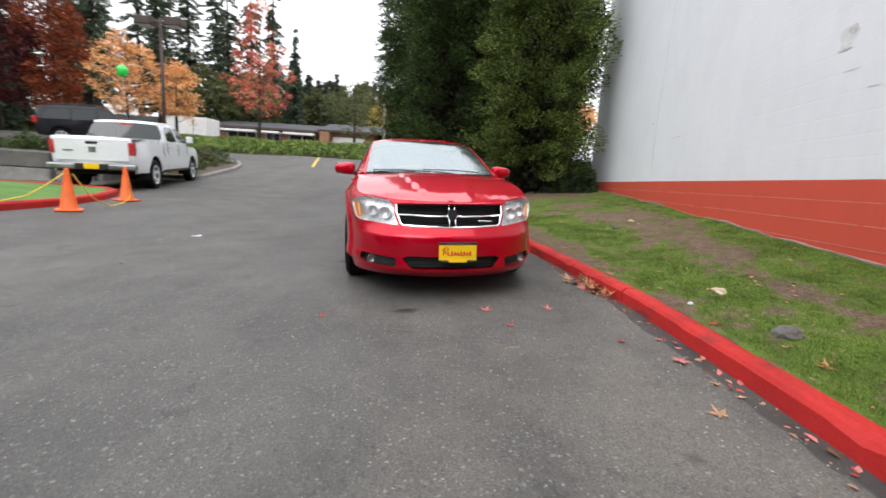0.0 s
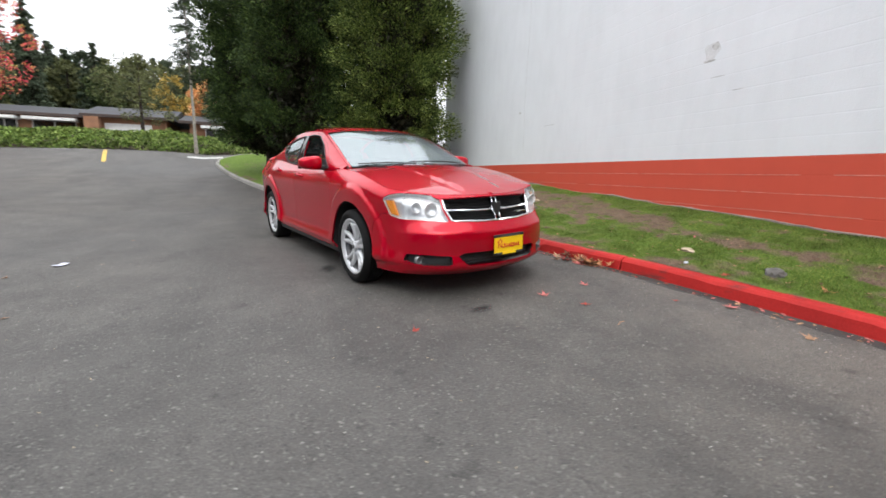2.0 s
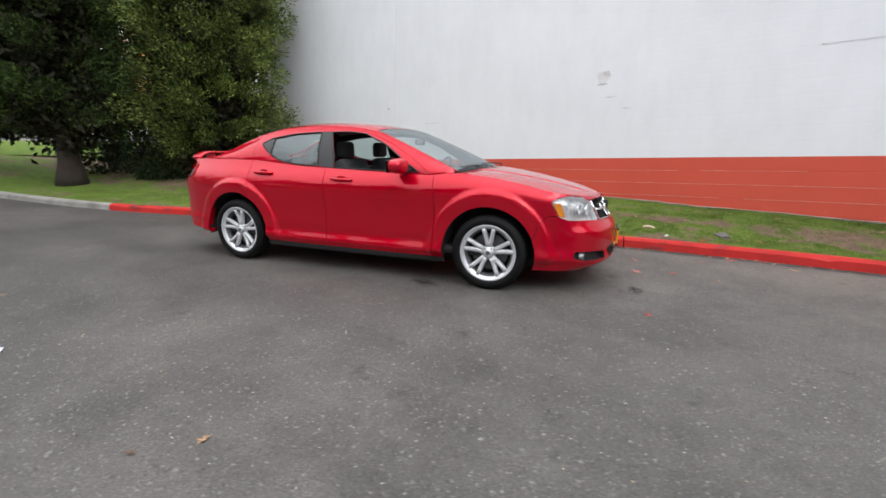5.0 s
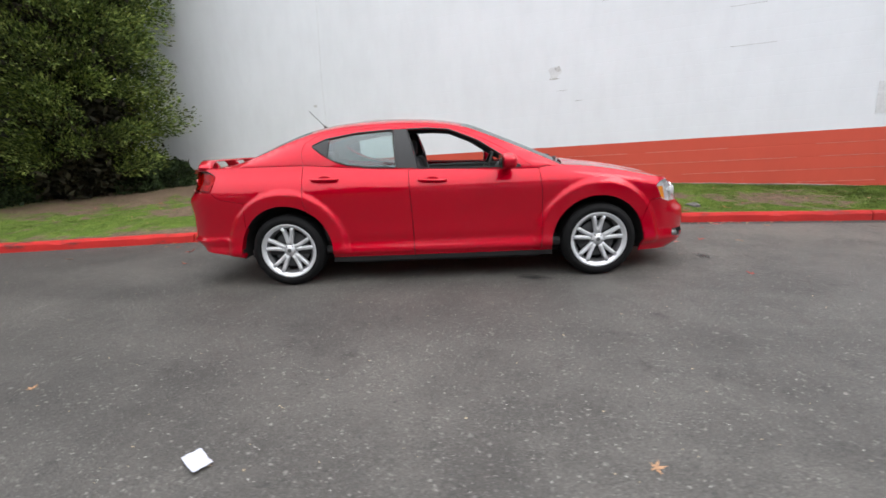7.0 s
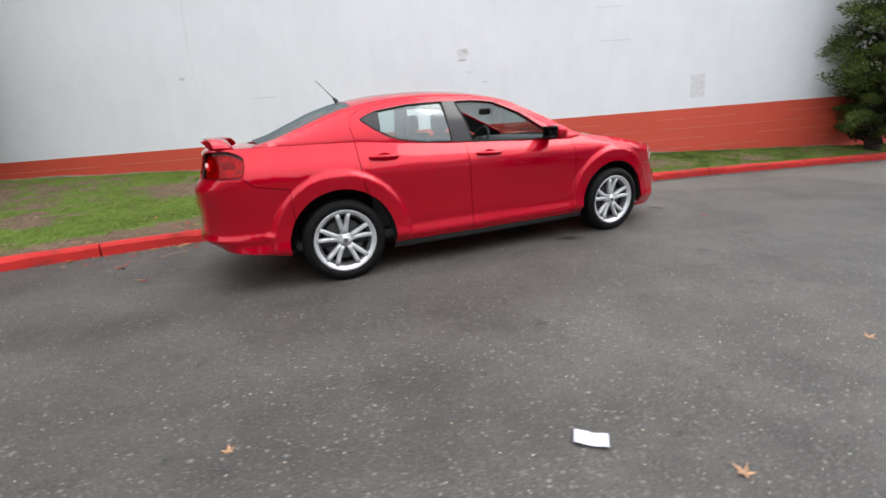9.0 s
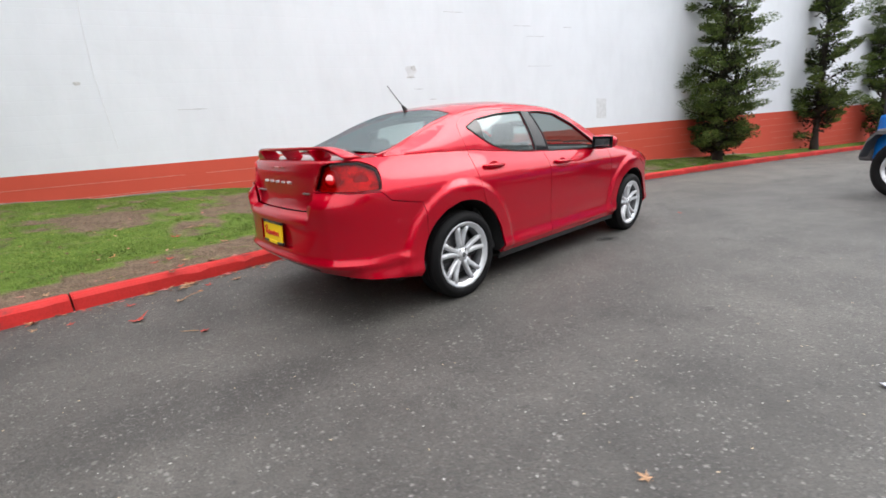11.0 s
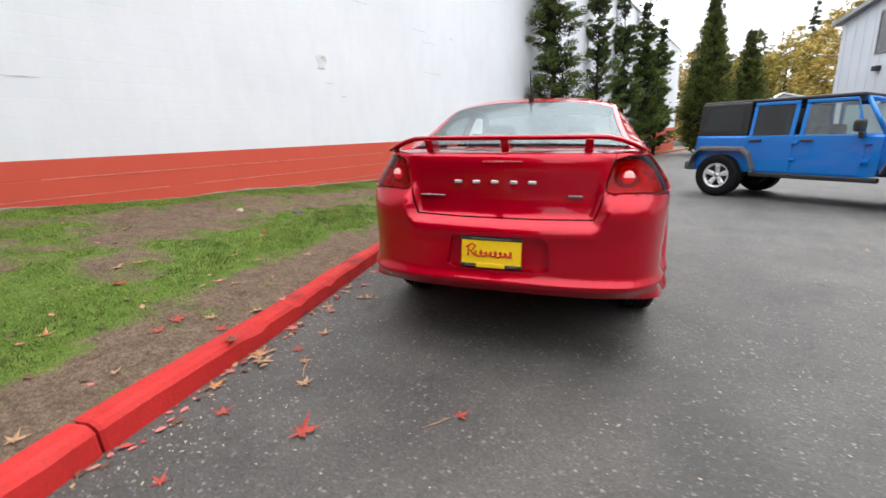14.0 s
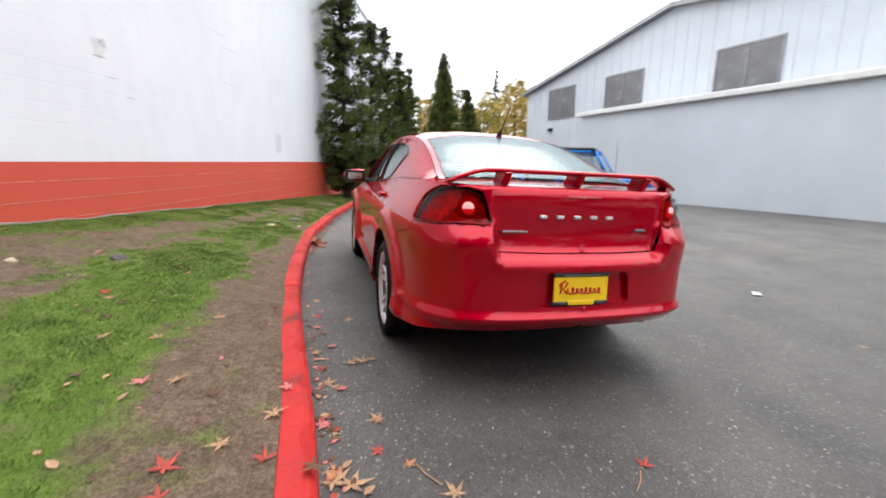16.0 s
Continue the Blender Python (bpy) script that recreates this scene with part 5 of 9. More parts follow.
    tailend = free & (u_mid < -1.7) & ~is_lid & (z_mid < np.interp(-u_mid, [1.745, 1.84, 1.98, 2.06, 2.5], [0.764, 0.777, 0.805, 0.862, 0.877])) & right_of(cuts["rear_bumper"][:3], mid)
    quarter = free & ~tailend & ~door_r & ~is_lid & ~sill & (u_mid < -0.9) & right_of(cuts["door_rear"], mid) | (free & (u_mid < -0.95) & (u_mid > -1.25) & (z_mid < 0.60) & ~door_r & ~sill)
    lidm = free & is_lid
    part_of = (("front_bumper", nose, True, "red front bumper skin"), ("boot_lid_face", lidm, True, ""), ("rear_bumper", tailend, True, "red rear bumper skin"))
    for name, m, _, lab in part_of:
        panel(name, V, F[m], set_back if name == "boot_lid_face" else body, RED, car, lab, both=True, deep=0.055 if name == "rear_bumper" else 0.012)
    for name, m in (("front_wing", fender), ("front_door", door_f), ("rear_door", door_r), ("rear_wing", quarter)):
        mirrored(panel(name, V, F[m], body, RED, car))
    for sd in (sill,):
        mirrored(panel("sill_trim", V, F[sd & free], body, TRIM, car, "black sill panel"))
    # --- lamps, grille and openings ---
    def inner(dist):
        def f(q):
            p = body(q)
            e = 0.004
            es = np.where(q[:, 0] > SMAX / 2, -e, e)
            a, b = body(q + np.stack([es, 0 * es], 1)), body(q + (0, e))
            n = np.cross(b - p, (a - p) * np.sign(es)[:, None])
            n[(q[:, 0] < 1e-6) | (q[:, 0] > SMAX - 1e-6), 1] = 0
            n /= np.maximum(np.linalg.norm(n, axis=1, keepdims=True), 1e-9)
            n *= np.where((n * (p - (0, 0, 0.5))).sum(1) < 0, -1, 1)[:, None]
            return p - n * dist
        return f
    for name, key, dist, mat, both, lab in (("grille_back", "grille", 0.055, VOID, True, ""), ("mouth_back", "mouth", 0.06, TRIM, True, ""), ("plate_recess", "recess", 0.030, RED, True, ""), ("fog_recess", "fog", 0.045, TRIM, False, "")):
        ob = panel(name, V, F[hole[key]], inner(dist), mat, car, lab, both=both, gap=-0.003, deep=-dist)
        if not both:
            mirrored(ob)
    head_lamp = panel("headlamp", V, F[hole["head"]], inner(0.050), REFLECTOR, car, "clear headlamp with silver reflector", gap=-0.002, deep=-0.05)
    lens = panel("lens", V, F[hole["head"]], inner(0.001), LENS, car, "", gap=0.002, deep=0.0)
    tail_lamp = panel("tail_lamp", V, F[hole["tail"]], inner(0.030), TAIL_RED, car, "dark red lit tail lamp", gap=-0.002, deep=-0.04)
    tlens = panel("tail_lens", V, F[hole["tail"]], inner(-0.002), LENS_RED, car, "", gap=0.002, deep=0.0)
    # black seal round the tail lamp
    edge = inner(0.016)(resample(tail, 0.03))
    mirrored(part("lamp_bezel", tube_bm([*edge, edge[0]], 0.010, 6, caps=False), VOID, car, "black inner lamp bezel"))
    for o in (lens, tlens):
        o.visible_shadow = False
        mirrored(o).visible_shadow = False
    for o in (head_lamp, tail_lamp):
        mirrored(o)
    def on_body(pt, f, out=0.0):
        q = np.array([[float(f(pt[0])), pt[1]]])
        return inner(-out)(q)[0]
    for sgn in (1, -1):
        for y, z, r in ((0.610, 0.706, 0.050), (0.705, 0.716, 0.042)):
            c = on_body((y, z), s_front, -0.035)
            bm = lathe_bm([(0.001, 0.0), (r * 0.35, 0.006), (r * 0.7, 0.018), (r * 0.92, 0.034), (r, 0.036), (r * 1.05, 0.028)], 24)
            bmesh.ops.rotate(bm, verts=bm.verts, cent=(0, 0, 0), matrix=Matrix.Rotation(-math.pi / 2 - 0.15, 3, "Z"))
            bmesh.ops.translate(bm, verts=bm.verts, vec=c)
            if sgn < 0:
                for v in bm.verts:
                    v.co.y = -v.co.y
                bmesh.ops.reverse_faces(bm, faces=bm.faces)
            part("lamp_bowl", bm, REFLECTOR, car, "round silver lamp bowl", True)
        # amber corner
        pts = [on_body(p, s_of_u, -0.012) for p in ((1.905, 0.765), (1.955, 0.66), (2.01, 0.648), (1.965, 0.765))]
        bm = bmesh.new()
        vs = [bm.verts.new((p[0], p[1] * sgn, p[2])) for p in pts] + [bm.verts.new((p[0], (p[1] + 0.02) * sgn, p[2])) for p in pts]
        for k in range(4):
            bm.faces.new((vs[k], vs[(k + 1) % 4], vs[4 + (k + 1) % 4], vs[4 + k]))
        bm.faces.new(vs[:4]), bm.faces.new(vs[4:][::-1])
        bmesh.ops.recalc_face_normals(bm, faces=bm.faces)
        part("amber_corner", bm, LENS_AMBER, car, "amber corner lens")
        # fog lamp
        c = on_body((0.668, 0.320), s_front, -0.036)
        bm = lathe_bm([(0.001, 0.0), (0.026, 0.004), (0.033, 0.012), (0.037, 0.014), (0.037, -0.03)], 20)
        bmesh.ops.rotate(bm, verts=bm.verts, cent=(0, 0, 0), matrix=Matrix.Rotation(-math.pi / 2, 3, "Z"))
        bmesh.ops.translate(bm, verts=bm.verts, vec=(c[0], c[1] * sgn, c[2]))
        part("fog_lamp", bm, STEEL, car, "round front fog lamp", True)
        # lit lamp inside the tail cluster
        c = on_body((0.64, 0.952), s_rear, -0.016)
        n = on_body((0.64, 0.952), s_rear, 0.02) - c
        turn = math.atan2(-n[0], n[1])
        for nm, prof, mat, lab in (("lamp_ring", [(0.022, 0.004), (0.040, 0.003), (0.056, -0.002), (0.060, -0.016)], RING_RED, "red lit ring of the tail lamp"), ("tail_bulb", [(0.001, 0.019), (0.019, 0.0187), (0.028, 0.0175), (0.033, 0.005)], BULB_RED, "glowing round tail lamp bulb")):
            bm = lathe_bm(prof, 24)
            bmesh.ops.rotate(bm, verts=bm.verts, cent=(0, 0, 0), matrix=Matrix.Rotation(turn, 3, "Z"))
            bmesh.ops.translate(bm, verts=bm.verts, vec=c)
            if sgn < 0:
                for v in bm.verts:
                    v.co.y = -v.co.y
                bmesh.ops.reverse_faces(bm, faces=bm.faces)
            part(nm, bm, mat, car, lab, True)
    # second reflector further round the corner of the tail lamp
    for sgn in (1, -1):
        c = on_body((-2.15, 0.952), s_of_u, -0.030)
        n = on_body((-2.15, 0.952), s_of_u, 0.02) - c
        bm = lathe_bm([(0.001, 0.004), (0.018, 0.004), (0.034, 0.002), (0.046, -0.003), (0.049, -0.016)], 24)
        bmesh.ops.rotate(bm, verts=bm.verts, cent=(0, 0, 0), matrix=Matrix.Rotation(math.atan2(-n[0], n[1]), 3, "Z"))
        bmesh.ops.translate(bm, verts=bm.verts, vec=c)
        if sgn < 0:
            for v in bm.verts:
                v.co.y = -v.co.y
            bmesh.ops.reverse_faces(bm, faces=bm.faces)
        part("lamp_reflector", bm, RING_RED, car, "round red tail reflector", True)
    # grille frame and cross bars in chrome
    def ribbon(pts2, f, width, out, deep, name, mat, close=False):
        """A raised strip along chart points on both halves."""
        pts = np.array([(float(f(a)), b) for a, b in pts2])
        c = inner(-out)(pts)
        back = inner(deep)(pts)
        for sgn in (1, -1):
            bm = bmesh.new()
            rows = []
            for i, p in enumerate(c):
                d = c[min(i + 1, len(c) - 1)] - c[max(i - 1, 0)]
                d /= np.linalg.norm(d)
                n = (p - back[i]) / np.linalg.norm(p - back[i])
                w = np.cross(d, n) * width / 2
                rows.append([bm.verts.new(tuple(q * (1, sgn, 1))) for q in (back[i] - w, p - w * 0.9 - n * 0.004, p - w * 0.5, p + w * 0.5, p + w * 0.9 - n * 0.004, back[i] + w)])
            for a, b in zip(rows, rows[1:]):
                for k in range(5):
                    bm.faces.new((a[k], a[k + 1], b[k + 1], b[k]))
            bm.faces.new(rows[0]), bm.faces.new(rows[-1][::-1])
            bmesh.ops.recalc_face_normals(bm, faces=bm.faces)
            part(name, bm, mat, car, smooth=True)
    ribbon([(0.508, 0.762), (0.492, 0.70), (0.444, 0.617), (0.42, 0.605), (0.22, 0.599), (0.0, 0.596)], s_front, 0.020, 0.006, 0.02, "grille_frame", CHROME)
    ribbon([(0.035, 0.688), (0.10, 0.682), (0.25, 0.684), (0.478, 0.690)], s_front, 0.017, -0.006, 0.03, "grille_bar", CHROME)
    ribbon([(0.030, 0.772), (0.028, 0.73), (0.033, 0.70), (0.05, 0.690)], s_front, 0.014, -0.002, 0.03, "grille_crossbar", CHROME)
    ribbon([(0.030, 0.600), (0.028, 0.64), (0.033, 0.672), (0.05, 0.682)], s_front, 0.014, -0.002, 0.03, "grille_crossbar", CHROME)
    for z in (0.625, 0.648, 0.716, 0.738, 0.757):
        ribbon([(0.03, z), (0.2, z), (0.44, z)], s_front, 0.006, -0.035, 0.045, "grille_slat", VOID)
    for z in (0.29, 0.315, 0.34):
        ribbon([(0.0, z), (0.2, z), (0.35, z)], s_front, 0.006, -0.035, 0.045, "mouth_slat", TRIM)
    # head badge: a plain shield
    c = on_body((0.0, 0.688), s_front, 0.004)
    bm = bmesh.new()
    out_ = [(-0.032, 0.045), (0.032, 0.045), (0.036, 0.0), (0.018, -0.045), (-0.018, -0.045), (-0.036, 0.0)]
    fr = [bm.verts.new((c[0] + 0.012 - abs(z) * 0.1, y, c[2] + z)) for y, z in out_]
    bk = [bm.verts.new((c[0] - 0.03, y, c[2] + z)) for y, z in out_]
    bm.faces.new(fr)
    for k in range(6):
        bm.faces.new((fr[k], fr[(k + 1) % 6], bk[(k + 1) % 6], bk[k]))
    bmesh.ops.recalc_face_normals(bm, faces=bm.faces)
    part("badge", bm, TRIM, car, "plain dark shield badge")
    bm = box_bm((c[0] - 0.012, 0.215, 0.640), (c[0] - 0.002, 0.330, 0.651), 0.002)
    part("grille_badge", bm, CHROME, car, "small chrome name bar")
    # --- bonnet and boot lid ---
    def lid_chart(s_list, tail_pts, zc_u, zc_z, name, crown):
        edge = np.array([body(np.array([[s, float(z_top(np.array([s]))[0])]]))[0] for s in s_list])
        bord = np.r_[edge[:, [0, 1]], tail_pts]
        eu, ey, ez = edge[:, 0], -edge[:, 1], edge[:, 2]
        o = np.argsort(eu)
        def place(q):
            ye = np.interp(q[:, 0], eu[o], ey[o])
            ze = np.interp(q[:, 0], eu[o], ez[o])
            zc = curve(zc_u, zc_z, q[:, 0])
            a = np.clip(np.abs(q[:, 1]) / np.maximum(ye, 0.02), 0, 1)
            z = zc + (ze - zc) * a ** crown
            if name == "bonnet":
                z = z + 0.010 * (smoothstep(0.50, 0.60, np.abs(q[:, 1]) / (0.30 + 0.42 * np.clip((2.25 - q[:, 0]) / 1.2, 0, 1))) * -1 + 1) * smoothstep(2.24, 2.0, q[:, 0]) * smoothstep(1.02, 1.2, q[:, 0]) * (1 - a ** 6)
            return np.stack([q[:, 0], q[:, 1], z], 1)
        V2, F2, _ = chart(bord, [], [], 0.05)
        return panel(name, V2, F2, place, RED, car, both=True)
    sl = np.linspace(0, float(s_of_u(1.07)), 46)
    back = [(1.175 - 0.11 * (y / 0.72) ** 2, -y) for y in np.linspace(0.70, 0.0, 12)]
    lid_chart(sl, back, [1.0, 1.18, 1.30, 1.60, 1.90, 2.10, 2.23, 2.26], [1.008, 1.004, 0.992, 0.945, 0.880, 0.828, 0.796, 0.790], "bonnet", 2.6)
    sl = np.linspace(float(s_of_u(-1.70)), SMAX, 40)
    fore = [(-1.97 + 0.10 * (y / 0.6) ** 2, -y) for y in np.linspace(0.0, 0.64, 10)] + [(-1.80, -0.665)]
    lid_chart(sl, fore, [-2.33, -2.27, -2.15, -2.0, -1.8, -1.6], [1.062, 1.068, 1.080, 1.085, 1.100, 1.12], "boot_lid", 3.5)
    # --- roof, windscreens ---
    def skin(name, t0, t1, v, mat, lab="", inset=0.0, offs=0.0, deep=0.01, gap=0.002, n=14):
        """A strip of the roof skin between two ways along."""
        bord = [(t0(0), 0)] + [(t0(k), -k) for k in np.linspace(0, v, 9)[1:]] + [(t, -v) for t in np.linspace(t0(v), t1(v), n)[1:-1]] + [(t1(k), -k) for k in np.linspace(v, 0, 9)]
        V2, F2, _ = chart(np.array(bord) * (4.0, 1.0), [], [], 0.075)
        def place(q):
            return roof(q / (4.0, 1.0))
        P = place(V2)
        a, b, c = P[F2[0]]
        if np.cross(b - a, c - a)[2] < 0:
            F2 = F2[:, ::-1]
        return panel(name, V2, F2, place, mat, car, lab, both=True, gap=gap, deep=deep, shift=offs)
    T = lambda u: float(np.interp(-u, -np.array(CU), _rt))
    skin("roof_panel", lambda k: T(0.235), lambda k: T(-1.18), 1.0, RED, "red roof panel")
    wind = skin("windscreen", lambda k: T(1.16), lambda k: T(0.245), 0.965, SCREEN_GLASS, "clear windscreen reflecting the sky", deep=0.004)
    rear_g = skin("rear_window", lambda k: T(-1.19), lambda k: T(-1.93), 0.94, REAR_GLASS, "tinted rear window reflecting the sky", deep=0.0)
    for o in (wind, rear_g):
        o.visible_shadow = False
    # pillars beside the screens
    for name, a, b, v in (("front_pillar", 1.18, 0.235, 0.965), ("rear_pillar", -1.18, -1.98, 0.94)):
        bord = [(T(a) * 4, -v), (T(a) * 4, -1.0)] + [(t * 4, -1.0) for t in np.linspace(T(a), T(b), 12)[1:]] + [(t * 4, -v) for t in np.linspace(T(b), T(a), 12)[:-1]]
        V2, F2, _ = chart(np.array(bord), [], [], 0.05)
        P = roof(V2 / (4.0, 1.0))
        if np.cross(P[F2[0][1]] - P[F2[0][0]], P[F2[0][2]] - P[F2[0][0]])[2] < 0:
            F2 = F2[:, ::-1]
        mirrored(panel(name, V2, F2, lambda q: roof(q / (4.0, 1.0)), RED, car))
    # dark glass surround, header band and cowl
    for nm, t0, t1, vv in (("screen_header", 0.27, 0.225, 0.97), ("rear_header", -1.15, -1.21, 0.95)):
        skin(nm, lambda k, a=t0: T(a), lambda k, b=t1: T(b), vv, GLOSS_BLACK, offs=-0.004, deep=0)
    bm = bmesh.new()
    ys = np.linspace(-0.70, 0.70, 15)
    rows = [[bm.verts.new((1.185 - 0.11 * (y / 0.72) ** 2 + du, y, 0.995 + dz - 0.012 * (y / 0.7) ** 2)) for y in ys] for du, dz in ((0.0, -0.02), (-0.02, 0.0), (-0.09, 0.012), (-0.10, -0.02))]
    for p, q in zip(rows, rows[1:]):
        for k in range(len(ys) - 1):
            bm.faces.new((p[k], p[k + 1], q[k + 1], q[k]))
    bmesh.ops.recalc_face_normals(bm, faces=bm.faces)
    part("cowl", bm, TRIM, car, "black cowl grille", True)
    for y0, y1 in ((0.50, -0.10), (-0.12, -0.62)):
        a = Vector((1.150, y0, 1.030))
        b = Vector((1.110 if y1 > -0.3 else 1.050, y1, 1.048 if y1 > -0.3 else 1.030))
        m = a.lerp(b, 0.45) + Vector((0.005, 0, 0.012))
        bm = tube_bm([a - Vector((0.0, 0, 0.02)), a, m, b], [0.008, 0.007, 0.005, 0.003], 6)
        tube_bm([a.lerp(b, 0.10) + Vector((-0.015, 0, 0.006)), a.lerp(b, 0.55) + Vector((-0.012, 0, 0.008)), b + Vector((-0.01, 0, 0.0))], 0.006, 5, bm)
        part("wiper", bm, TRIM, car, "black windscreen wiper")
    # --- side windows and their frames ---
    us = np.linspace(1.04, -1.93, 70)
    zb = z_top(s_of_u(us))
    zr = curve(_rt, RZ, rail(us))
    sb = np.r_[np.stack([us, zb], 1), np.stack([us, np.maximum(zr, zb + 0.006)], 1)[::-1]]
    rw = rounded([(-1.135, 1.228), (-1.0, 1.283), (-0.73, 1.325), (-0.405, 1.342), (-0.400, 1.24), (-0.378, 1.016), (-0.65, 1.030), (-0.83, 1.056), (-0.93, 1.092), (-1.04, 1.155)], 0.02, 3)
    fw = rounded([(-0.285, 1.340), (-0.10, 1.342), (0.09, 1.325), (0.34, 1.222), (0.58, 1.065), (0.715, 0.985), (0.30, 0.992), (-0.190, 1.006), (-0.215, 1.14)], 0.018, 3)
    bp = np.array([(-0.400, 1.345), (-0.283, 1.345), (-0.188, 1.004), (-0.376, 1.012)])
    cut = [np.array([(-0.275, 1.0), (-0.335, 1.344)]), np.array([(-1.205, 1.062), (-1.225, 1.18), (-1.205, 1.25), (-1.09, 1.318), (-0.86, 1.352), (-0.44, 1.372), (-0.10, 1.366), (0.12, 1.340), (0.40, 1.230), (0.66, 1.085), (0.80, 0.99)])]
    tri_w = rounded([(-1.128, 1.226), (-1.0, 1.280), (-0.975, 1.287), (-0.985, 1.126), (-1.04, 1.158)], 0.008, 2)
    V2, F2, m2 = chart(sb, [rw, fw, bp], cut, 0.04)
    inr, inf = inside(rw, m2), inside(fw, m2)
    inb = inside(bp, m2) & ~inr & ~inf
    sash = m2[:, 1] < np.interp(-m2[:, 0], [-0.80, -0.66, -0.40, -0.12, 0.10, 0.44, 0.86, 1.09, 1.205, 1.225], [0.99, 1.085, 1.230, 1.340, 1.366, 1.372, 1.352, 1.318, 1.25, 1.18])
    fr = ~inr & ~inf & ~inb
    behind = m2[:, 0] < -1.215
    for nm, m, mat, lab in (("door_frame", fr & sash & ~behind & (m2[:, 0] > -1.215) & (m2[:, 0] < 0.80), RED, ""), ("roof_side", fr & ~(sash & ~behind & (m2[:, 0] > -1.215) & (m2[:, 0] < 0.80)), RED, ""), ("middle_pillar", inb, GLOSS_BLACK, "black middle pillar")):
        mirrored(panel(nm, V2, F2[m], side_glass, mat, car, lab, deep=0.02, gap=0.0015))
    mirrored(panel("pillar_lining", V2, F2[fr & (m2[:, 0] > -1.5)], side_glass, CABIN, car, "charcoal pillar lining", deep=0.0, shift=-0.030))
    w = panel("rear_door_glass", V2, F2[inr], side_glass, GLASS, car, "clear rear side window", deep=0.0, shift=-0.008)
    w.visible_shadow = False
    mirrored(w).visible_shadow = False
    # black seals round the openings and the small quarter light
    for poly, nm in ((rw, "window_seal"), (fw, "window_seal")):
        p = side_glass(resample(poly, 0.05))
        bm = tube_bm([*p, p[0]], 0.0075, 5, caps=False)
        mirrored(part(nm, bm, TRIM, car, "black rubber window seal"))
    V3, F3, _ = chart(tri_w, [], [], 0.04)
    mirrored(panel("quarter_blank", V3, F3, side_glass, GLOSS_BLACK, car, "black quarter blank", deep=0.004, shift=0.002))
    # --- mirrors, handles, aerial, spoiler ---
    for sgn in (1, -1):
        bm = bmesh.new()
        bmesh.ops.create_uvsphere(bm, u_segments=20, v_segments=12, radius=1)
        for v in bm.verts:
            x, y, z = v.co
            f = 1.0 if x > 0 else 0.55
            sq = lambda c: math.copysign(abs(c) ** 0.62, c)
            v.co = (0.565 + sq(x) * 0.085 * f, sgn * (0.925 + sq(y) * 0.115), 1.038 + sq(z) * 0.066 * (1.0 - 0.18 * sq(y)))
        if sgn < 0:
            bmesh.ops.reverse_faces(bm, faces=bm.faces)
        shell = part("door_mirror", bm, RED, car, "red door mirror shell", True)
        part("mirror_back", box_bm((0.5120, sgn * 0.925 - 0.104, 0.982), (0.5200, sgn * 0.925 + 0.104, 1.092), 0.003, 1), GLOSS_BLACK, shell, "black mirror back")
        bm = box_bm((0.5105, sgn * 0.925 - 0.074, 1.000), (0.5125, sgn * 0.925 + 0.074, 1.068), 0.0, 1)
        part("mirror_glass", bm, CHROME, shell, "silvered mirror glass")
        bm = tube_bm([(0.60, sgn * 0.74, 0.985), (0.60, sgn * 0.80, 0.992), (0.585, sgn * 0.86, 1.0)], [0.030, 0.026, 0.030], 10)
        part("mirror_arm", bm, TRIM, car)
        for u0, z0, u1, z1 in ((-1.125, 0.942, -0.885, 0.938), (-0.185, 0.905, 0.055, 0.897)):
            a = body(np.array([[float(s_of_u(u0)), z0], [float(s_of_u((u0 + u1) / 2)), (z0 + z1) / 2], [float(s_of_u(u1)), z1]])) * (1, -sgn, 1)
            o = np.array([0, sgn, 0.0])
            bm = tube_bm([a[0] + o * 0.002, a[0] + (0.02, 0, 0) + o * 0.022, a[1] + o * 0.030, a[2] - (0.02, 0, 0) + o * 0.022, a[2] + o * 0.002], [0.010, 0.013, 0.014, 0.013, 0.010], 8)
            part("door_handle", bm, RED, car, smooth=True)
            bm = bmesh.new()
            cc = a[1] + o * 0.0015
            ring_ = [bm.verts.new((cc[0] + 0.055 * math.cos(k), cc[1] + sgn * 0.001, cc[2] + 0.028 * math.sin(k) + 0.004)) for k in np.linspace(0, math.tau, 20, endpoint=False)]
            bm.faces.new(ring_)
            part("handle_cup", bm, RED, car)
    bm = tube_bm([(-1.16, 0.0, 1.395), (-1.19, 0.0, 1.430)], [0.022, 0.010], 10)
    tube_bm([(-1.185, 0.0, 1.425), (-1.33, 0.0, 1.580)], [0.0045, 0.0028], 6, bm)
    part("aerial", bm, TRIM, car, "short black roof aerial")
    bm = bmesh.new()
    rows = []
    for y in np.linspace(-0.665, 0.665, 25):
        k = abs(y) / 0.665
        dz = 0.0 if k < 0.72 else -0.062 * ((k - 0.72) / 0.28) ** 1.6
        u0 = -2.295 + 0.10 * k ** 2
        rows.append([bm.verts.new((u0 + a, y, 1.132 + dz + b)) for a, b in ((0.0, 0.006), (0.012, 0.014), (0.08, 0.012), (0.135, 0.0), (0.13, -0.006), (0.06, -0.010), (0.008, -0.006))])
    for p, q in zip(rows, rows[1:]):
        for k in range(7):
            bm.faces.new((p[k], p[(k + 1) % 7], q[(k + 1) % 7], q[k]))
    bm.faces.new(rows[0]), bm.faces.new(rows[-1][::-1])
    bmesh.ops.recalc_face_normals(bm, faces=bm.faces)
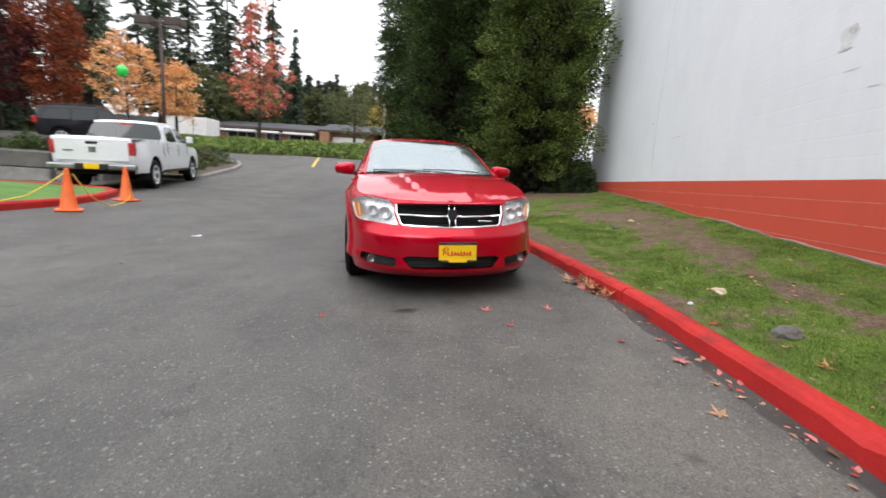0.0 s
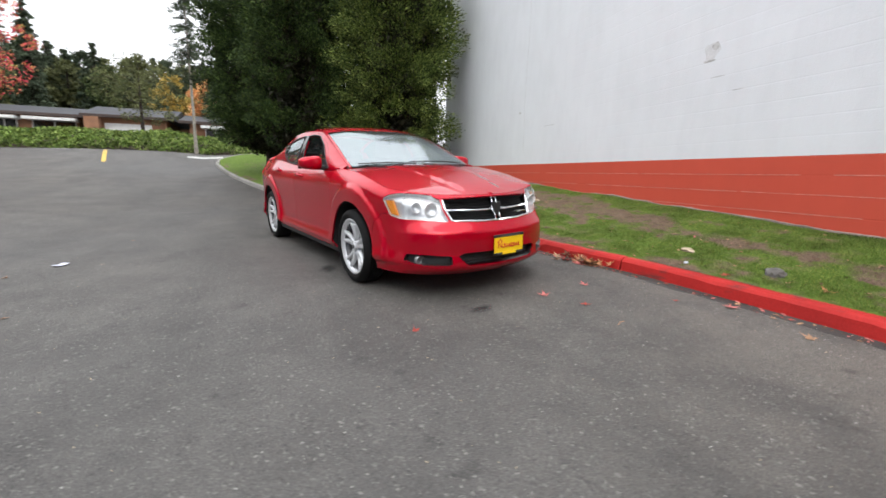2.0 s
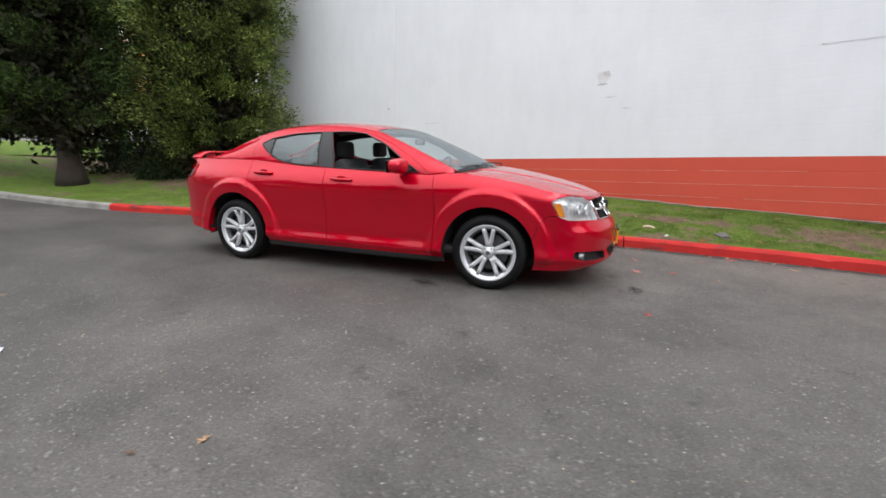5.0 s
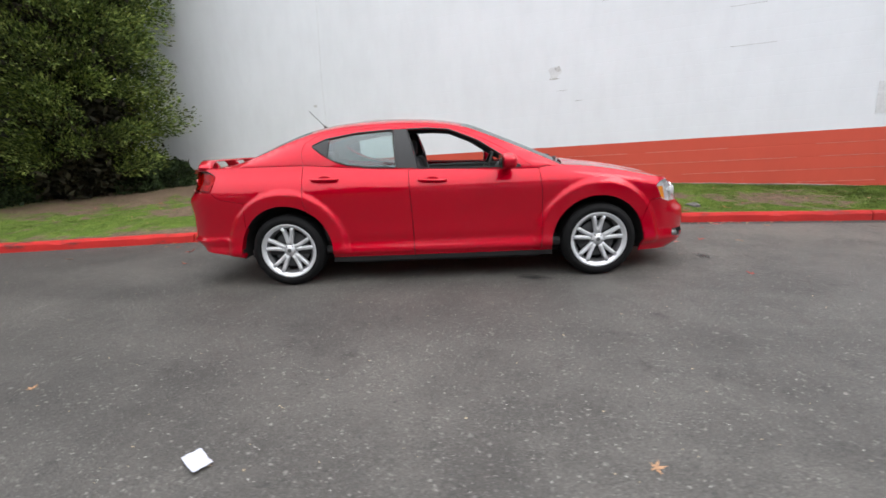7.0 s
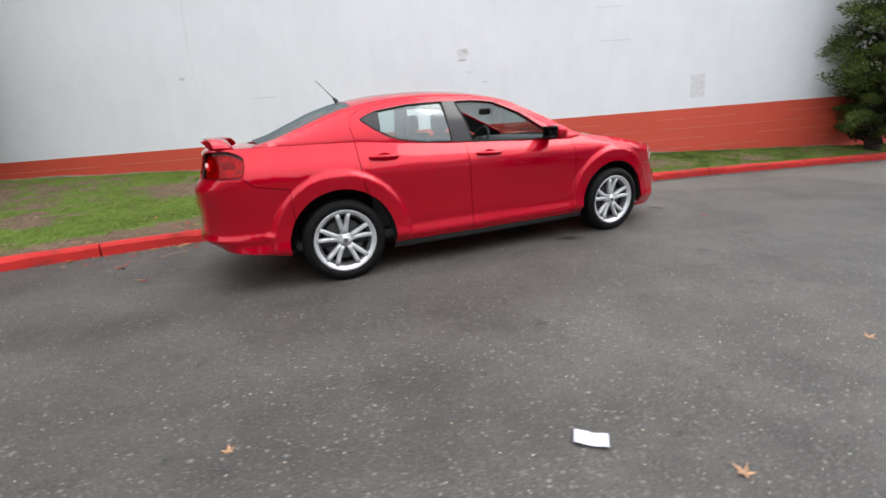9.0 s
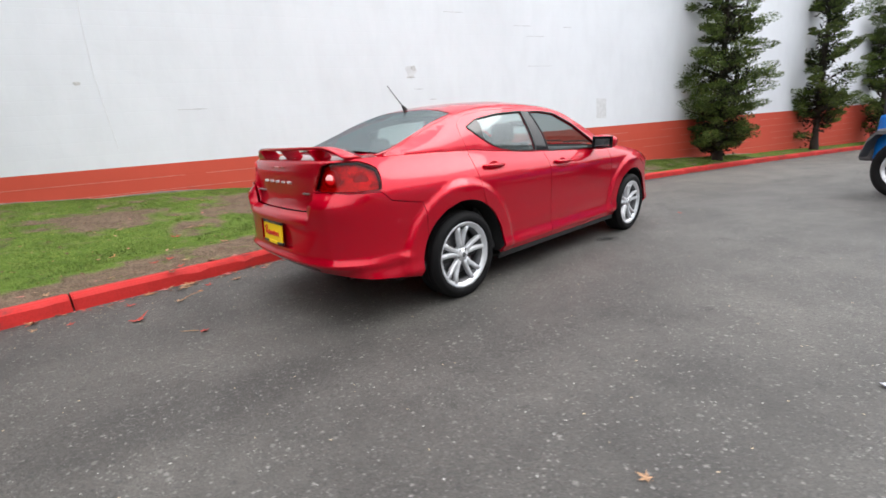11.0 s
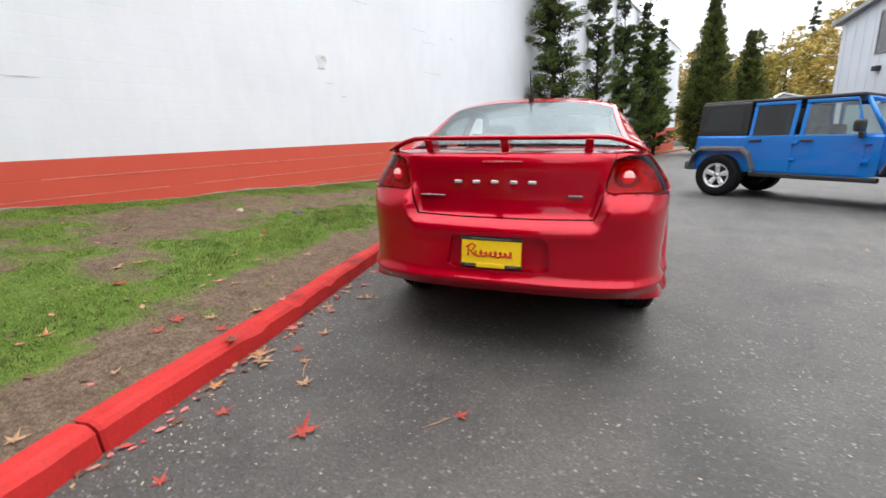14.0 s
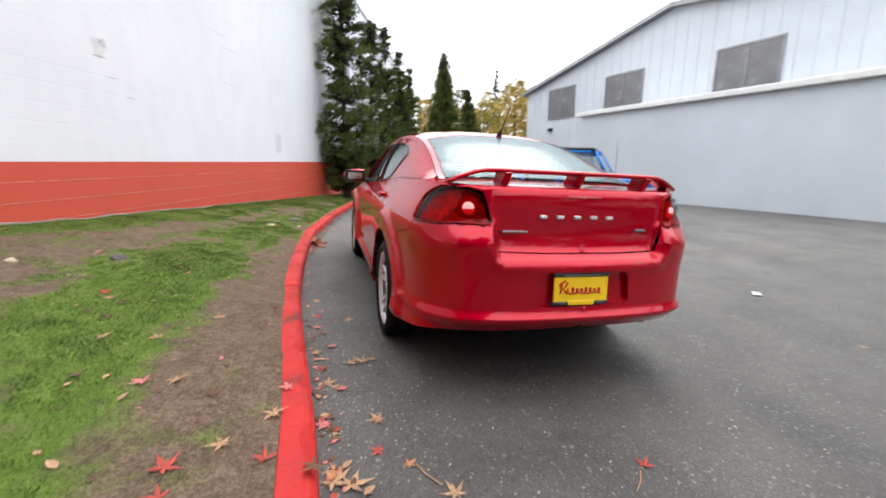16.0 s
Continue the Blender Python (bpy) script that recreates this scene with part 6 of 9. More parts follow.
    spoiler = part("spoiler", bm, RED, car, "red boot spoiler on three short posts", True)
    for y in (-0.405, 0.0, 0.405):
        bm = box_bm((-2.285, y - 0.020, 1.055), (-2.165, y + 0.020, 1.127), 0.006, 2)
        for v in bm.verts:
            v.co.x += 0.055 * (1.127 - v.co.z) / 0.072
        part("post", bm, RED, spoiler)
    # --- tail details ---
    part("high_brake_lamp", box_bm((-2.318, -0.10, 1.012), (-2.290, 0.10, 1.024), 0.003), RED_LAMP, car, "slim high brake lamp")
    for y in (0.225, 0.130, 0.035, -0.060, -0.152):
        part("boot_letter", box_bm((-2.329, y - 0.0185, 0.911), (-2.295, y + 0.0185, 0.927), 0.003), ALLOY, car, "small chrome letter bar")
    part("model_badge", box_bm((-2.318, 0.30, 0.840), (-2.26, 0.435, 0.849), 0.002), STEEL, car, "chrome model name bar")
    part("trim_badge", box_bm((-2.318, -0.39, 0.849), (-2.26, -0.325, 0.861), 0.002), STEEL, car, "chrome trim name bar")
    def plate(u, z, tilt, name, sgn):
        """A yellow dealer plate in a dark frame with red script strokes drawn as plain bars."""
        pl = part(name, box_bm((-0.006, -0.152, -0.076), (0.006, 0.152, 0.076), 0.003), YELLOW, car, "yellow plate with red script strokes")
        pl.location, pl.rotation_euler = (u, 0.03, z), (0, tilt, 0)
        part("frame", box_bm((-0.009, -0.158, 0.060), (0.009, 0.158, 0.080), 0.003), TRIM, pl)
        part("frame", box_bm((-0.009, -0.158, -0.080), (0.009, 0.158, -0.062), 0.003), TRIM, pl)
        part("tab", box_bm((-0.0095, -0.075, -0.0805), (0.0095, 0.075, -0.058), 0.002), YELLOW, pl)
        x = 0.0075 * sgn
        # a tall looped stroke, then a low looping line
        tall = [(-0.118, -0.022), (-0.112, 0.035), (-0.128, 0.020), (-0.095, 0.042), (-0.078, 0.030), (-0.092, 0.012), (-0.108, 0.008), (-0.080, -0.022)]
        low = [(-0.075 + 0.185 * k / 60 - 0.010 * math.sin(k * 0.78), -0.008 + (0.013 + 0.004 * math.sin(k * 0.23)) * math.cos(k * 0.78)) for k in range(61)]
        for line in (tall, low):
            part("script_stroke", tube_bm([(x, sgn * a, b) for a, b in line], 0.0042, 5), INK_RED, pl)
        for a, b, c in ((-0.10, 0.10, 0.069), (-0.13, -0.085, -0.070), (0.085, 0.13, -0.070)):
            part("text_bar", box_bm((min(x, x * 1.5), min(sgn * a, sgn * b), c - 0.004), (max(x, x * 1.5), max(sgn * a, sgn * b), c + 0.004), 0.0), GREY_TRIM, pl)
    plate(2.412, 0.410, 0.0, "front_plate", 1)
    plate(-2.405, 0.575, 0.06, "rear_plate", -1)
    for sgn in (1, -1):
        bm = lathe_bm([(0.028, -2.185), (0.030, -2.175), (0.028, -2.05), (0.024, -2.05), (0.024, -2.175), (0.028, -2.185)], 16)
        bmesh.ops.rotate(bm, verts=bm.verts, cent=(0, 0, 0), matrix=Matrix.Rotation(-math.pi / 2, 3, "Z"))
        bmesh.ops.translate(bm, verts=bm.verts, vec=(0, sgn * 0.56, 0.312))
        part("exhaust_tip", bm, TRIM, car, "round black exhaust tip", True)
    # --- underside, wheel wells and cabin ---
    part("underbody", box_bm((-1.84, -0.64, 0.18), (2.00, 0.64, 0.30), 0.04), VOID, car, "dark underbody")
    # added slab that blocks low light, so the ground under the car darkens
    part("shadow_slab", box_bm((-0.90, -0.79, 0.165), (0.90, 0.79, 0.235), 0.03), VOID, car, "dark slab added under the floor to deepen the shadow")
    part("floor_pan", box_bm((-1.75, -0.80, 0.27), (1.30, 0.80, 0.34), 0.02), CABIN, car)
    part("engine_bay", box_bm((1.05, -0.55, 0.28), (2.08, 0.55, 0.74), 0.05), VOID, car)
    part("boot_box", box_bm((-2.14, -0.55, 0.30), (-1.35, 0.55, 0.98), 0.05), VOID, car)
    for cu, cz, r in ARCHES:
        for sgn in (1, -1):
            bm = bmesh.new()
            a = np.linspace(-0.14, math.pi + 0.14, 26)
            edge_y = lambda u, z: abs(float(on_body((u, max(z, 0.30)), s_of_u, -0.022)[1]))
            p = [bm.verts.new((cu + (r + 0.004) * math.cos(k), sgn * edge_y(cu + r * math.cos(k), cz + r * math.sin(k)), cz + (r + 0.004) * math.sin(k))) for k in a]
            q = [bm.verts.new((cu + (r + 0.004) * math.cos(k), sgn * 0.58, cz + (r + 0.004) * math.sin(k))) for k in a]
            for i in range(len(a) - 1):
                bm.faces.new((p[i], p[i + 1], q[i + 1], q[i]))
            bm.faces.new(q if sgn > 0 else q[::-1])
            part("wheel_well", bm, VOID, car)
            wheel_parts(car, cu + (0.01 if cu > 0 else 0), sgn * 0.775, 0.322, 0.325, 0.215, 0.243, "split", sgn, ALLOY)
    # cabin
    part("dashboard", box_bm((0.62, -0.68, 0.62), (1.12, 0.68, 0.985), 0.08, 3), DASH, car, "dark dashboard", True)
    part("parcel_shelf", box_bm((-1.95, -0.60, 0.98), (-1.28, 0.60, 1.03), 0.02), CABIN, car)
    for sgn in (1, -1):
        part("door_lining", box_bm((-1.10, sgn * 0.70 - 0.03, 0.34), (0.84, sgn * 0.70 + 0.03, 0.975), 0.02), CABIN, car)
    skin("headlining", lambda k: T(0.22), lambda k: T(-1.0), 0.97, HEADLINING, offs=-0.03, deep=0)
    def chair(u, y, w):
        s = part("front_seat" if u > 0 else "rear_seat", box_bm((u - 0.02, y - w, 0.38), (u + 0.50, y + w, 0.60), 0.07, 3), SEAT, car, "dark cloth seat", True)
        bm = box_bm((-0.07, -w, 0.0), (0.07, w, 0.56), 0.06, 3)
        bmesh.ops.rotate(bm, verts=bm.verts, cent=(0, 0, 0), matrix=Matrix.Rotation(-0.36, 3, "Y"))
        bmesh.ops.translate(bm, verts=bm.verts, vec=(u + 0.04, y, 0.55))
        part("backrest", bm, SEAT, s, "", True)
        for yy in ((y,) if u > -0.6 else (y - w * 0.55, y + w * 0.55)):
            bm = box_bm((u - 0.245, yy - 0.12, 1.085 if u > -0.6 else 1.03), (u - 0.155, yy + 0.12, 1.255 if u > -0.6 else 1.17), 0.04, 3)
            part("headrest", bm, SEAT, s, "", True)
    chair(-0.12, 0.36, 0.25)
    chair(-0.12, -0.36, 0.25)
    chair(-1.02, 0.0, 0.60)
    bm = bmesh.new()
    ring_ = [(0.0, 0.18 * math.cos(k), 0.18 * math.sin(k)) for k in np.linspace(0, math.tau, 24)]
    tube_bm(ring_, 0.015, 6, bm, caps=False)
    add_bm(bm, box_bm((-0.02, -0.17, -0.02), (0.02, 0.17, 0.02), 0.008))
    add_bm(bm, box_bm((-0.03, -0.06, -0.06), (0.03, 0.06, 0.05), 0.02))
    bmesh.ops.rotate(bm, verts=bm.verts, cent=(0, 0, 0), matrix=Matrix.Rotation(0.40, 3, "Y"))
    bmesh.ops.translate(bm, verts=bm.verts, vec=(0.50, 0.36, 0.93))
    part("steering_wheel", bm, TRIM, car, "black steering wheel", True)
    part("rear_view_mirror", box_bm((0.36, -0.11, 1.225), (0.39, 0.11, 1.285), 0.015, 2), TRIM, car, "rear-view mirror")
    return car


DASH = surface("grey_dashboard_plastic", (0.10, 0.105, 0.11), 0.7, vary=0.15, scale=8, fine=120, rel=0.2)
HEADLINING = surface("pale_headlining", (0.35, 0.34, 0.32), 0.9, vary=0.1, rel=0.2)
REAR_GLASS = glass("tinted_rear_glass", (0.70, 0.78, 0.77), 0.70, rough=0.14, gloss=0.20, sheen=0.20, sky_grey=0.48)
RING_RED = surface("lit_red_ring", (0.30, 0.004, 0.010), 0.12, vary=0.2, scale=30, rel=0)
RING_RED.node_tree.nodes["Principled BSDF"].inputs["Emission Color"].default_value = (1.0, 0.02, 0.03, 1)
RING_RED.node_tree.nodes["Principled BSDF"].inputs["Emission Strength"].default_value = 0.04
BULB_RED = surface("lit_red_bulb", (0.72, 0.36, 0.36), 0.3, vary=0.05, rel=0)
BULB_RED.node_tree.nodes["Principled BSDF"].inputs["Emission Color"].default_value = (1.0, 0.50, 0.48, 1)
BULB_RED.node_tree.nodes["Principled BSDF"].inputs["Emission Strength"].default_value = 0.22
red_saloon()

# ---- other vehicles ----
def shell_car(name, m, outline, n_bottom, width, arches, windows, glass_runs, paint, label, rnd=0.10, tumble=(0.95, 0.16), glass_mat=None, step=0.09, group="", cover=None):
    """A vehicle body from its side outline. outline starts at the low nose and runs over the top to the low tail;
    tumble: belt height and how far the sides lean in above it; glass_runs: outline stretches (from, to) that are screens."""
    car = thing(name, m, label, "car", group)
    O = np.array(outline, float)
    top = O
    border = np.r_[O, [(O[-1][0] + 0.02, n_bottom), (O[0][0] - 0.02, n_bottom)]]
    def half(u, z):
        ends = 0.10 * (smoothstep(0.78, 1.0, (u - O[:, 0].mean()) / (np.ptp(O[:, 0]) / 2)) + smoothstep(0.78, 1.0, -(u - O[:, 0].mean()) / (np.ptp(O[:, 0]) / 2)))
        y = width / 2 - tumble[1] * np.clip(z - tumble[0], 0, None) - 0.05 * np.clip(0.55 - z, 0, 1) - ends - 0.02 * ((z - 0.75) / 0.3) ** 2 * (z < tumble[0])
        return y
    R = resample(O, 0.05, False)
    def place(q):
        d = np.min(np.linalg.norm(q[:, None] - R[None], axis=2), axis=1)
        k = np.clip(1 - d / rnd, 0, 1)
        return np.stack([q[:, 0], -(half(q[:, 0], q[:, 1]) - rnd * 0.7 * (1 - np.sqrt(np.clip(1 - k * k, 0, 1)))), q[:, 1]], 1)
    arcs = [np.array([(cu + r * math.cos(a), cz + r * math.sin(a)) for a in np.linspace(-0.4, math.pi + 0.4, 26)]) for cu, cz, r in arches]
    wins = [rounded(w, 0.04, 3) for w in windows]
    V, F, mid = chart(border, wins, arcs, step)
    out = np.zeros(len(F), bool)
    for cu, cz, r in arches:
        out |= np.hypot(mid[:, 0] - cu, mid[:, 1] - cz) < r
        out |= (np.abs(mid[:, 0] - cu) < r * 0.95) & (mid[:, 1] < cz)
    gl = np.zeros(len(F), bool)
    for w in wins:
        k = inside(w, mid)
        gl |= k
        mirrored(panel("side_window", V, F[k], place, glass_mat or DARK_GLASS, car, deep=0, gap=0.001, shift=-0.006))
    mirrored(panel("side", V, F[~out & ~gl], place, paint, car, deep=0.03, gap=0.0))
    # skin over the top, nose and tail
    def edge(p):
        return -place(np.array([p]))[0][1]
    runs, i = [], 0
    for a, b in sorted(glass_runs):
        runs += [(i, a, False), (a, b, True)]
        i = b
    runs.append((i, len(O) - 1, False))
    for a, b, is_glass in runs:
        if b <= a:
            continue
        seg = resample(O[a:b + 1], 0.12, False)
        rows, vs, fs = [], [], []
        for p in seg:
            y = edge(p)
            rows.append([len(vs) + k for k in range(9)])
            for v in np.linspace(-1, 1, 9):
                vs.append((p[0] + (0.04 if p[0] > O[:, 0].mean() else -0.04) * (1 - v * v) * (1.0 if is_glass or p[1] < tumble[0] else 0.0), y * v, p[1] + 0.03 * (1 - v * v) * (p[1] > tumble[0] - 0.1)))
        for r, s in zip(rows, rows[1:]):
            fs += [(r[k], r[k + 1], s[k + 1], s[k]) for k in range(8)]
        ob = obj("screen" if is_glass else "body_skin", vs, fs, (glass_mat or DARK_GLASS) if is_glass else paint, car, True)
    W = width / 2
    part("underbody", box_bm((O[:, 0].min() + 0.25, -W + 0.22, n_bottom - 0.05), (O[:, 0].max() - 0.25, W - 0.22, n_bottom + 0.2), 0.03), VOID, car)
    part("cabin_block", box_bm((O[:, 0].min() + 0.35, -W + 0.3, n_bottom + 0.1), (O[:, 0].max() - 0.35, W - 0.3, tumble[0] - 0.12), 0.05), VOID, car)
    for cu, cz, r in arches:
        for sgn in (1, -1):
            bm = bmesh.new()
            a = np.linspace(-0.3, math.pi + 0.3, 18)
            p = [bm.verts.new((cu + r * 1.01 * math.cos(k), sgn * (W - 0.02), cz + r * 1.01 * math.sin(k))) for k in a]
            q = [bm.verts.new((cu + r * 1.01 * math.cos(k), sgn * (W - 0.35), cz + r * 1.01 * math.sin(k))) for k in a]
            for i in range(len(a) - 1):
                bm.faces.new((p[i], p[i + 1], q[i + 1], q[i]))
            bm.faces.new(q if sgn > 0 else q[::-1])
            part("wheel_well", bm, VOID, car)
    return car


def bar(parent, name, lo, hi, mat, label="", bevel=0.015, segs=2):
    return part(name, box_bm(lo, hi, bevel, segs), mat, parent, label)


def pickup():
    O = [(2.70, 0.48), (2.76, 0.62), (2.74, 0.95), (2.62, 1.10), (2.45, 1.17), (1.42, 1.26), (1.30, 1.30), (0.66, 1.80), (0.40, 1.87), (-0.20, 1.90), (-0.72, 1.87), (-0.86, 1.80), (-1.02, 1.36), (-1.03, 1.335), (-2.93, 1.335), (-2.96, 1.30), (-2.93, 0.74), (-2.88, 0.60)]
    m = ground_pose(-10.03, 13.92, (-0.31, 0.95))
    wins = [[(1.10, 1.33), (0.62, 1.74), (0.30, 1.78), (0.30, 1.33)], [(0.22, 1.33), (0.22, 1.785), (-0.45, 1.775), (-0.62, 1.70), (-0.70, 1.34)]]
    car = shell_car("pickup_truck", m, O, 0.46, 2.0, ((1.785, 0.42, 0.50), (-1.785, 0.42, 0.50)), wins, [(6, 7), (11, 12)], WHITE_CAR, "white crew-cab pickup truck with an orange cone behind", 0.08, (1.30, 0.32))
    bar(car, "rear_bumper", (-3.10, -0.96, 0.54), (-2.94, 0.96, 0.69), STEEL, "dull chrome step bumper", 0.04)
    bar(car, "number_plate", (-3.125, -0.16, 0.56), (-3.09, 0.16, 0.69), YELLOW, "yellow plate with plain strokes", 0.004)
    bar(car, "tailgate", (-2.985, -0.78, 0.76), (-2.945, 0.78, 1.30), WHITE_CAR, "", 0.012)
    bar(car, "tailgate_handle", (-3.0, -0.13, 1.17), (-2.975, 0.13, 1.235), TRIM, "", 0.01)
    bar(car, "tailgate_badge", (-2.997, -0.075, 0.97), (-2.98, 0.075, 1.11), STEEL, "plain grey tailgate badge", 0.008)
    bar(car, "name_bar", (-2.993, 0.40, 0.98), (-2.98, 0.62, 1.02), STEEL, "", 0.003)
    bar(car, "bumper_pad", (-3.108, -0.36, 0.545), (-3.09, 0.36, 0.685), TRIM, "black bumper step pad", 0.006)
    for s in (1, -1):
        bar(car, "tail_lamp", (-2.968, s * 0.835 - 0.062, 0.92), (-2.80, s * 0.835 + 0.062, 1.25), RED_LAMP, "upright red tail lamp", 0.02)
        bar(car, "door_mirror", (1.02, s * 1.12 - 0.10, 1.34), (1.12, s * 1.12 + 0.10, 1.56), WHITE_CAR, "", 0.04, 3)
        bar(car, "mirror_arm", (1.04, s * 1.0 - 0.06, 1.36), (1.10, s * 1.0 + 0.06, 1.42), TRIM, "", 0.01)
        for u in (0.42, -0.55):
            bar(car, "door_handle", (u - 0.10, s * 1.005 - 0.02, 1.14), (u + 0.10, s * 1.005 + 0.02, 1.18), WHITE_CAR, "", 0.01)
        for u0, u1 in ((1.20, 1.205), (0.26, 0.265), (-0.74, -0.745), (-1.04, -1.05)):
            bar(car, "shut_line", (u1, s * 0.992 - 0.006, 0.60), (u0, s * 0.992 + 0.006, 1.30), TRIM, "", 0.0, 1)
        bar(car, "sill_step", (-1.2, s * 0.95 - 0.05, 0.44), (1.25, s * 0.95 + 0.05, 0.52), TRIM, "", 0.02)
        for u in (1.785, -1.785):
            wheel_parts(car, u, s * 0.86, 0.40, 0.40, 0.27, 0.265, "plain", s, ALLOY)
    bar(car, "bed_cover", (-2.90, -0.90, 1.30), (-1.06, 0.90, 1.325), TRIM, "", 0.01)
    bar(car, "high_brake_lamp", (-0.93, -0.16, 1.76), (-0.86, 0.16, 1.81), RED_LAMP, "", 0.01)
    return car


def boxy_suv(name, m, paint, label, scale=1.0):
    O = [(2.20, 0.45), (2.28, 0.60), (2.26, 0.92), (2.15, 1.02), (1.20, 1.12), (1.08, 1.15), (0.62, 1.66), (0.40, 1.76), (-0.6, 1.80), (-1.85, 1.76), (-2.05, 1.70), (-2.22, 1.12), (-2.27, 0.62), (-2.2, 0.45)]
    wins = [[(0.92, 1.16), (0.56, 1.58), (0.20, 1.62), (0.20, 1.14)], [(0.10, 1.14), (0.10, 1.63), (-0.78, 1.64), (-0.84, 1.14)], [(-0.95, 1.15), (-0.92, 1.63), (-1.78, 1.60), (-1.95, 1.17)]]
    car = shell_car(name, m, O, 0.40, 1.88, ((1.40, 0.38, 0.43), (-1.35, 0.38, 0.43)), wins, [(5, 6), (10, 11)], paint, label, 0.10, (1.10, 0.30))
    for s in (1, -1):
        bar(car, "tail_lamp", (-2.30, s * 0.80 - 0.09, 0.95), (-2.12, s * 0.80 + 0.09, 1.25), RED_LAMP, "", 0.03)
        bar(car, "headlamp", (2.14, s * 0.70 - 0.17, 0.78), (2.285, s * 0.70 + 0.17, 0.96), CHROME, "", 0.04)
        bar(car, "door_mirror", (0.78, s * 1.02 - 0.09, 1.12), (0.88, s * 1.02 + 0.09, 1.28), paint, "", 0.03)
        bar(car, "roof_rail", (-1.6, s * 0.66 - 0.02, 1.80), (0.4, s * 0.66 + 0.02, 1.845), TRIM, "", 0.01)
        for u in (1.40, -1.35):
            wheel_parts(car, u, s * 0.82, 0.36, 0.36, 0.23, 0.235, "plain", s, ALLOY)
    bar(car, "grille", (2.22, -0.48, 0.62), (2.30, 0.48, 0.92), TRIM, "", 0.03)
    return car


def off_roader():
    """A long boxy off-road vehicle: separate grey wings, flat screen, removable hard top, outside hinges."""
    car = thing("off_road_vehicle", ground_pose(-3.8, 0.4, (-0.866, 0.5)), "bright blue four-door off-road vehicle with grey wheel arches", "car")
    W = 0.79
    # tub, bonnet and nose
    def loft(name, rows, mat, lab=""):
        """Rows of (fore-aft, half width, low, high) joined to a box-like hull."""
        bm = bmesh.new()
        rings = []
        for u, w, z0, z1 in rows:
            c = min(0.05, w * 0.2)
            rings.append([bm.verts.new((u, y, z)) for y, z in ((-w, z0), (-w, z1 - c), (-w + c * 0.4, z1 - c * 0.3), (-w + c * 1.6, z1), (0, z1 + 0.012), (w - c * 1.6, z1), (w - c * 0.4, z1 - c * 0.3), (w, z1 - c), (w, z0))])
        for p, q in zip(rings, rings[1:]):
            for k in range(8):
                bm.faces.new((p[k], p[k + 1], q[k + 1], q[k]))
            bm.faces.new((p[8], p[0], q[0], q[8]))
        bm.faces.new(rings[0]), bm.faces.new(rings[-1][::-1])
        bmesh.ops.recalc_face_normals(bm, faces=bm.faces)
        return part(name, bm, mat, car, lab, False)
    loft("bonnet", [(1.88, 0.58, 0.62, 1.10), (1.80, 0.60, 0.60, 1.125), (1.2, 0.66, 0.60, 1.16), (0.78, 0.715, 0.60, 1.18)], BLUE, "blue bonnet")
    loft("tub", [(0.80, W - 0.02, 0.52, 1.16), (0.70, W, 0.50, 1.17), (-1.95, W, 0.50, 1.17), (-2.02, W - 0.03, 0.52, 1.16)], BLUE)
    # grille panel with seven slots
    bar(car, "grille_panel", (1.86, -0.60, 0.56), (1.95, 0.60, 1.115), BLUE, "blue slotted grille panel", 0.035, 3)
    for k in range(7):
        y = (k - 3) * 0.093
        bar(car, "grille_slot", (1.93, y - 0.024, 0.66), (1.956, y + 0.024, 1.03), VOID, "", 0.02, 3)
    for s in (1, -1):
        for name, y, z, r, mat in (("headlamp", 0.445, 0.90, 0.098, CHROME), ("marker_lamp", 0.47, 0.725, 0.045, LENS_AMBER)):
            bm = lathe_bm([(0.001, 0.03), (r * 0.6, 0.026), (r * 0.92, 0.012), (r, 0.016), (r * 1.08, 0.008), (r * 1.10, -0.02)], 28)
            bmesh.ops.rotate(bm, verts=bm.verts, cent=(0, 0, 0), matrix=Matrix.Rotation(-math.pi / 2, 3, "Z"))
            bmesh.ops.translate(bm, verts=bm.verts, vec=(1.95, s * y, z))
            part(name, bm, mat, car, "round clear headlamp" if r > 0.06 else "small round marker lamp", True)
        # wing: a trapezoid arch of grey plastic
        for u0 in (1.475, -1.475):
            bm = bmesh.new()
            prof = [(-0.60, 0.62), (-0.52, 0.86), (-0.40, 0.965), (0.34, 0.985), (0.50, 0.93), (0.60, 0.74)] if u0 > 0 else [(-0.58, 0.60), (-0.50, 0.84), (-0.38, 0.955), (0.38, 0.955), (0.52, 0.84), (0.62, 0.56)]
            rows = []
            for du, z in prof:
                rows.append([bm.verts.new((u0 + du, s * y, z + dz)) for y, dz in ((0.60 if u0 > 0 else 0.76, 0.01), (0.90, 0.0), (0.935, -0.025), (0.935, -0.075), (0.90, -0.06), (0.60 if u0 > 0 else 0.76, -0.05))])
            for p, q in zip(rows, rows[1:]):
                for k in range(6):
                    bm.faces.new((p[k], p[(k + 1) % 6], q[(k + 1) % 6], q[k]))
            bm.faces.new(rows[0]), bm.faces.new(rows[-1][::-1])
            bmesh.ops.recalc_face_normals(bm, faces=bm.faces)
            part("wheel_arch", bm, GREY_TRIM, car, "grey plastic wheel arch")
            bar(car, "wheel_well", (u0 - 0.46, s * 0.62 - 0.14, 0.42), (u0 + 0.46, s * 0.62 + 0.14, 0.92), VOID, "", 0.04)
            wheel_parts(car, u0, s * 0.80, 0.405, 0.405, 0.26, 0.235, "plain", s, ALLOY)
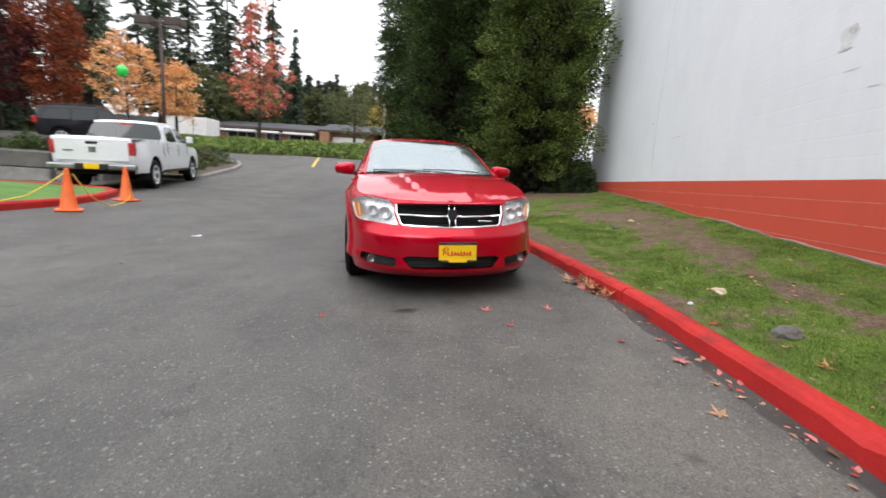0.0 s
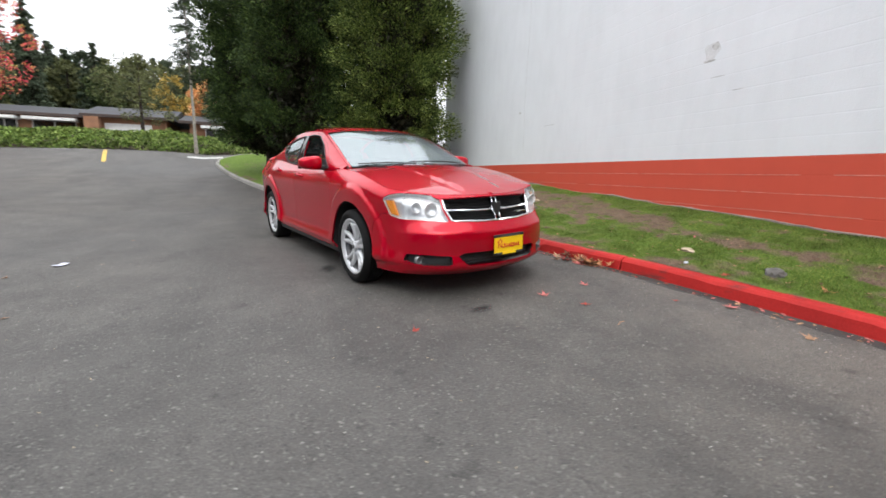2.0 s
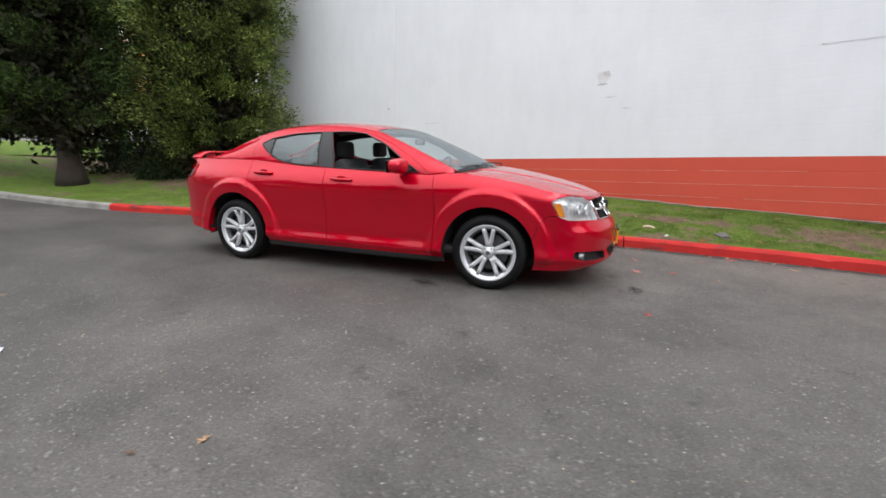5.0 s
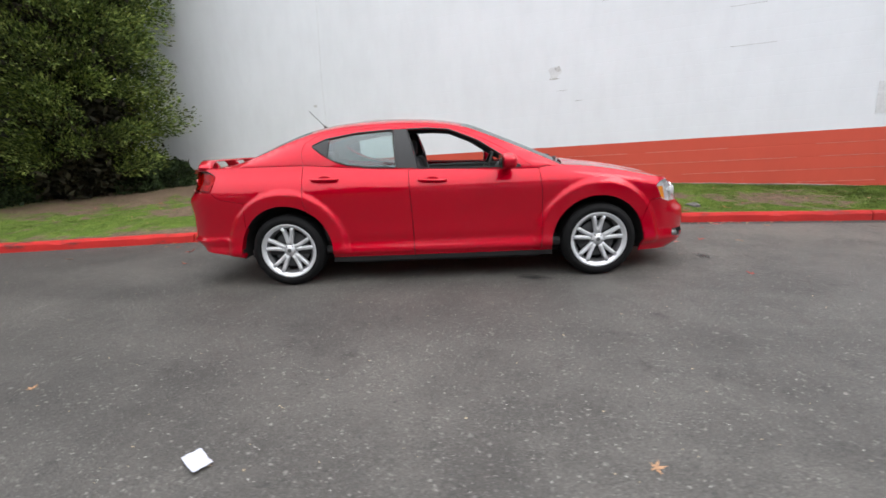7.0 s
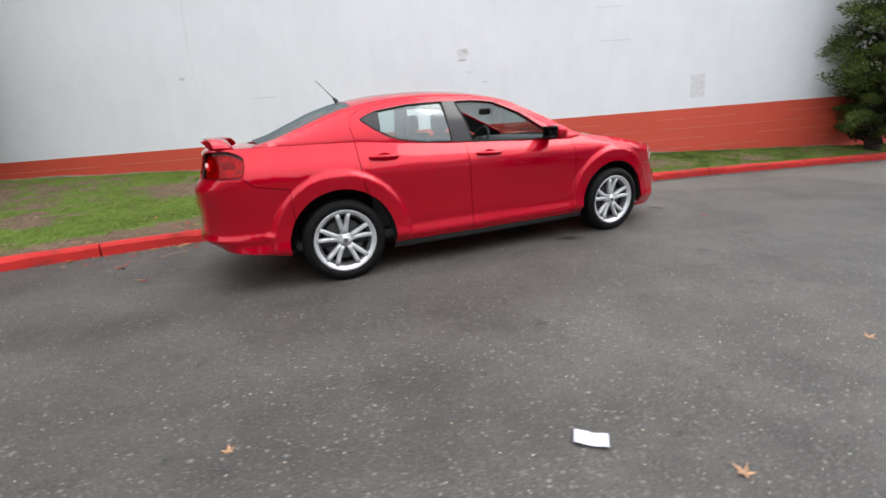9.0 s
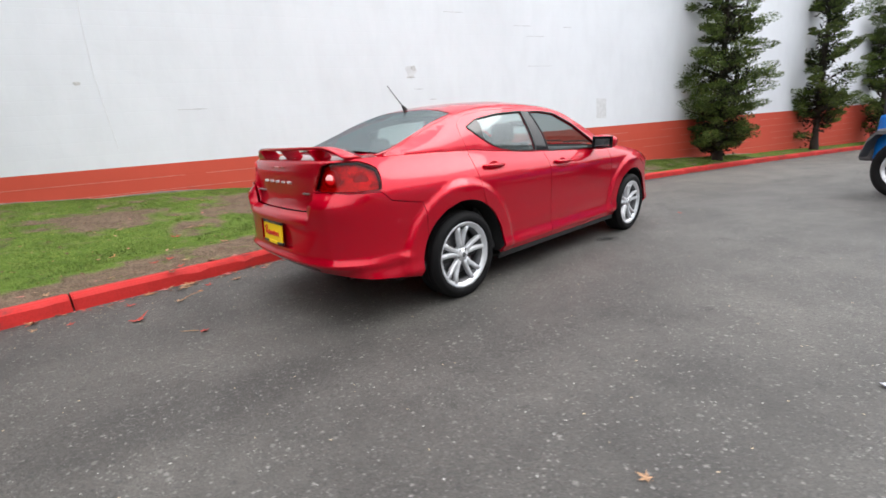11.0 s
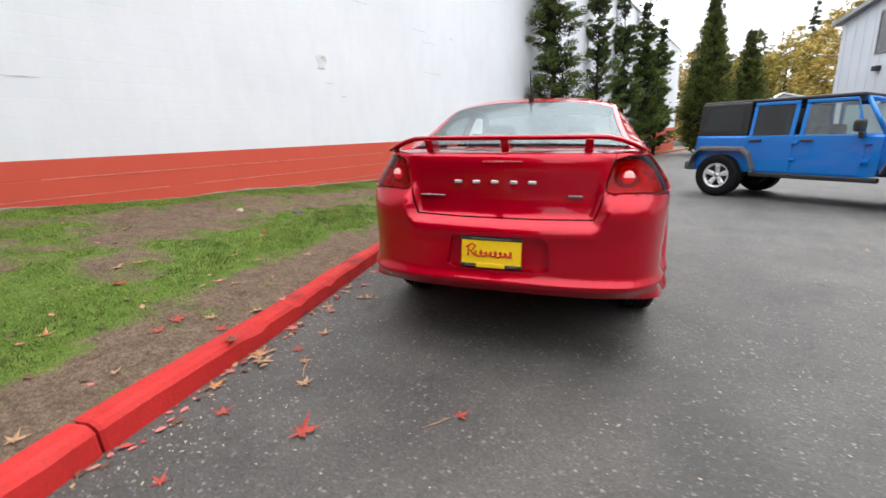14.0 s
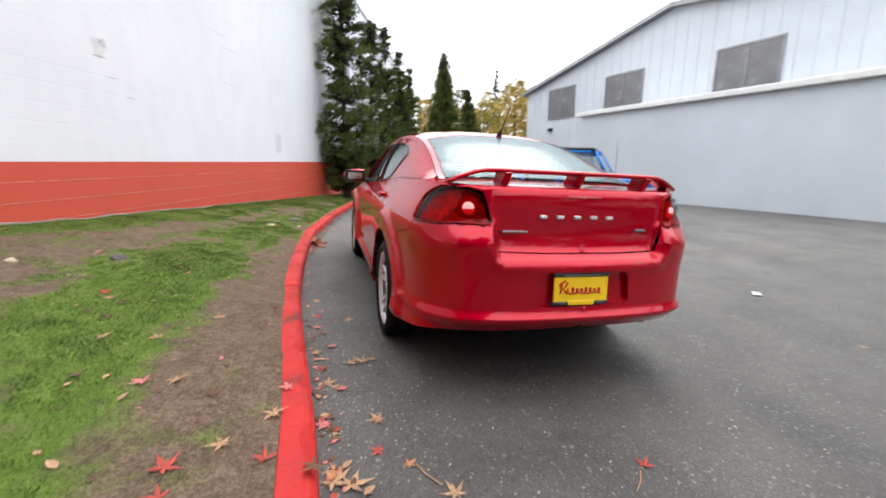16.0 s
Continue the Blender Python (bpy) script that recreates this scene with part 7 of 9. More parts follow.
        # doors with outside hinges, handles and framed windows
        for u0, u1 in ((0.62, -0.30), (-0.33, -1.08)):
            door = part("door", box_bm((u1, s * (W + 0.002) - 0.012, 0.52), (u0, s * (W + 0.002) + 0.012, 1.155), 0.010, 2), BLUE, car, "blue door")
            for a, b in ((u0 - 0.03, u0 - 0.085), (u1 + 0.03, u1 + 0.085)):
                lean = 0.16 if a > 0.5 else 0.0
                bm = bmesh.new()
                pts = [(a, s * 0.785, 1.15), (b, s * 0.785, 1.15), (b - lean * 1.0, s * 0.70, 1.72), (a - lean * 1.3, s * 0.70, 1.72)]
                f0 = [bm.verts.new(p) for p in pts]
                f1 = [bm.verts.new((p[0], p[1] - s * 0.04, p[2])) for p in pts]
                bm.faces.new(f0), bm.faces.new(f1[::-1])
                for k in range(4):
                    bm.faces.new((f0[k], f0[(k + 1) % 4], f1[(k + 1) % 4], f1[k]))
                bmesh.ops.recalc_face_normals(bm, faces=bm.faces)
                part("window_frame", bm, BLUE, door)
            bar(door, "window_frame", (u1 + 0.03, s * 0.70 - 0.022, 1.68), (u0 - 0.03 - (0.20 if u0 > 0.5 else 0), s * 0.70 + 0.022, 1.735), BLUE, "", 0.01)
            l = 0.16 if u0 > 0.5 else 0.0
            obj("window_glass", [(u0 - 0.06, s * 0.77, 1.15), (u1 + 0.06, s * 0.77, 1.15), (u1 + 0.06, s * 0.69, 1.70), (u0 - 0.06 - l, s * 0.69, 1.70)], [(0, 1, 2, 3)], DARK_GLASS if u0 < 0 else GLASS, door)
            bar(door, "handle", (u1 + 0.06, s * 0.82 - 0.022, 1.05), (u1 + 0.25, s * 0.82 + 0.022, 1.085), TRIM, "black door handle", 0.012)
            for z in (0.72, 1.0):
                bar(door, "hinge", (u0 - 0.015, s * 0.81 - 0.022, z), (u0 + 0.075, s * 0.81 + 0.022, z + 0.06), BLUE, "", 0.012)
        # hard top quarter with its dark window
        bar(car, "hard_top_side", (-2.0, s * 0.715 - 0.05, 1.15), (-1.09, s * 0.715 + 0.05, 1.76), TRIM, "black hard top side", 0.03)
        obj("quarter_window", [(-1.90, s * 0.772, 1.25), (-1.20, s * 0.772, 1.25), (-1.20, s * 0.770, 1.68), (-1.82, s * 0.770, 1.68)], [(0, 1, 2, 3)], DARK_GLASS, car)
        # door mirror
        bar(car, "door_mirror", (0.50, s * 0.985 - 0.12, 1.20), (0.61, s * 0.985 + 0.12, 1.38), TRIM, "black door mirror", 0.04, 3)
        bar(car, "mirror_arm", (0.52, s * 0.83 - 0.06, 1.10), (0.58, s * 0.83 + 0.08, 1.20), TRIM, "", 0.02)
        bar(car, "sill_step", (-0.95, s * 0.78 - 0.05, 0.42), (0.85, s * 0.78 + 0.05, 0.50), TRIM, "", 0.02)
        bar(car, "bonnet_latch", (1.55, s * 0.62 - 0.02, 1.08), (1.66, s * 0.62 + 0.03, 1.15), TRIM, "", 0.01)
        # screen frame
        bm = bmesh.new()
        tube_bm([(0.80, s * 0.72, 1.17), (0.50, s * 0.66, 1.70)], 0.035, 6, bm)
        part("screen_frame", bm, BLUE, car, smooth=True)
    bm = tube_bm([(0.50, -0.66, 1.70), (0.50, 0.66, 1.70)], 0.045, 6)
    part("screen_frame", bm, BLUE, car, smooth=True)
    bar(car, "screen_frame", (0.76, -0.72, 1.15), (0.84, 0.72, 1.22), BLUE, "", 0.02)
    sc = obj("windscreen", [(0.80, -0.70, 1.21), (0.80, 0.70, 1.21), (0.515, 0.64, 1.69), (0.515, -0.64, 1.69)], [(0, 1, 2, 3)], GLASS, car)
    sc.visible_shadow = False
    bar(car, "hard_top", (-2.0, -0.715, 1.735), (0.47, 0.715, 1.80), TRIM, "black hard top roof", 0.03, 3)
    for y in (0.10, -0.45):
        part("wiper", tube_bm([(0.85, y, 1.20), (0.80, y + 0.15, 1.25), (0.77, y + 0.42, 1.29)], 0.009, 5), TRIM, car)
    # bumper with tow hooks, fog lamps
    bar(car, "front_bumper", (2.02, -0.86, 0.48), (2.20, 0.86, 0.68), GREY_TRIM, "grey plastic front bumper", 0.03, 3)
    bar(car, "bumper_middle", (2.10, -0.42, 0.50), (2.235, 0.42, 0.66), TRIM, "", 0.03)
    bar(car, "bumper_mount", (1.85, -0.45, 0.46), (2.08, 0.45, 0.58), VOID, "", 0.02)
    for s in (1, -1):
        bm = lathe_bm([(0.001, 0.012), (0.05, 0.008), (0.058, 0.0), (0.060, -0.03)], 18)
        bmesh.ops.rotate(bm, verts=bm.verts, cent=(0, 0, 0), matrix=Matrix.Rotation(-math.pi / 2, 3, "Z"))
        bmesh.ops.translate(bm, verts=bm.verts, vec=(2.205, s * 0.56, 0.575))
        part("fog_lamp", bm, CHROME, car, "round fog lamp", True)
        part("tow_hook", tube_bm([(2.14, s * 0.30, 0.67), (2.18, s * 0.30, 0.74), (2.12, s * 0.30, 0.76), (2.10, s * 0.30, 0.69)], 0.014, 6), TRIM, car)
        bar(car, "seat", (-0.25, s * 0.36 - 0.24, 0.70), (-0.08, s * 0.36 + 0.24, 1.35), SEAT, "dark seat back", 0.06, 3)
    bar(car, "dashboard", (0.45, -0.68, 0.85), (0.75, 0.68, 1.16), CABIN, "", 0.05)
    bar(car, "rear_bumper", (-2.20, -0.80, 0.48), (-2.0, 0.80, 0.66), GREY_TRIM, "", 0.03)
    bar(car, "tailgate_glass", (-2.02, -0.62, 1.20), (-2.0, 0.62, 1.68), DARK_GLASS, "", 0.0)
    spare = lathe_bm([(0.24, -0.10), (0.36, -0.12), (0.40, -0.06), (0.40, 0.06), (0.36, 0.12), (0.24, 0.10), (0.02, 0.08)], 32)
    bmesh.ops.rotate(spare, verts=spare.verts, cent=(0, 0, 0), matrix=Matrix.Rotation(math.pi / 2, 3, "Z"))
    bmesh.ops.translate(spare, verts=spare.verts, vec=(-2.16, 0, 1.02))
    part("spare_wheel", spare, TYRE, car, "spare wheel on the tailgate", True)
    part("radio_aerial", tube_bm([(0.95, -0.70, 1.15), (0.92, -0.72, 2.0)], [0.006, 0.003], 5), TRIM, car)
    return car


pickup()
off_roader()
boxy_suv("suv", ground_pose(-19.0, 22.7, (0.75, 0.66)) @ Matrix.Translation((0, 0, 0.78)), BLACK_CAR, "black sport utility vehicle parked on the raised lot")
boxy_suv("suv", ground_pose(-5.3, -20.5, (0.25, 0.97)), SILVER_CAR, "silver sport utility vehicle parked by the warehouse")

# ---- houses, warehouse, planting and far woods ----
STAINED = surface("stained_concrete", (0.12, 0.112, 0.10), 0.9, vary=0.45, scale=1.4, fine=30, rel=0.6)
SHINGLE = surface("grey_roof_shingle", (0.060, 0.062, 0.068), 0.9, vary=0.25, scale=0.8, fine=14, rel=0.5)
BRICK_FAR = surface("orange_brick", (0.30, 0.15, 0.085), 0.85, vary=0.25, scale=1.2, fine=18, rel=0.3)
TRIM_WHITE = surface("white_trim", (0.72, 0.72, 0.70), 0.6, vary=0.08, rel=0.1)
METAL_WHITE = surface("white_metal_siding", (0.54, 0.575, 0.62), 0.5, vary=0.06, scale=0.6, fine=30, rel=0.1)
DARK_WOOD = surface("dark_brown_steel", (0.055, 0.036, 0.030), 0.7, vary=0.2, rel=0.2)
ORANGE = surface("orange_cone_plastic", (0.80, 0.13, 0.015), 0.55, vary=0.12, scale=5, fine=50, rel=0.15)
ROPE = surface("yellow_rope", (0.72, 0.52, 0.06), 0.8, vary=0.2, scale=20, fine=150, rel=0.6)
GREEN_BALL = surface("green_balloon", (0.02, 0.55, 0.06), 0.25, vary=0.05, rel=0, coat=0.4)
LEAF_IVY = foliage_mat("ground_ivy", (0.050, 0.090, 0.018), (0.15, 0.22, 0.045), (0.25, 0.31, 0.09))
LEAF_SHRUB = foliage_mat("shrub_leaves", (0.025, 0.045, 0.015), (0.09, 0.12, 0.04))
# needles coloured paler and greyer to imitate distance haze
LEAF_FIR = foliage_mat("hazed_fir_needles", (0.028, 0.044, 0.027), (0.088, 0.115, 0.068))
LEAF_ORANGE = foliage_mat("orange_autumn_leaves", (0.55, 0.22, 0.09), (0.78, 0.42, 0.18), (0.74, 0.56, 0.27))
LEAF_FLAME = foliage_mat("red_and_gold_leaves", (0.55, 0.05, 0.10), (0.60, 0.15, 0.10), (0.45, 0.40, 0.13))
LEAF_RUST = foliage_mat("rust_autumn_leaves", (0.12, 0.025, 0.012), (0.27, 0.065, 0.022))
LEAF_WINE = foliage_mat("wine_leaves", (0.030, 0.008, 0.010), (0.10, 0.018, 0.020))
LEAF_YELLOW = foliage_mat("yellow_autumn_leaves", (0.26, 0.19, 0.05), (0.46, 0.34, 0.09))
LEAF_GOLD = foliage_mat("olive_gold_leaves", (0.16, 0.13, 0.03), (0.36, 0.29, 0.07))
LEAF_LAUREL = foliage_mat("laurel_leaves", (0.010, 0.020, 0.008), (0.040, 0.065, 0.022))
LEAF_OLIVE = foliage_mat("olive_leaves", (0.05, 0.06, 0.025), (0.14, 0.15, 0.06))


def house(x0, x1, y, z, depth, roof_h, label, openings):
    """A long low house: brick walls, shingled roof with deep eaves, framed windows under a white canopy."""
    h = thing("house", pose(x0, y, z), label, "house", "low houses past the road")
    L, H = x1 - x0, 2.5
    part("wall", box_bm((0, 0, -1.5), (L, depth, H), 0.0), BRICK_FAR, h)
    bm = bmesh.new()
    e = 0.8
    a = [(-e, -e, H), (L + e, -e, H), (L + e, depth + e, H), (-e, depth + e, H), (-e, depth / 2, H + roof_h), (L + e, depth / 2, H + roof_h)]
    v = [bm.verts.new(p) for p in a] + [bm.verts.new((p[0], p[1], p[2] + 0.16)) for p in a]
    for f in ((6, 7, 11, 10), (8, 9, 10, 11), (9, 6, 10), (7, 8, 11), (0, 3, 2, 1), (0, 1, 7, 6), (1, 2, 8, 7), (2, 3, 9, 8), (3, 0, 6, 9)):
        bm.faces.new([v[k] for k in f])
    part("roof", bm, SHINGLE, h, "grey shingle roof")
    part("fascia", box_bm((-e, -e - 0.03, H - 0.05), (L + e, -e + 0.03, H + 0.20), 0.01), DARK_WOOD, h)
    for k, (u, w, kind) in enumerate(openings):
        if kind == "window":
            o = part("window", box_bm((u, -0.06, 0.55), (u + w, 0.02, 2.1), 0.01), GLOSS_BLACK, h, "dark wide window")
            n = max(2, int(w / 1.1))
            for i in range(n + 1):
                part("frame", box_bm((u + w * i / n - 0.05, -0.10, 0.5), (u + w * i / n + 0.05, -0.04, 2.15), 0.0), TRIM_WHITE, o)
            part("canopy", box_bm((u - 0.3, -1.3, 2.05), (u + w + 0.3, 0.0, 2.30), 0.02), TRIM_WHITE, o, "white canopy board")
        elif kind == "garage":
            o = part("garage_door", box_bm((u, -0.06, -0.5), (u + w, 0.02, 2.0), 0.01), TRIM_WHITE, h, "pale garage door")
        else:
            part("pier", box_bm((u, -0.9, -0.5), (u + w, 0.1, 2.45), 0.02), BRICK_FAR, h, "projecting brick pier")
    return h


zh = 3.0
house(-29.0, -17.3, 51.5, zh, 8, 1.05, "low brick house with grey roof and white canopies", [(1.0, 3.4, "window"), (5.6, 1.7, "window"), (8.4, 3.1, "window")])
house(-15.9, -10.2, 50.6, zh + 0.1, 8, 1.2, "low house with a brick pier and a pale wide door", [(-0.5, 1.1, "pier"), (0.8, 3.7, "garage")])
house(-8.2, 8.0, 50.0, zh - 0.1, 8, 1.0, "low brick house with grey roof beyond a hedge", [(1.4, 1.8, "window"), (4.6, 2.0, "pier"), (7.2, 3.5, "window")])
house(-62.0, -31.0, 53.0, zh - 0.5, 8, 1.6, "long low brick house with a grey roof", [(3.0, 3.0, "window"), (10.0, 3.0, "window"), (18.0, 2.2, "pier"), (22.0, 4.0, "window"), (28.0, 2.2, "pier")])
house(-24.0, -10.0, 62.0, zh + 0.5, 8, 1.5, "low brick house behind another", [(2, 3, "window")])


def trailer():
    t = thing("box_trailer", pose(-28.0, 40.5, 1.9), "white box trailer parked before a house", "trailer")
    part("box", box_bm((0, 0, 1.0), (4.0, 2.2, 3.4), 0.06, 2), TRIM_WHITE, t)
    part("chassis", box_bm((0.2, 0.2, 0.6), (3.8, 2.0, 1.0), 0.02), TRIM, t)
    for x in (1.2, 2.8):
        part("wheel", tube_bm([(x, -0.02, 0.45), (x, 0.25, 0.45)], 0.45, 16), TYRE, t)
    part("door_line", box_bm((2.7, -0.012, 1.2), (2.74, 0.0, 3.2), 0.0), GREY_TRIM, t)


trailer()

# ivy bank below the houses
def bank():
    rng = np.random.default_rng(21)
    xs, ys = np.linspace(-24, 0.5, 40), np.linspace(0, 1, 10)
    def crest(x):
        return np.clip(1 - np.abs((x + 12.5) / 12.8) ** 6, 0, 1)
    def height(x, f):
        y = 28.4 + 9.0 * f + 0.02 * (x + 10) ** 2 * 0.25
        return y, gz(x, y) - 0.06 + 0.10 * np.clip(f * 8, 0, 1) + (0.60 * np.sin(np.pi * np.clip(f, 0, 1)) ** 0.55 + 0.07 * np.sin(x * 1.3 + f * 9) + 0.06 * np.sin(x * 2.9 - f * 14)) * crest(x)
    vs, fs = [], []
    for f in ys:
        for x in xs:
            y, z = height(x, f)
            vs.append((x, y, z))
    n = len(xs)
    for j in range(len(ys) - 1):
        fs += [(j * n + i, j * n + i + 1, (j + 1) * n + i + 1, (j + 1) * n + i) for i in range(n - 1)]
    b = obj("ivy_bank", vs, fs, EARTH, smooth=True)
    tagged(b, "bank of dense green ivy along the road end", "ground cover", kind="stuff")
    k = 42000
    x, f = rng.uniform(-24, 0.5, k), rng.random(k) ** 1.5
    y, z = height(x, f)
    c = np.stack([x, y, z + rng.uniform(0, 0.30, k) * crest(x)], 1)
    w = rng.normal(size=(k, 3)) + (0, -0.5, 0.9)
    leaves("ivy_leaves", c, w, rng.uniform(0.07, 0.17, k), LEAF_IVY, b, 22, 0.8, kind="stuff")


bank()


def shrub(x, y, z, r, h, mat, label, seed, n=1800, leaf=0.09, group="shrubs in the planted bed"):
    rng = np.random.default_rng(seed)
    t = thing("shrub", pose(x, y, z), label, "shrub", group)
    for k in range(5):
        a = k * 1.3 + rng.random()
        bm = tube_bm([(0, 0, -0.05), (math.cos(a) * r * 0.3, math.sin(a) * r * 0.3, h * 0.5), (math.cos(a) * r * 0.6, math.sin(a) * r * 0.6, h * 0.8)], [0.03, 0.02, 0.008], 5)
        part("stem", bm, BARK, t)
    d = rng.normal(size=(n, 3))
    d /= np.linalg.norm(d, axis=1, keepdims=True)
    d[:, 2] = np.abs(d[:, 2])
    rr = (rng.random(n) ** 0.3) * (0.8 + 0.3 * np.array([noise.noise(tuple(v * 2.2 + seed)) for v in d]))
    c = d * rr[:, None] * (r, r, h)
    leaves("leaf_mass", c, d + rng.normal(size=(n, 3)) * 0.6, leaf * rng.uniform(0.6, 1.3, n), mat, t, seed, 0.6, kind="stuff")
    return t


for k, (x, y, r, h, m) in enumerate(((-11.6, 18.6, 0.9, 0.9, LEAF_SHRUB), (-11.9, 20.2, 0.9, 1.1, LEAF_OLIVE), (-12.4, 21.8, 1.1, 1.1, LEAF_SHRUB), (-13.2, 19.6, 1.2, 1.5, LEAF_SHRUB), (-14.2, 21.0, 1.2, 1.6, LEAF_OLIVE), (-11.3, 17.4, 0.5, 0.45, LEAF_YELLOW))):
    shrub(x, y, float(gz(x, y)) + 0.15, r, h, m, "rounded garden shrub in a kerbed planted bed" if m is not LEAF_YELLOW else "low yellow-leaved plant in a kerbed bed", 40 + k)


shrub(-7.5, 36.0, float(gz(-7.5, 36.0)) + 0.2, 1.2, 1.1, LEAF_IVY, "low mounded green shrub on the ivy bank", 47, 2600, 0.13)
for k, (x, y, r, h) in enumerate(((-13.5, 14.5, 0.55, 0.55), (-14.5, 14.6, 0.7, 0.75), (-15.6, 14.5, 0.6, 0.6))):
    shrub(x, y, float(gz(x, y)) + 0.84, r, h, LEAF_SHRUB, "dark leafy shrub on top of the retaining wall", 48 + k, 1800, 0.09, "shrubs above the wall")


def sweep(name, pts, prof, mat, label, cat, kind="structure", up=0.0):
    """A solid strip swept along ground points; prof is (side, height)."""
    P = np.array(pts, float)
    vs, fs, rings = [], [], []
    for i, p in enumerate(P):
        d = P[min(i + 1, len(P) - 1)] - P[max(i - 1, 0)]
        d = d / np.linalg.norm(d)
        s = np.array([d[1], -d[0]])
        z = float(gz(*p)) + up
        rings.append([len(vs) + k for k in range(len(prof))])
        vs += [(*(p + s * a), z + h) for a, h in prof]
    n = len(prof)
    for r, q in zip(rings, rings[1:]):
        fs += [(r[k], q[k], q[(k + 1) % n], r[(k + 1) % n]) for k in range(n)]
    fs += [rings[0], rings[-1][::-1]]
    ob = obj(name, vs, fs, mat)
    return tagged(ob, label, cat, kind=kind)


KPROF = [(0, -0.15), (0.01, 0.10), (0.035, 0.135), (0.14, 0.135), (0.155, 0.11), (0.155, -0.15)]
arc = [(-15.5, 15.9)] + [(-10.6 + 0.7 * math.cos(a), 17.0 + 0.7 * math.sin(a)) for a in np.linspace(-1.9, 0.2, 8)] + [(-10.35, 19.0), (-10.6, 20.6), (-11.1, 22.2), (-12.0, 23.6), (-14.0, 24.3)]
sweep("bed_kerb", arc[::-1], KPROF, CONCRETE, "grey concrete kerb round a planted bed", "kerb")
bed = [(-15.5, 16.2), (-10.9, 16.6), (-10.5, 17.4), (-10.55, 19.0), (-10.8, 20.5), (-11.3, 22.0), (-12.2, 23.3), (-14.0, 24.0), (-17, 23.5), (-17, 17)]
vs = [(-13.4, 20.0, float(gz(-13.4, 20.0)) + 0.42)] + [(x, y, float(gz(x, y)) + 0.10) for x, y in bed]
tagged(obj("planted_bed", vs, [(0, 1 + k, 1 + (k + 1) % len(bed)) for k in range(len(bed))], EARTH, smooth=True), "earth bed planted with shrubs", "flower bed", kind="structure")

# grass island on the far side of the road, with its red kerb
isl = [(-9.2, 4.5), (-7.75, 5.6), (-7.0, 6.8), (-6.95, 8.0), (-7.25, 9.2), (-7.7, 10.1), (-8.4, 10.6), (-10.5, 10.9), (-14.0, 10.6)]
sweep("island_kerb", isl[::-1], KPROF, KERB_RED, "red painted kerb round a grass island", "kerb")
inner_i = [(-9.2, 4.2), (-7.95, 5.6), (-7.15, 6.8), (-7.1, 8.0), (-7.4, 9.15), (-7.8, 9.95), (-8.45, 10.45), (-10.5, 10.75), (-16, 10.4), (-18, 4)]
vs = [(-10.5, 7.5, float(gz(-10.5, 7.5)) + 0.26)] + [(x, y, float(gz(x, y)) + 0.115) for x, y in inner_i]
LAWN_GREEN = surface("mown_green_grass", (0.075, 0.17, 0.025), 0.95, vary=0.35, scale=2.0, fine=60, rel=0.8)
tagged(obj("grass_island", vs, [(0, 1 + k, 1 + (k + 1) % len(inner_i)) for k in range(len(inner_i))], LAWN_GREEN, smooth=True), "mown bright green grass island", "lawn", kind="structure")

# retaining wall and the raised lot behind the pickup
wall_line = [(-22.0, 12.6), (-17.0, 13.0), (-12.6, 13.6), (-11.9, 14.2), (-11.8, 15.4)]
def retaining():
    t = thing("retaining_wall", pose(0, 0, 0), "low grey concrete block retaining wall", "wall", kind="structure")
    r = random.Random(3)
    for (ax, ay), (bx, by) in zip(wall_line, wall_line[1:]):
        L = math.hypot(bx - ax, by - ay)
        n = max(1, int(L / 1.2))
        for i in range(n):
            for row in range(2):
                f0, f1 = i / n, (i + 1) / n
                x0, y0, x1, y1 = ax + (bx - ax) * f0, ay + (by - ay) * f0, ax + (bx - ax) * f1, ay + (by - ay) * f1
                ln = math.hypot(x1 - x0, y1 - y0)
                ob = part("block", box_bm((0.01, -0.25, 0), (ln - 0.01, 0.25, 0.50), 0.03, 1), CONCRETE if row == 0 else STAINED, t)
                ob.matrix_local = Matrix.Translation((x0, y0, float(gz(x0, y0)) - 0.1 + row * 0.51)) @ Matrix.Rotation(math.atan2(y1 - y0, x1 - x0), 4, "Z")


retaining()
lot = [(-40, 12.4), (-22, 12.7), (-17, 13.1), (-12.7, 13.75), (-12.05, 14.3), (-11.95, 15.5), (-17, 16.5), (-17, 24), (-40, 26)]
vs = [(-24, 18, float(gz(-24, 18)) + 0.95)] + [(x, y, float(gz(x, y)) + (0.86 if y < 16 else 0.75)) for x, y in lot]
tagged(obj("raised_lot", vs, [(0, 1 + k, 1 + (k + 1) % len(lot)) for k in range(len(lot))], ASPHALT), "raised asphalt parking lot behind a low wall", "parking lot", kind="structure")

# faded stripes on the far road
def stripe(a, b, w, mat, label):
    A, B = np.array(a), np.array(b)
    d = (B - A) / np.linalg.norm(B - A)
    s = np.array([d[1], -d[0]]) * w / 2
    vs = []
    n = 8
    for k in range(n + 1):
        p = A + (B - A) * k / n
        vs += [(*(p - s), float(gz(*(p - s))) + 0.009), (*(p + s), float(gz(*(p + s))) + 0.009)]
    tagged(obj("road_marking", vs, [(2 * k, 2 * k + 1, 2 * k + 3, 2 * k + 2) for k in range(n)], mat), label, "road marking", kind="structure")


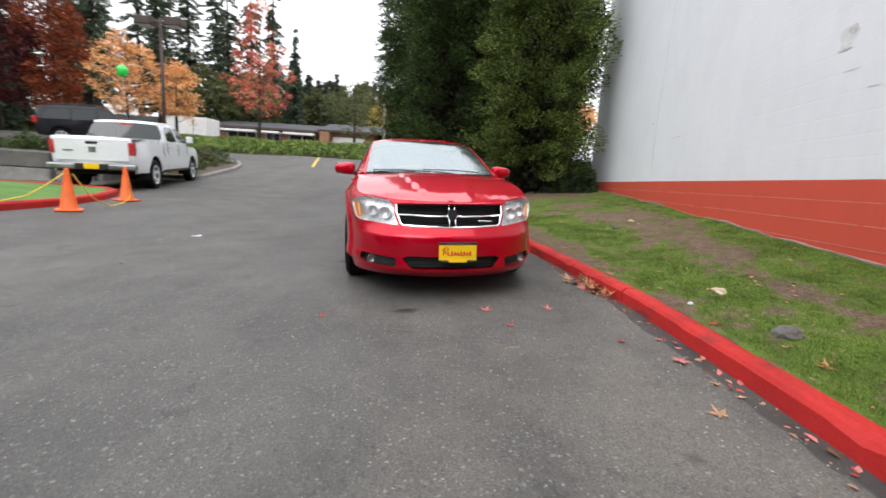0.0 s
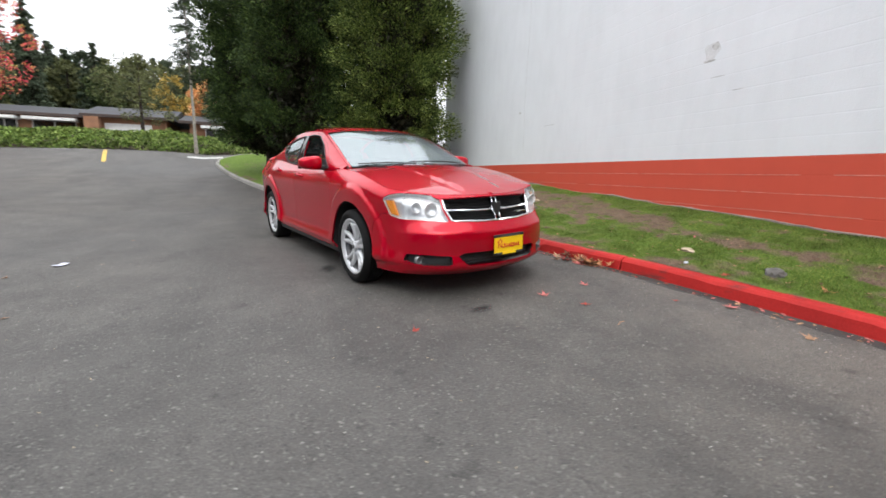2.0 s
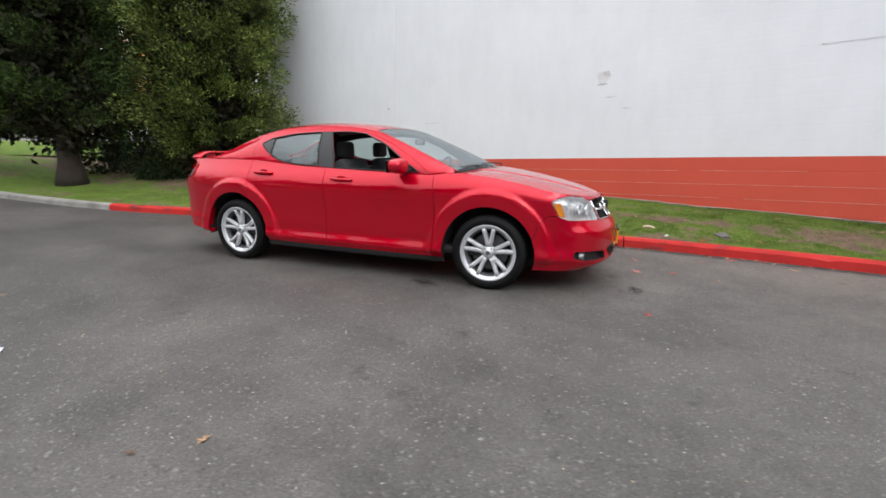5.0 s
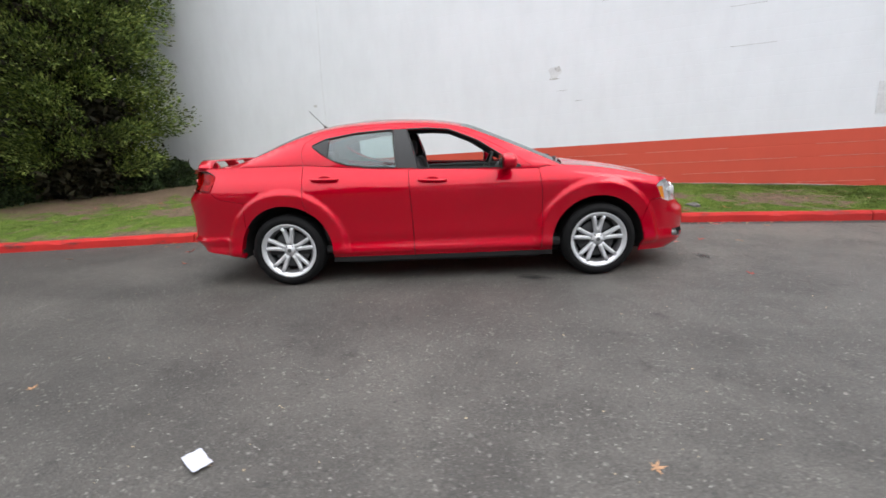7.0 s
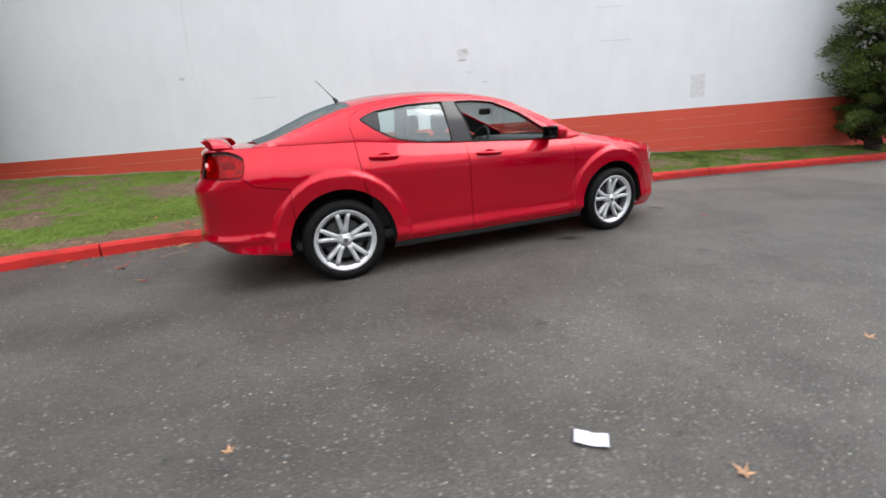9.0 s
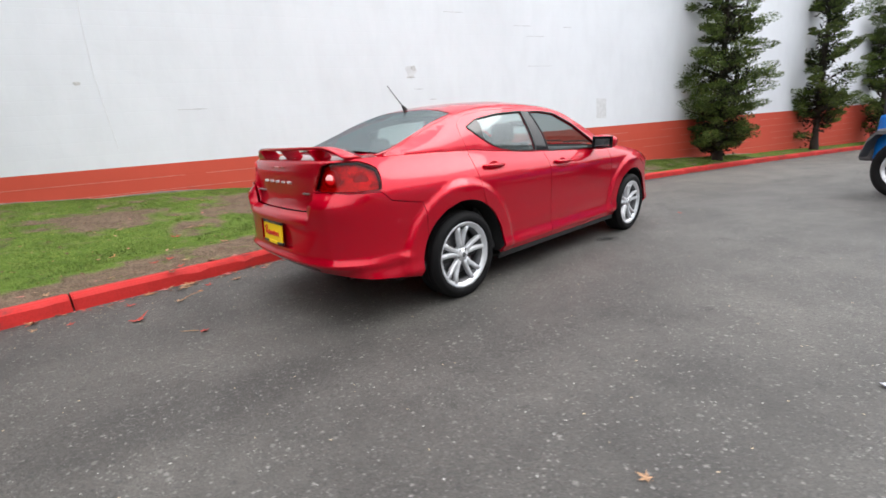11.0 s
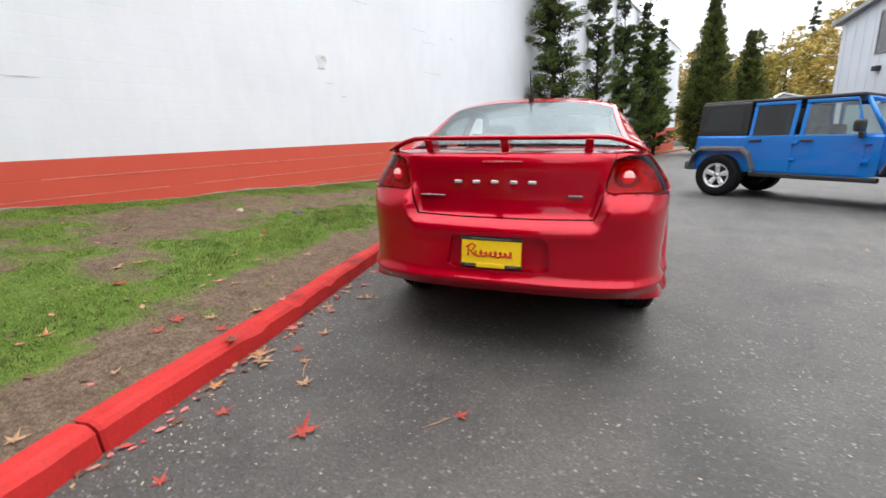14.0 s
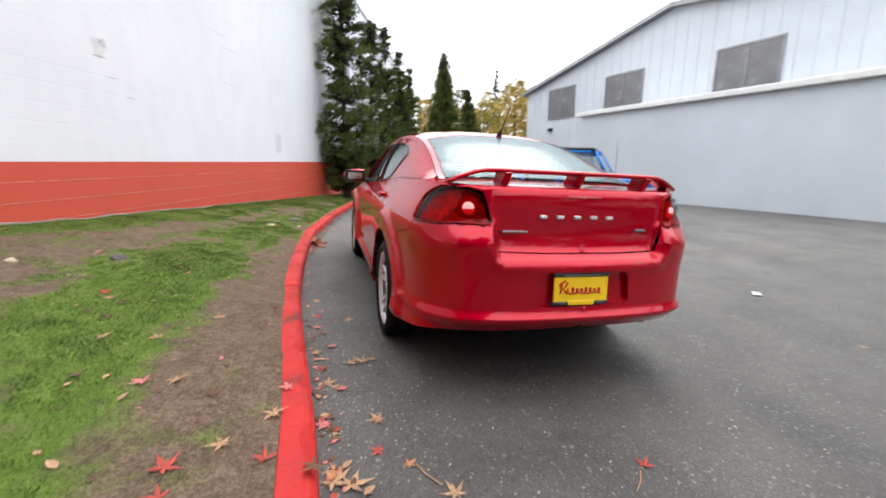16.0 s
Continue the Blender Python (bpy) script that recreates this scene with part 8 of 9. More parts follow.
PAINT_Y = surface("faded_yellow_road_paint", (0.62, 0.42, 0.09), 0.8, vary=0.3, scale=4, fine=40, rel=0.3)
PAINT_W = surface("faded_white_road_paint", (0.50, 0.50, 0.48), 0.8, vary=0.3, scale=4, fine=40, rel=0.3)
stripe((-7.95, 23.6), (-8.95, 27.7), 0.16, PAINT_Y, "faded yellow parking stripe on asphalt")
stripe((-11.4, 27.6), (-9.6, 27.9), 0.12, PAINT_W, "faded white line at the road end")
stripe((-5.2, 26.3), (-3.6, 26.6), 0.5, PAINT_W, "worn white patch on the road")


def cone(x, y, tilt, seed):
    t = thing("traffic_cone", pose(x, y, float(gz(x, y)), 0, tilt, seed * 40), "orange plastic traffic cone beside a red kerb", "cone", "traffic cones")
    part("base", box_bm((-0.18, -0.18, 0), (0.18, 0.18, 0.03), 0.01, 2), ORANGE, t)
    part("body", lathe_bm([(0.135, 0.028), (0.125, 0.04), (0.030, 0.69), (0.028, 0.71), (0.018, 0.712), (0.016, 0.66)], 24, "Z"), ORANGE, t, smooth=True)


cone(-6.46, 7.51, 0, 1)
cone(-6.91, 9.33, 0, 2)


def rope(pts, label):
    p = [Vector(q) for q in pts]
    fine = []
    for a, b in zip(p, p[1:]):
        for k in range(8):
            t = k / 8
            c = a.lerp(b, t)
            c.z -= 0.10 * (a - b).length * t * (1 - t)
            fine.append(c)
    fine.append(p[-1])
    bm = tube_bm(fine, 0.011, 6)
    me = bpy.data.meshes.new("rope")
    bm.to_mesh(me)
    bm.free()
    me.materials.append(ROPE)
    tagged(new("rope", me), label, "rope")


g1, g2 = float(gz(-6.46, 7.51)), float(gz(-6.91, 9.33))
rope([(-6.46, 7.51, g1 + 0.66), (-6.62, 6.95, g1 + 0.26), (-6.78, 6.35, g1 + 0.16), (-7.2, 5.9, float(gz(-7.2, 5.9)) + 0.16)], "yellow rope hanging from a traffic cone")
rope([(-6.44, 7.60, g1 + 0.62), (-6.38, 7.85, g1 + 0.25), (-6.45, 8.3, float(gz(-6.45, 8.3)) + 0.02), (-6.62, 8.9, float(gz(-6.62, 8.9)) + 0.02), (-6.80, 9.30, g2 + 0.10), (-6.89, 9.33, g2 + 0.64)], "yellow rope lying between two traffic cones")


def lamp_post():
    t = thing("street_lamp", pose(-15.4, 22.6, 1.7), "brown steel twin-head street lamp in a parking lot", "street lamp")
    part("pole", tube_bm([(0, 0, -0.5), (0, 0, 6.4)], [0.10, 0.075], 12), DARK_WOOD, t, smooth=True)
    part("arm", box_bm((-0.7, -0.05, 6.15), (0.7, 0.05, 6.25), 0.02), DARK_WOOD, t)
    for s in (1, -1):
        h = part("lamp_head", box_bm((s * 0.75 - 0.42, -0.32, 6.02), (s * 0.75 + 0.42, 0.32, 6.42), 0.05, 2), DARK_WOOD, t, "square brown lamp head")
        part("lens", box_bm((s * 0.75 - 0.32, -0.24, 6.0), (s * 0.75 + 0.32, 0.24, 6.03), 0.005), TRIM_WHITE, h)


lamp_post()


def balloon():
    t = thing("balloon", pose(-12.2, 16.0, 4.2), "round green balloon on a thin string", "balloon")
    bm = bmesh.new()
    bmesh.ops.create_uvsphere(bm, u_segments=24, v_segments=16, radius=0.18)
    for v in bm.verts:
        v.co.z *= 1.12 if v.co.z > 0 else 1.2
    part("ball", bm, GREEN_BALL, t, smooth=True)
    part("string", tube_bm([(0, 0, -0.2), (0.05, 0.02, -1.5), (0.35, 0.15, float(gz(-11.8, 16.2)) - 4.05)], 0.004, 4), TRIM_WHITE, t)


balloon()


# the grey-white warehouse and its lean-to
def warehouse():
    d = Vector((-0.335, 0.942, 0)).normalized()
    n = Vector((0.942, 0.335, 0)).normalized()
    p0 = Vector((-7.40, -19.08, 0))
    M = Matrix(((d.x, -n.x, 0, p0.x), (d.y, -n.y, 0, p0.y), (0, 0, 1, -0.6), (0, 0, 0, 1)))
    w = thing("warehouse", M, "large pale metal warehouse with square windows", "building", kind="")
    # local: x along the wall, y into the building, z up (0.6 lower than the world)
    e, pk, L = 6.45, 8.6, 25.0
    bm = bmesh.new()
    out_ = [(0, -1), (L, -1), (L, e), (11.0, pk), (0, e)]
    fr = [bm.verts.new((x, 0, z)) for x, z in out_]
    bk = [bm.verts.new((x, 30, z)) for x, z in out_]
    bm.faces.new(fr), bm.faces.new(bk[::-1])
    for k in range(5):
        bm.faces.new((fr[k], bk[k], bk[(k + 1) % 5], fr[(k + 1) % 5]))
    bmesh.ops.recalc_face_normals(bm, faces=bm.faces)
    wall = part("wall", bm, METAL_WHITE, w, "pale ribbed metal siding")
    for x in np.arange(0.3, L, 0.6):
        top = e + (pk - e) * (x / 11.0 if x < 11 else (L - x) / (L - 11.0))
        part("rib", box_bm((x - 0.02, -0.018, -1), (x + 0.02, 0.002, top - 0.1), 0.0), METAL_WHITE, wall)
    for (x0, z0), (x1, z1) in (((-0.3, e - 0.06), (11.0, pk)), ((11.0, pk), (L + 0.3, e - 0.06))):
        bm = bmesh.new()
        q = [bm.verts.new(p) for p in ((x0, -0.35, z0), (x1, -0.35, z1), (x1, 30.3, z1), (x0, 30.3, z0))] + [bm.verts.new(p) for p in ((x0, -0.35, z0 + 0.18), (x1, -0.35, z1 + 0.18), (x1, 30.3, z1 + 0.18), (x0, 30.3, z0 + 0.18))]
        for f in ((0, 3, 2, 1), (4, 5, 6, 7), (0, 1, 5, 4), (1, 2, 6, 5), (2, 3, 7, 6), (3, 0, 4, 7)):
            bm.faces.new([q[k] for k in f])
        part("roof", bm, STEEL, w, "grey metal roof edge")
    for x in (2.45, 7.25, 13.2, 19.0):
        win = part("window", box_bm((x, -0.03, 4.72), (x + 2.32, 0.02, 6.38), 0.01), WINDOW_DARK, w, "dark square window")
        for lo, hi in (((x - 0.05, -0.06, 4.66), (x + 2.37, -0.02, 4.73)), ((x - 0.05, -0.06, 6.37), (x + 2.37, -0.02, 6.44)), ((x - 0.06, -0.06, 4.66), (x, -0.02, 6.44)), ((x + 2.32, -0.06, 4.66), (x + 2.38, -0.02, 6.44)), ((x + 1.13, -0.055, 4.7), (x + 1.19, -0.02, 6.4))):
            part("frame", box_bm(lo, hi, 0.0), STEEL, win)
    door = part("roller_door", box_bm((6.7, -0.04, -0.6), (8.0, 0.02, 4.2), 0.01), METAL_WHITE, w, "pale roller door")
    for k in range(14):
        part("slat", box_bm((6.72, -0.055, 0.2 + k * 0.28), (7.98, -0.038, 0.44 + k * 0.28), 0.004), METAL_WHITE, door)
    part("lean_to", box_bm((8.1, -2.2, -1), (24.0, 0.0, 4.25), 0.0), METAL_WHITE, w, "low white lean-to")
    part("lean_to_roof", box_bm((7.9, -2.4, 4.26), (24.3, 0.05, 4.46), 0.02), TRIM_WHITE, w, "white lean-to roof edge")
    part("wall_lamp", box_bm((2.55, -0.18, 3.95), (2.9, 0.0, 4.15), 0.02), TRIM, w)


WINDOW_DARK = surface("dusty_window", (0.16, 0.16, 0.165), 0.22, vary=0.2, scale=1.5, fine=10, rel=0.05)
warehouse()

def pale_shed():
    """A small gabled metal building past the lane end."""
    t = thing("shed", pose(-12.6, -46.0, float(gz(-9.5, -40)) - 0.3), "small pale gabled metal shed past the lane", "shed")
    bm = bmesh.new()
    out_ = [(0, 0), (7.0, 0), (7.0, 3.2), (4.6, 4.9), (0, 3.6)]
    fr = [bm.verts.new((x, 6.0, z)) for x, z in out_]
    bk = [bm.verts.new((x, 0.0, z)) for x, z in out_]
    bm.faces.new(fr), bm.faces.new(bk[::-1])
    for k in range(5):
        bm.faces.new((fr[k], bk[k], bk[(k + 1) % 5], fr[(k + 1) % 5]))
    bmesh.ops.recalc_face_normals(bm, faces=bm.faces)
    wall = part("wall", bm, METAL_WHITE, t)
    for k in range(9):
        part("rib", box_bm((0.4 + 0.75 * k, 6.0, 0), (0.46 + 0.75 * k, 6.02, 3.1), 0.0), METAL_WHITE, wall)
    part("door", box_bm((2.2, 6.0, 0), (4.6, 6.04, 2.4), 0.01), WINDOW_DARK, t, "dark wide shed door")
    for (x0, z0), (x1, z1) in (((-0.3, 3.5), (4.6, 4.95)), ((4.6, 4.95), (7.3, 3.0))):
        bm = bmesh.new()
        q = [bm.verts.new(p) for p in ((x0, -0.2, z0), (x1, -0.2, z1), (x1, 6.3, z1), (x0, 6.3, z0))] + [bm.verts.new(p) for p in ((x0, -0.2, z0 + 0.12), (x1, -0.2, z1 + 0.12), (x1, 6.3, z1 + 0.12), (x0, 6.3, z0 + 0.12))]
        for f in ((0, 3, 2, 1), (4, 5, 6, 7), (0, 1, 5, 4), (1, 2, 6, 5), (2, 3, 7, 6), (3, 0, 4, 7)):
            bm.faces.new([q[k] for k in f])
        part("roof", bm, TRIM_WHITE, t, "white metal roof")


pale_shed()

# sign post far down the lane
t = thing("sign_post", pose(-2.1, -40.0, float(gz(-2.1, -40))), "small red and white sign on a post", "sign")
part("post", box_bm((-0.04, -0.04, -0.3), (0.04, 0.04, 2.2), 0.0), STEEL, t)
part("board", box_bm((-0.35, 0.04, 1.5), (0.35, 0.08, 2.4), 0.01), KERB_RED, t, "red sign board")
part("panel", box_bm((-0.28, 0.08, 1.9), (0.28, 0.09, 2.3), 0.0), TRIM_WHITE, t)

# cypresses and woods at the low end
CYP = "cypresses at the lane end"
conifer("cypress", (-2.0, -25.5, float(gz(-2, -25.5))), 10.4, 1.9, cone_shape, LEAF_CEDAR, "dense conical green cypress at the lane end", 31, 300, 3, 0.34, 42000, 0.14, 0.2, 0.0, CYP, 0.9, 0.0, 0.0, 0.5, 1.0, 6, 0.12, 0.5)
conifer("cypress", (-4.6, -30.0, float(gz(-4.6, -30))), 8.6, 1.6, cone_shape, LEAF_CEDAR, "dense conical green cypress at the lane end", 32, 260, 3, 0.34, 30000, 0.16, 0.2, 0.0, CYP, 0.9, 0.0, 0.0, 0.5, 1.0, 6, 0.12, 0.5)
LOW = "wood past the lane"
for k, (x, y, h, r, m) in enumerate(((-14.5, -56, 14, 4.2, LEAF_YELLOW), (-10.5, -60, 12.5, 4.4, LEAF_GOLD), (-6.0, -62, 11.5, 4.2, LEAF_GOLD), (-1.0, -64, 13, 4.4, LEAF_YELLOW), (-19, -60, 15, 4.2, LEAF_YELLOW), (3, -70, 14, 4.2, LEAF_OLIVE), (-12.5, -70, 15.5, 4.5, LEAF_GOLD), (-8, -73, 16, 4.5, LEAF_OLIVE), (-3, -75, 15, 4.5, LEAF_GOLD), (-17, -66, 17, 4.5, LEAF_GOLD))):
    tree("autumn_tree", (x, y, -1.4), h, r, round_shape, m, "yellowing autumn tree beyond the lane" if m is LEAF_YELLOW else "olive autumn tree beyond the lane", 60 + k, 9000, 0.30, 0.3, 0.06, LOW, 0.75, lumps=190, width=0.7, fill=0.5)
for k, (x, y, h) in enumerate(((-15.5, -80, 21), (-10, -84, 17), (-5, -84, 16), (0, -84, 17))):
    conifer("fir", (x, y, -1.4), h, 2.8, cone_shape, LEAF_FIR, "dark fir in the wood beyond the lane", 75 + k, 120, 4, 0.42, 9000, 0.45, 0.3, 0.08, LOW, 0.1, 0.5, 0.1, 0.4, 0.5, 3)

# trees beyond the houses and on the raised lot
W = [
    ("maple", -18.0, 38.5, 3.2, 11.6, 3.3, tall_shape, LEAF_FLAME, "sparse red and gold maple before low houses", 5200, 0.15, 170, 0.15),
    ("maple", -25.6, 33.0, 3.0, 7.3, 2.3, round_shape, LEAF_ORANGE, "orange autumn maple by the parking lot", 5200, 0.17, 130, 0.2),
    ("maple", -22.2, 33.6, 3.0, 5.6, 1.6, round_shape, LEAF_ORANGE, "orange autumn maple by the parking lot", 4400, 0.17, 120, 0.2),
    ("hornbeam", -23.4, 25.0, 2.6, 9.2, 1.35, column, LEAF_RUST, "narrow rust-coloured tree on the raised lot", 12000, 0.16, 200, 0.0),
    ("plum_tree", -26.4, 24.5, 2.4, 7.6, 2.7, round_shape, LEAF_WINE, "dark wine-leaved tree on the raised lot", 11000, 0.18, 170, 0.0),
    ("young_tree", -9.9, 40.0, 3.2, 6.0, 2.7, round_shape, LEAF_OLIVE, "thin olive tree with sparse leaves", 5200, 0.13, 110, 0.2),
    ("garden_tree", -33.5, 55.0, 3.6, 9.5, 4.4, round_shape, LEAF_OLIVE, "broad olive-green tree behind a house", 9000, 0.30, 170, 0.0),
    ("garden_tree", -28.0, 57.0, 3.6, 9.0, 4.0, round_shape, LEAF_OLIVE, "broad olive-green tree behind a house", 8000, 0.30, 160, 0.0),
    ("autumn_tree", -11.0, 60.0, 4.0, 7.5, 2.2, round_shape, LEAF_YELLOW, "small yellow tree behind the houses", 4000, 0.28, 80, 0.1),
    ("autumn_tree", -7.0, 56.0, 4.0, 6.4, 2.0, round_shape, LEAF_ORANGE, "orange tree behind the houses", 4500, 0.28, 80, 0.1),
    ("autumn_tree", 6.5, 30.0, 2.6, 5.5, 2.0, round_shape, LEAF_ORANGE, "orange tree seen past the wall end", 4500, 0.2, 80, 0.2),
]
for k, (nm, x, y, z, h, r, s, m, lab, n, lf, nl, gp) in enumerate(W):
    tree(nm, (x, y, z), h, r, s, m, lab, 80 + k, n, lf, 0.14, 0.22 if s is not column else 0.1, "", 0.55, lumps=nl, width=0.7, gap=gp, fill=0.5)
FIR_G = "firs behind the houses"
FIRS = [(-47.5, 52, 24, 3.4), (-41, 47, 27, 3.6), (-38.6, 45.5, 25, 3.2), (-36.5, 52, 22, 2.4), (-45, 60, 27, 3.6), (-41.5, 61, 29, 3.8), (-38.0, 60, 28, 3.4), (-35, 62, 27, 3.2), (-32.5, 60, 26, 3.0), (-29.8, 61, 26, 2.8), (-26.5, 60, 24, 2.4), (-24.2, 62, 16.5, 1.8), (-53, 48, 24, 3.6), (-58, 44, 26, 3.8), (-2.0, 62, 15, 3.0), (1.5, 58, 14, 2.8), (-50, 34, 22, 3.4), (-44, 40, 25, 3.6), (-26.8, 75, 13.5, 2.6), (4.5, 56, 13, 2.8), (-5.4, 54, 10.8, 2.5)]
for k, (x, y, h, r) in enumerate(FIRS):
    conifer("fir", (x, y, 4.0), h, r, cone_shape, LEAF_FIR, "tall dark fir in the wood behind the houses", 120 + k, 150, 5, 0.36, 15000, 0.36, 0.35, 0.14, FIR_G, 0.1, 0.55, 0.22, 0.36, 0.45, 3, 0.4, 0.15)
PALE_BARK = surface("pale_grey_bark", (0.30, 0.27, 0.23), 0.9, vary=0.3, scale=5, fine=30, rel=0.6)
# the slim fir with a bare lower trunk beside the bank
conifer("fir", (-5.05, 28.5, float(gz(-5.05, 28.5))), 13.2, 1.15, cone_shape, LEAF_FIR, "slim sparse fir with a bare pale trunk", 141, 120, 4, 0.15, 15000, 0.11, 0.085, 0.30, "", 0.0, 0.35, 0.2, 0.34, 0.5, 30, 0.5, 0.1, PALE_BARK, 0.012)
rng_w = np.random.default_rng(7)
SKY_G = "far wood skyline"
for k in range(30):
    x, y = -36 + k * 1.9 + rng_w.normal() * 0.8, 84 + rng_w.normal() * 5
    hh = 12.4 + 1.8 * rng_w.normal() - 0.02 * k
    if k % 3:
        conifer("fir", (x, y, 5.0), hh, 2.5, cone_shape, LEAF_FIR, "distant fir in the wood skyline", 150 + k, 90, 4, 0.55, 6500, 0.55, 0.3, 0.05, SKY_G, 0.1, 0.5, 0.1, 0.4, 0.5, 2)
    else:
        tree("wood_tree", (x, y - 6, 4.8), hh * 0.74, 3.1, round_shape, LEAF_OLIVE, "distant leafy tree in the wood skyline", 150 + k, 5200, 0.45, 0.3, 0.03, SKY_G, 0.8, lumps=110, width=0.6, fill=0.5, limbs=2)
for k in range(22):
    x, y = -37 + k * 2.2 + rng_w.normal() * 0.7, 71 + rng_w.normal() * 2
    if k % 2:
        conifer("fir", (x, y, 4.6), 9.5 + 1.6 * rng_w.normal(), 2.4, cone_shape, LEAF_FIR, "dark fir in the wood behind the houses", 400 + k, 90, 4, 0.5, 6500, 0.48, 0.3, 0.03, SKY_G, 0.1, 0.5, 0.0, 0.4, 0.5, 2)
    else:
        tree("wood_tree", (x, y, 4.6), 8.4 + 1.2 * rng_w.normal(), 2.8, round_shape, LEAF_OLIVE if k % 4 else LEAF_SHRUB, "leafy tree in the wood behind the houses", 400 + k, 5200, 0.40, 0.3, 0.02, SKY_G, 0.75, lumps=120, width=0.6, fill=0.5, limbs=2)
for k in range(22):
    x, y = -43 + k * 2.3 + rng_w.normal() * 0.8, 79 + rng_w.normal() * 1.5
    tree("wood_tree", (x, y, 4.8), 11.0 + 1.1 * rng_w.normal(), 3.2, round_shape, (LEAF_FIR, LEAF_OLIVE, LEAF_SHRUB, LEAF_OLIVE)[k % 4], "tall leafy tree in the dense wood skyline", 470 + k, 7000, 0.48, 0.3, 0.02, SKY_G, 0.8, lumps=130, width=0.6, fill=0.6, limbs=2)
# mostly unseen woodland added to close the west side and darken car reflections
WEST_G = "wood across the lot"
for k in range(44):
    y = -50 + k * 2.5 + rng_w.normal() * 0.8
    x = -32 - abs(rng_w.normal()) * 3 - (7 if k % 2 else 0)
    if y > 26:
        x -= 16
    conifer("fir", (x, y, 0.6), rng_w.uniform(12, 19), rng_w.uniform(3.2, 4.2), cone_shape, (LEAF_FIR, LEAF_OLIVE, LEAF_FIR)[k % 3], "tree added across the parking lot to close the west", 200 + k, 80, 4, 0.7, 3600, 0.60, 0.3, 0.02, WEST_G, 0.1, 0.4, 0.0, 0.5, 0.6, 2)

# dark laurels under the cedars at the wall's end
for k, (x, y, r, h) in enumerate(((3.9, 13.9, 0.55, 0.85), (3.2, 14.3, 0.6, 0.8), (4.1, 14.9, 0.6, 1.1), (2.9, 15.6, 0.8, 1.2), (1.5, 15.9, 0.8, 1.0), (3.9, 16.6, 0.9, 1.5), (2.2, 17.3, 1.1, 1.6), (5.0, 17.8, 1.0, 1.6), (3.7, 18.6, 1.3, 2.5), (4.6, 20.2, 1.3, 2.6), (2.4, 19.6, 1.3, 2.6), (1.2, 18.4, 1.1, 2.3), (3.2, 21.6, 1.4, 2.8))):
    shrub(x, y, float(grass_height(np.array([x]), np.array([y]))[0]) - 0.05, r, h, LEAF_LAUREL, "dark evergreen shrub under the cedars", 300 + k, 3200, 0.085, "dark shrubs under the cedars")

# ---- fallen leaves and small litter ----
def leaf_mesh(name, material, seed, size=0.10):
    """A five-lobed maple leaf, curled, with its stalk."""
    r = random.Random(seed)
    pts, n = [], 5
    for k in range(n):
        a = math.radians(-40 + 65 * k) + r.uniform(-0.08, 0.08)
        L = size * (0.62 if k in (0, 4) else 0.85 if k in (1, 3) else 1.0) * r.uniform(0.85, 1.1)
        for da, f in ((-0.42, 0.42), (-0.20, 0.62), (-0.16, 0.55), (0.0, 1.0), (0.16, 0.55), (0.20, 0.62)):
            pts.append((a + da, L * f))
        pts.append((a + 0.56, L * 0.26))
    curl, twist = r.uniform(1.5, 5.0), r.uniform(0, math.tau)
    vs = [(0, 0, 0.006)]
    for a, d in pts:
        x, y = d * math.cos(a), d * math.sin(a)
        vs.append((x, y, 0.006 + curl * (x * math.cos(twist) + y * math.sin(twist)) ** 2 + r.uniform(0, 0.012) * d / size))
    m = len(pts)
    fs = [(0, 1 + k, 1 + (k + 1) % m) for k in range(m - 1)]
    s = len(vs)
    a = math.radians(-90 - 15 + r.uniform(-15, 15))
    vs += [(0.003, 0, 0.006), (-0.003, 0, 0.006), (math.cos(a) * size * 0.7, math.sin(a) * size * 0.7, 0.012)]
    fs.append((s, s + 1, s + 2))
    me = bpy.data.meshes.new(name)
    me.from_pydata(vs, [], fs)
    me.materials.append(material)
    return me


DEAD = {
    "tan": surface("tan_dead_leaf", (0.43, 0.25, 0.14), 0.8, vary=0.3, scale=20, fine=90, rel=0.4),
    "red": surface("red_dead_leaf", (0.42, 0.055, 0.035), 0.75, vary=0.35, scale=20, fine=90, rel=0.4),
    "pink": surface("pink_dead_leaf", (0.55, 0.17, 0.15), 0.75, vary=0.3, scale=20, fine=90, rel=0.4),
    "orange": surface("orange_dead_leaf", (0.46, 0.20, 0.085), 0.75, vary=0.3, scale=20, fine=90, rel=0.4),
    "brown": surface("brown_dead_leaf", (0.13, 0.065, 0.035), 0.85, vary=0.3, scale=20, fine=90, rel=0.4),
}
LEAF_ME = {(c, k): leaf_mesh("fallen_leaf", m, 7 * k + i) for i, (c, m) in enumerate(DEAD.items()) for k in range(4)}


def lie(x, y):
    """Height of whatever lies under a fallen thing."""
    k = x - float(kerb_x(y))
    if k < 0:
        return float(gz(x, y))
    if k < KW:
        return float(gz(x, y)) + KH
    return float(grass_height(np.array([x]), np.array([y]))[0])


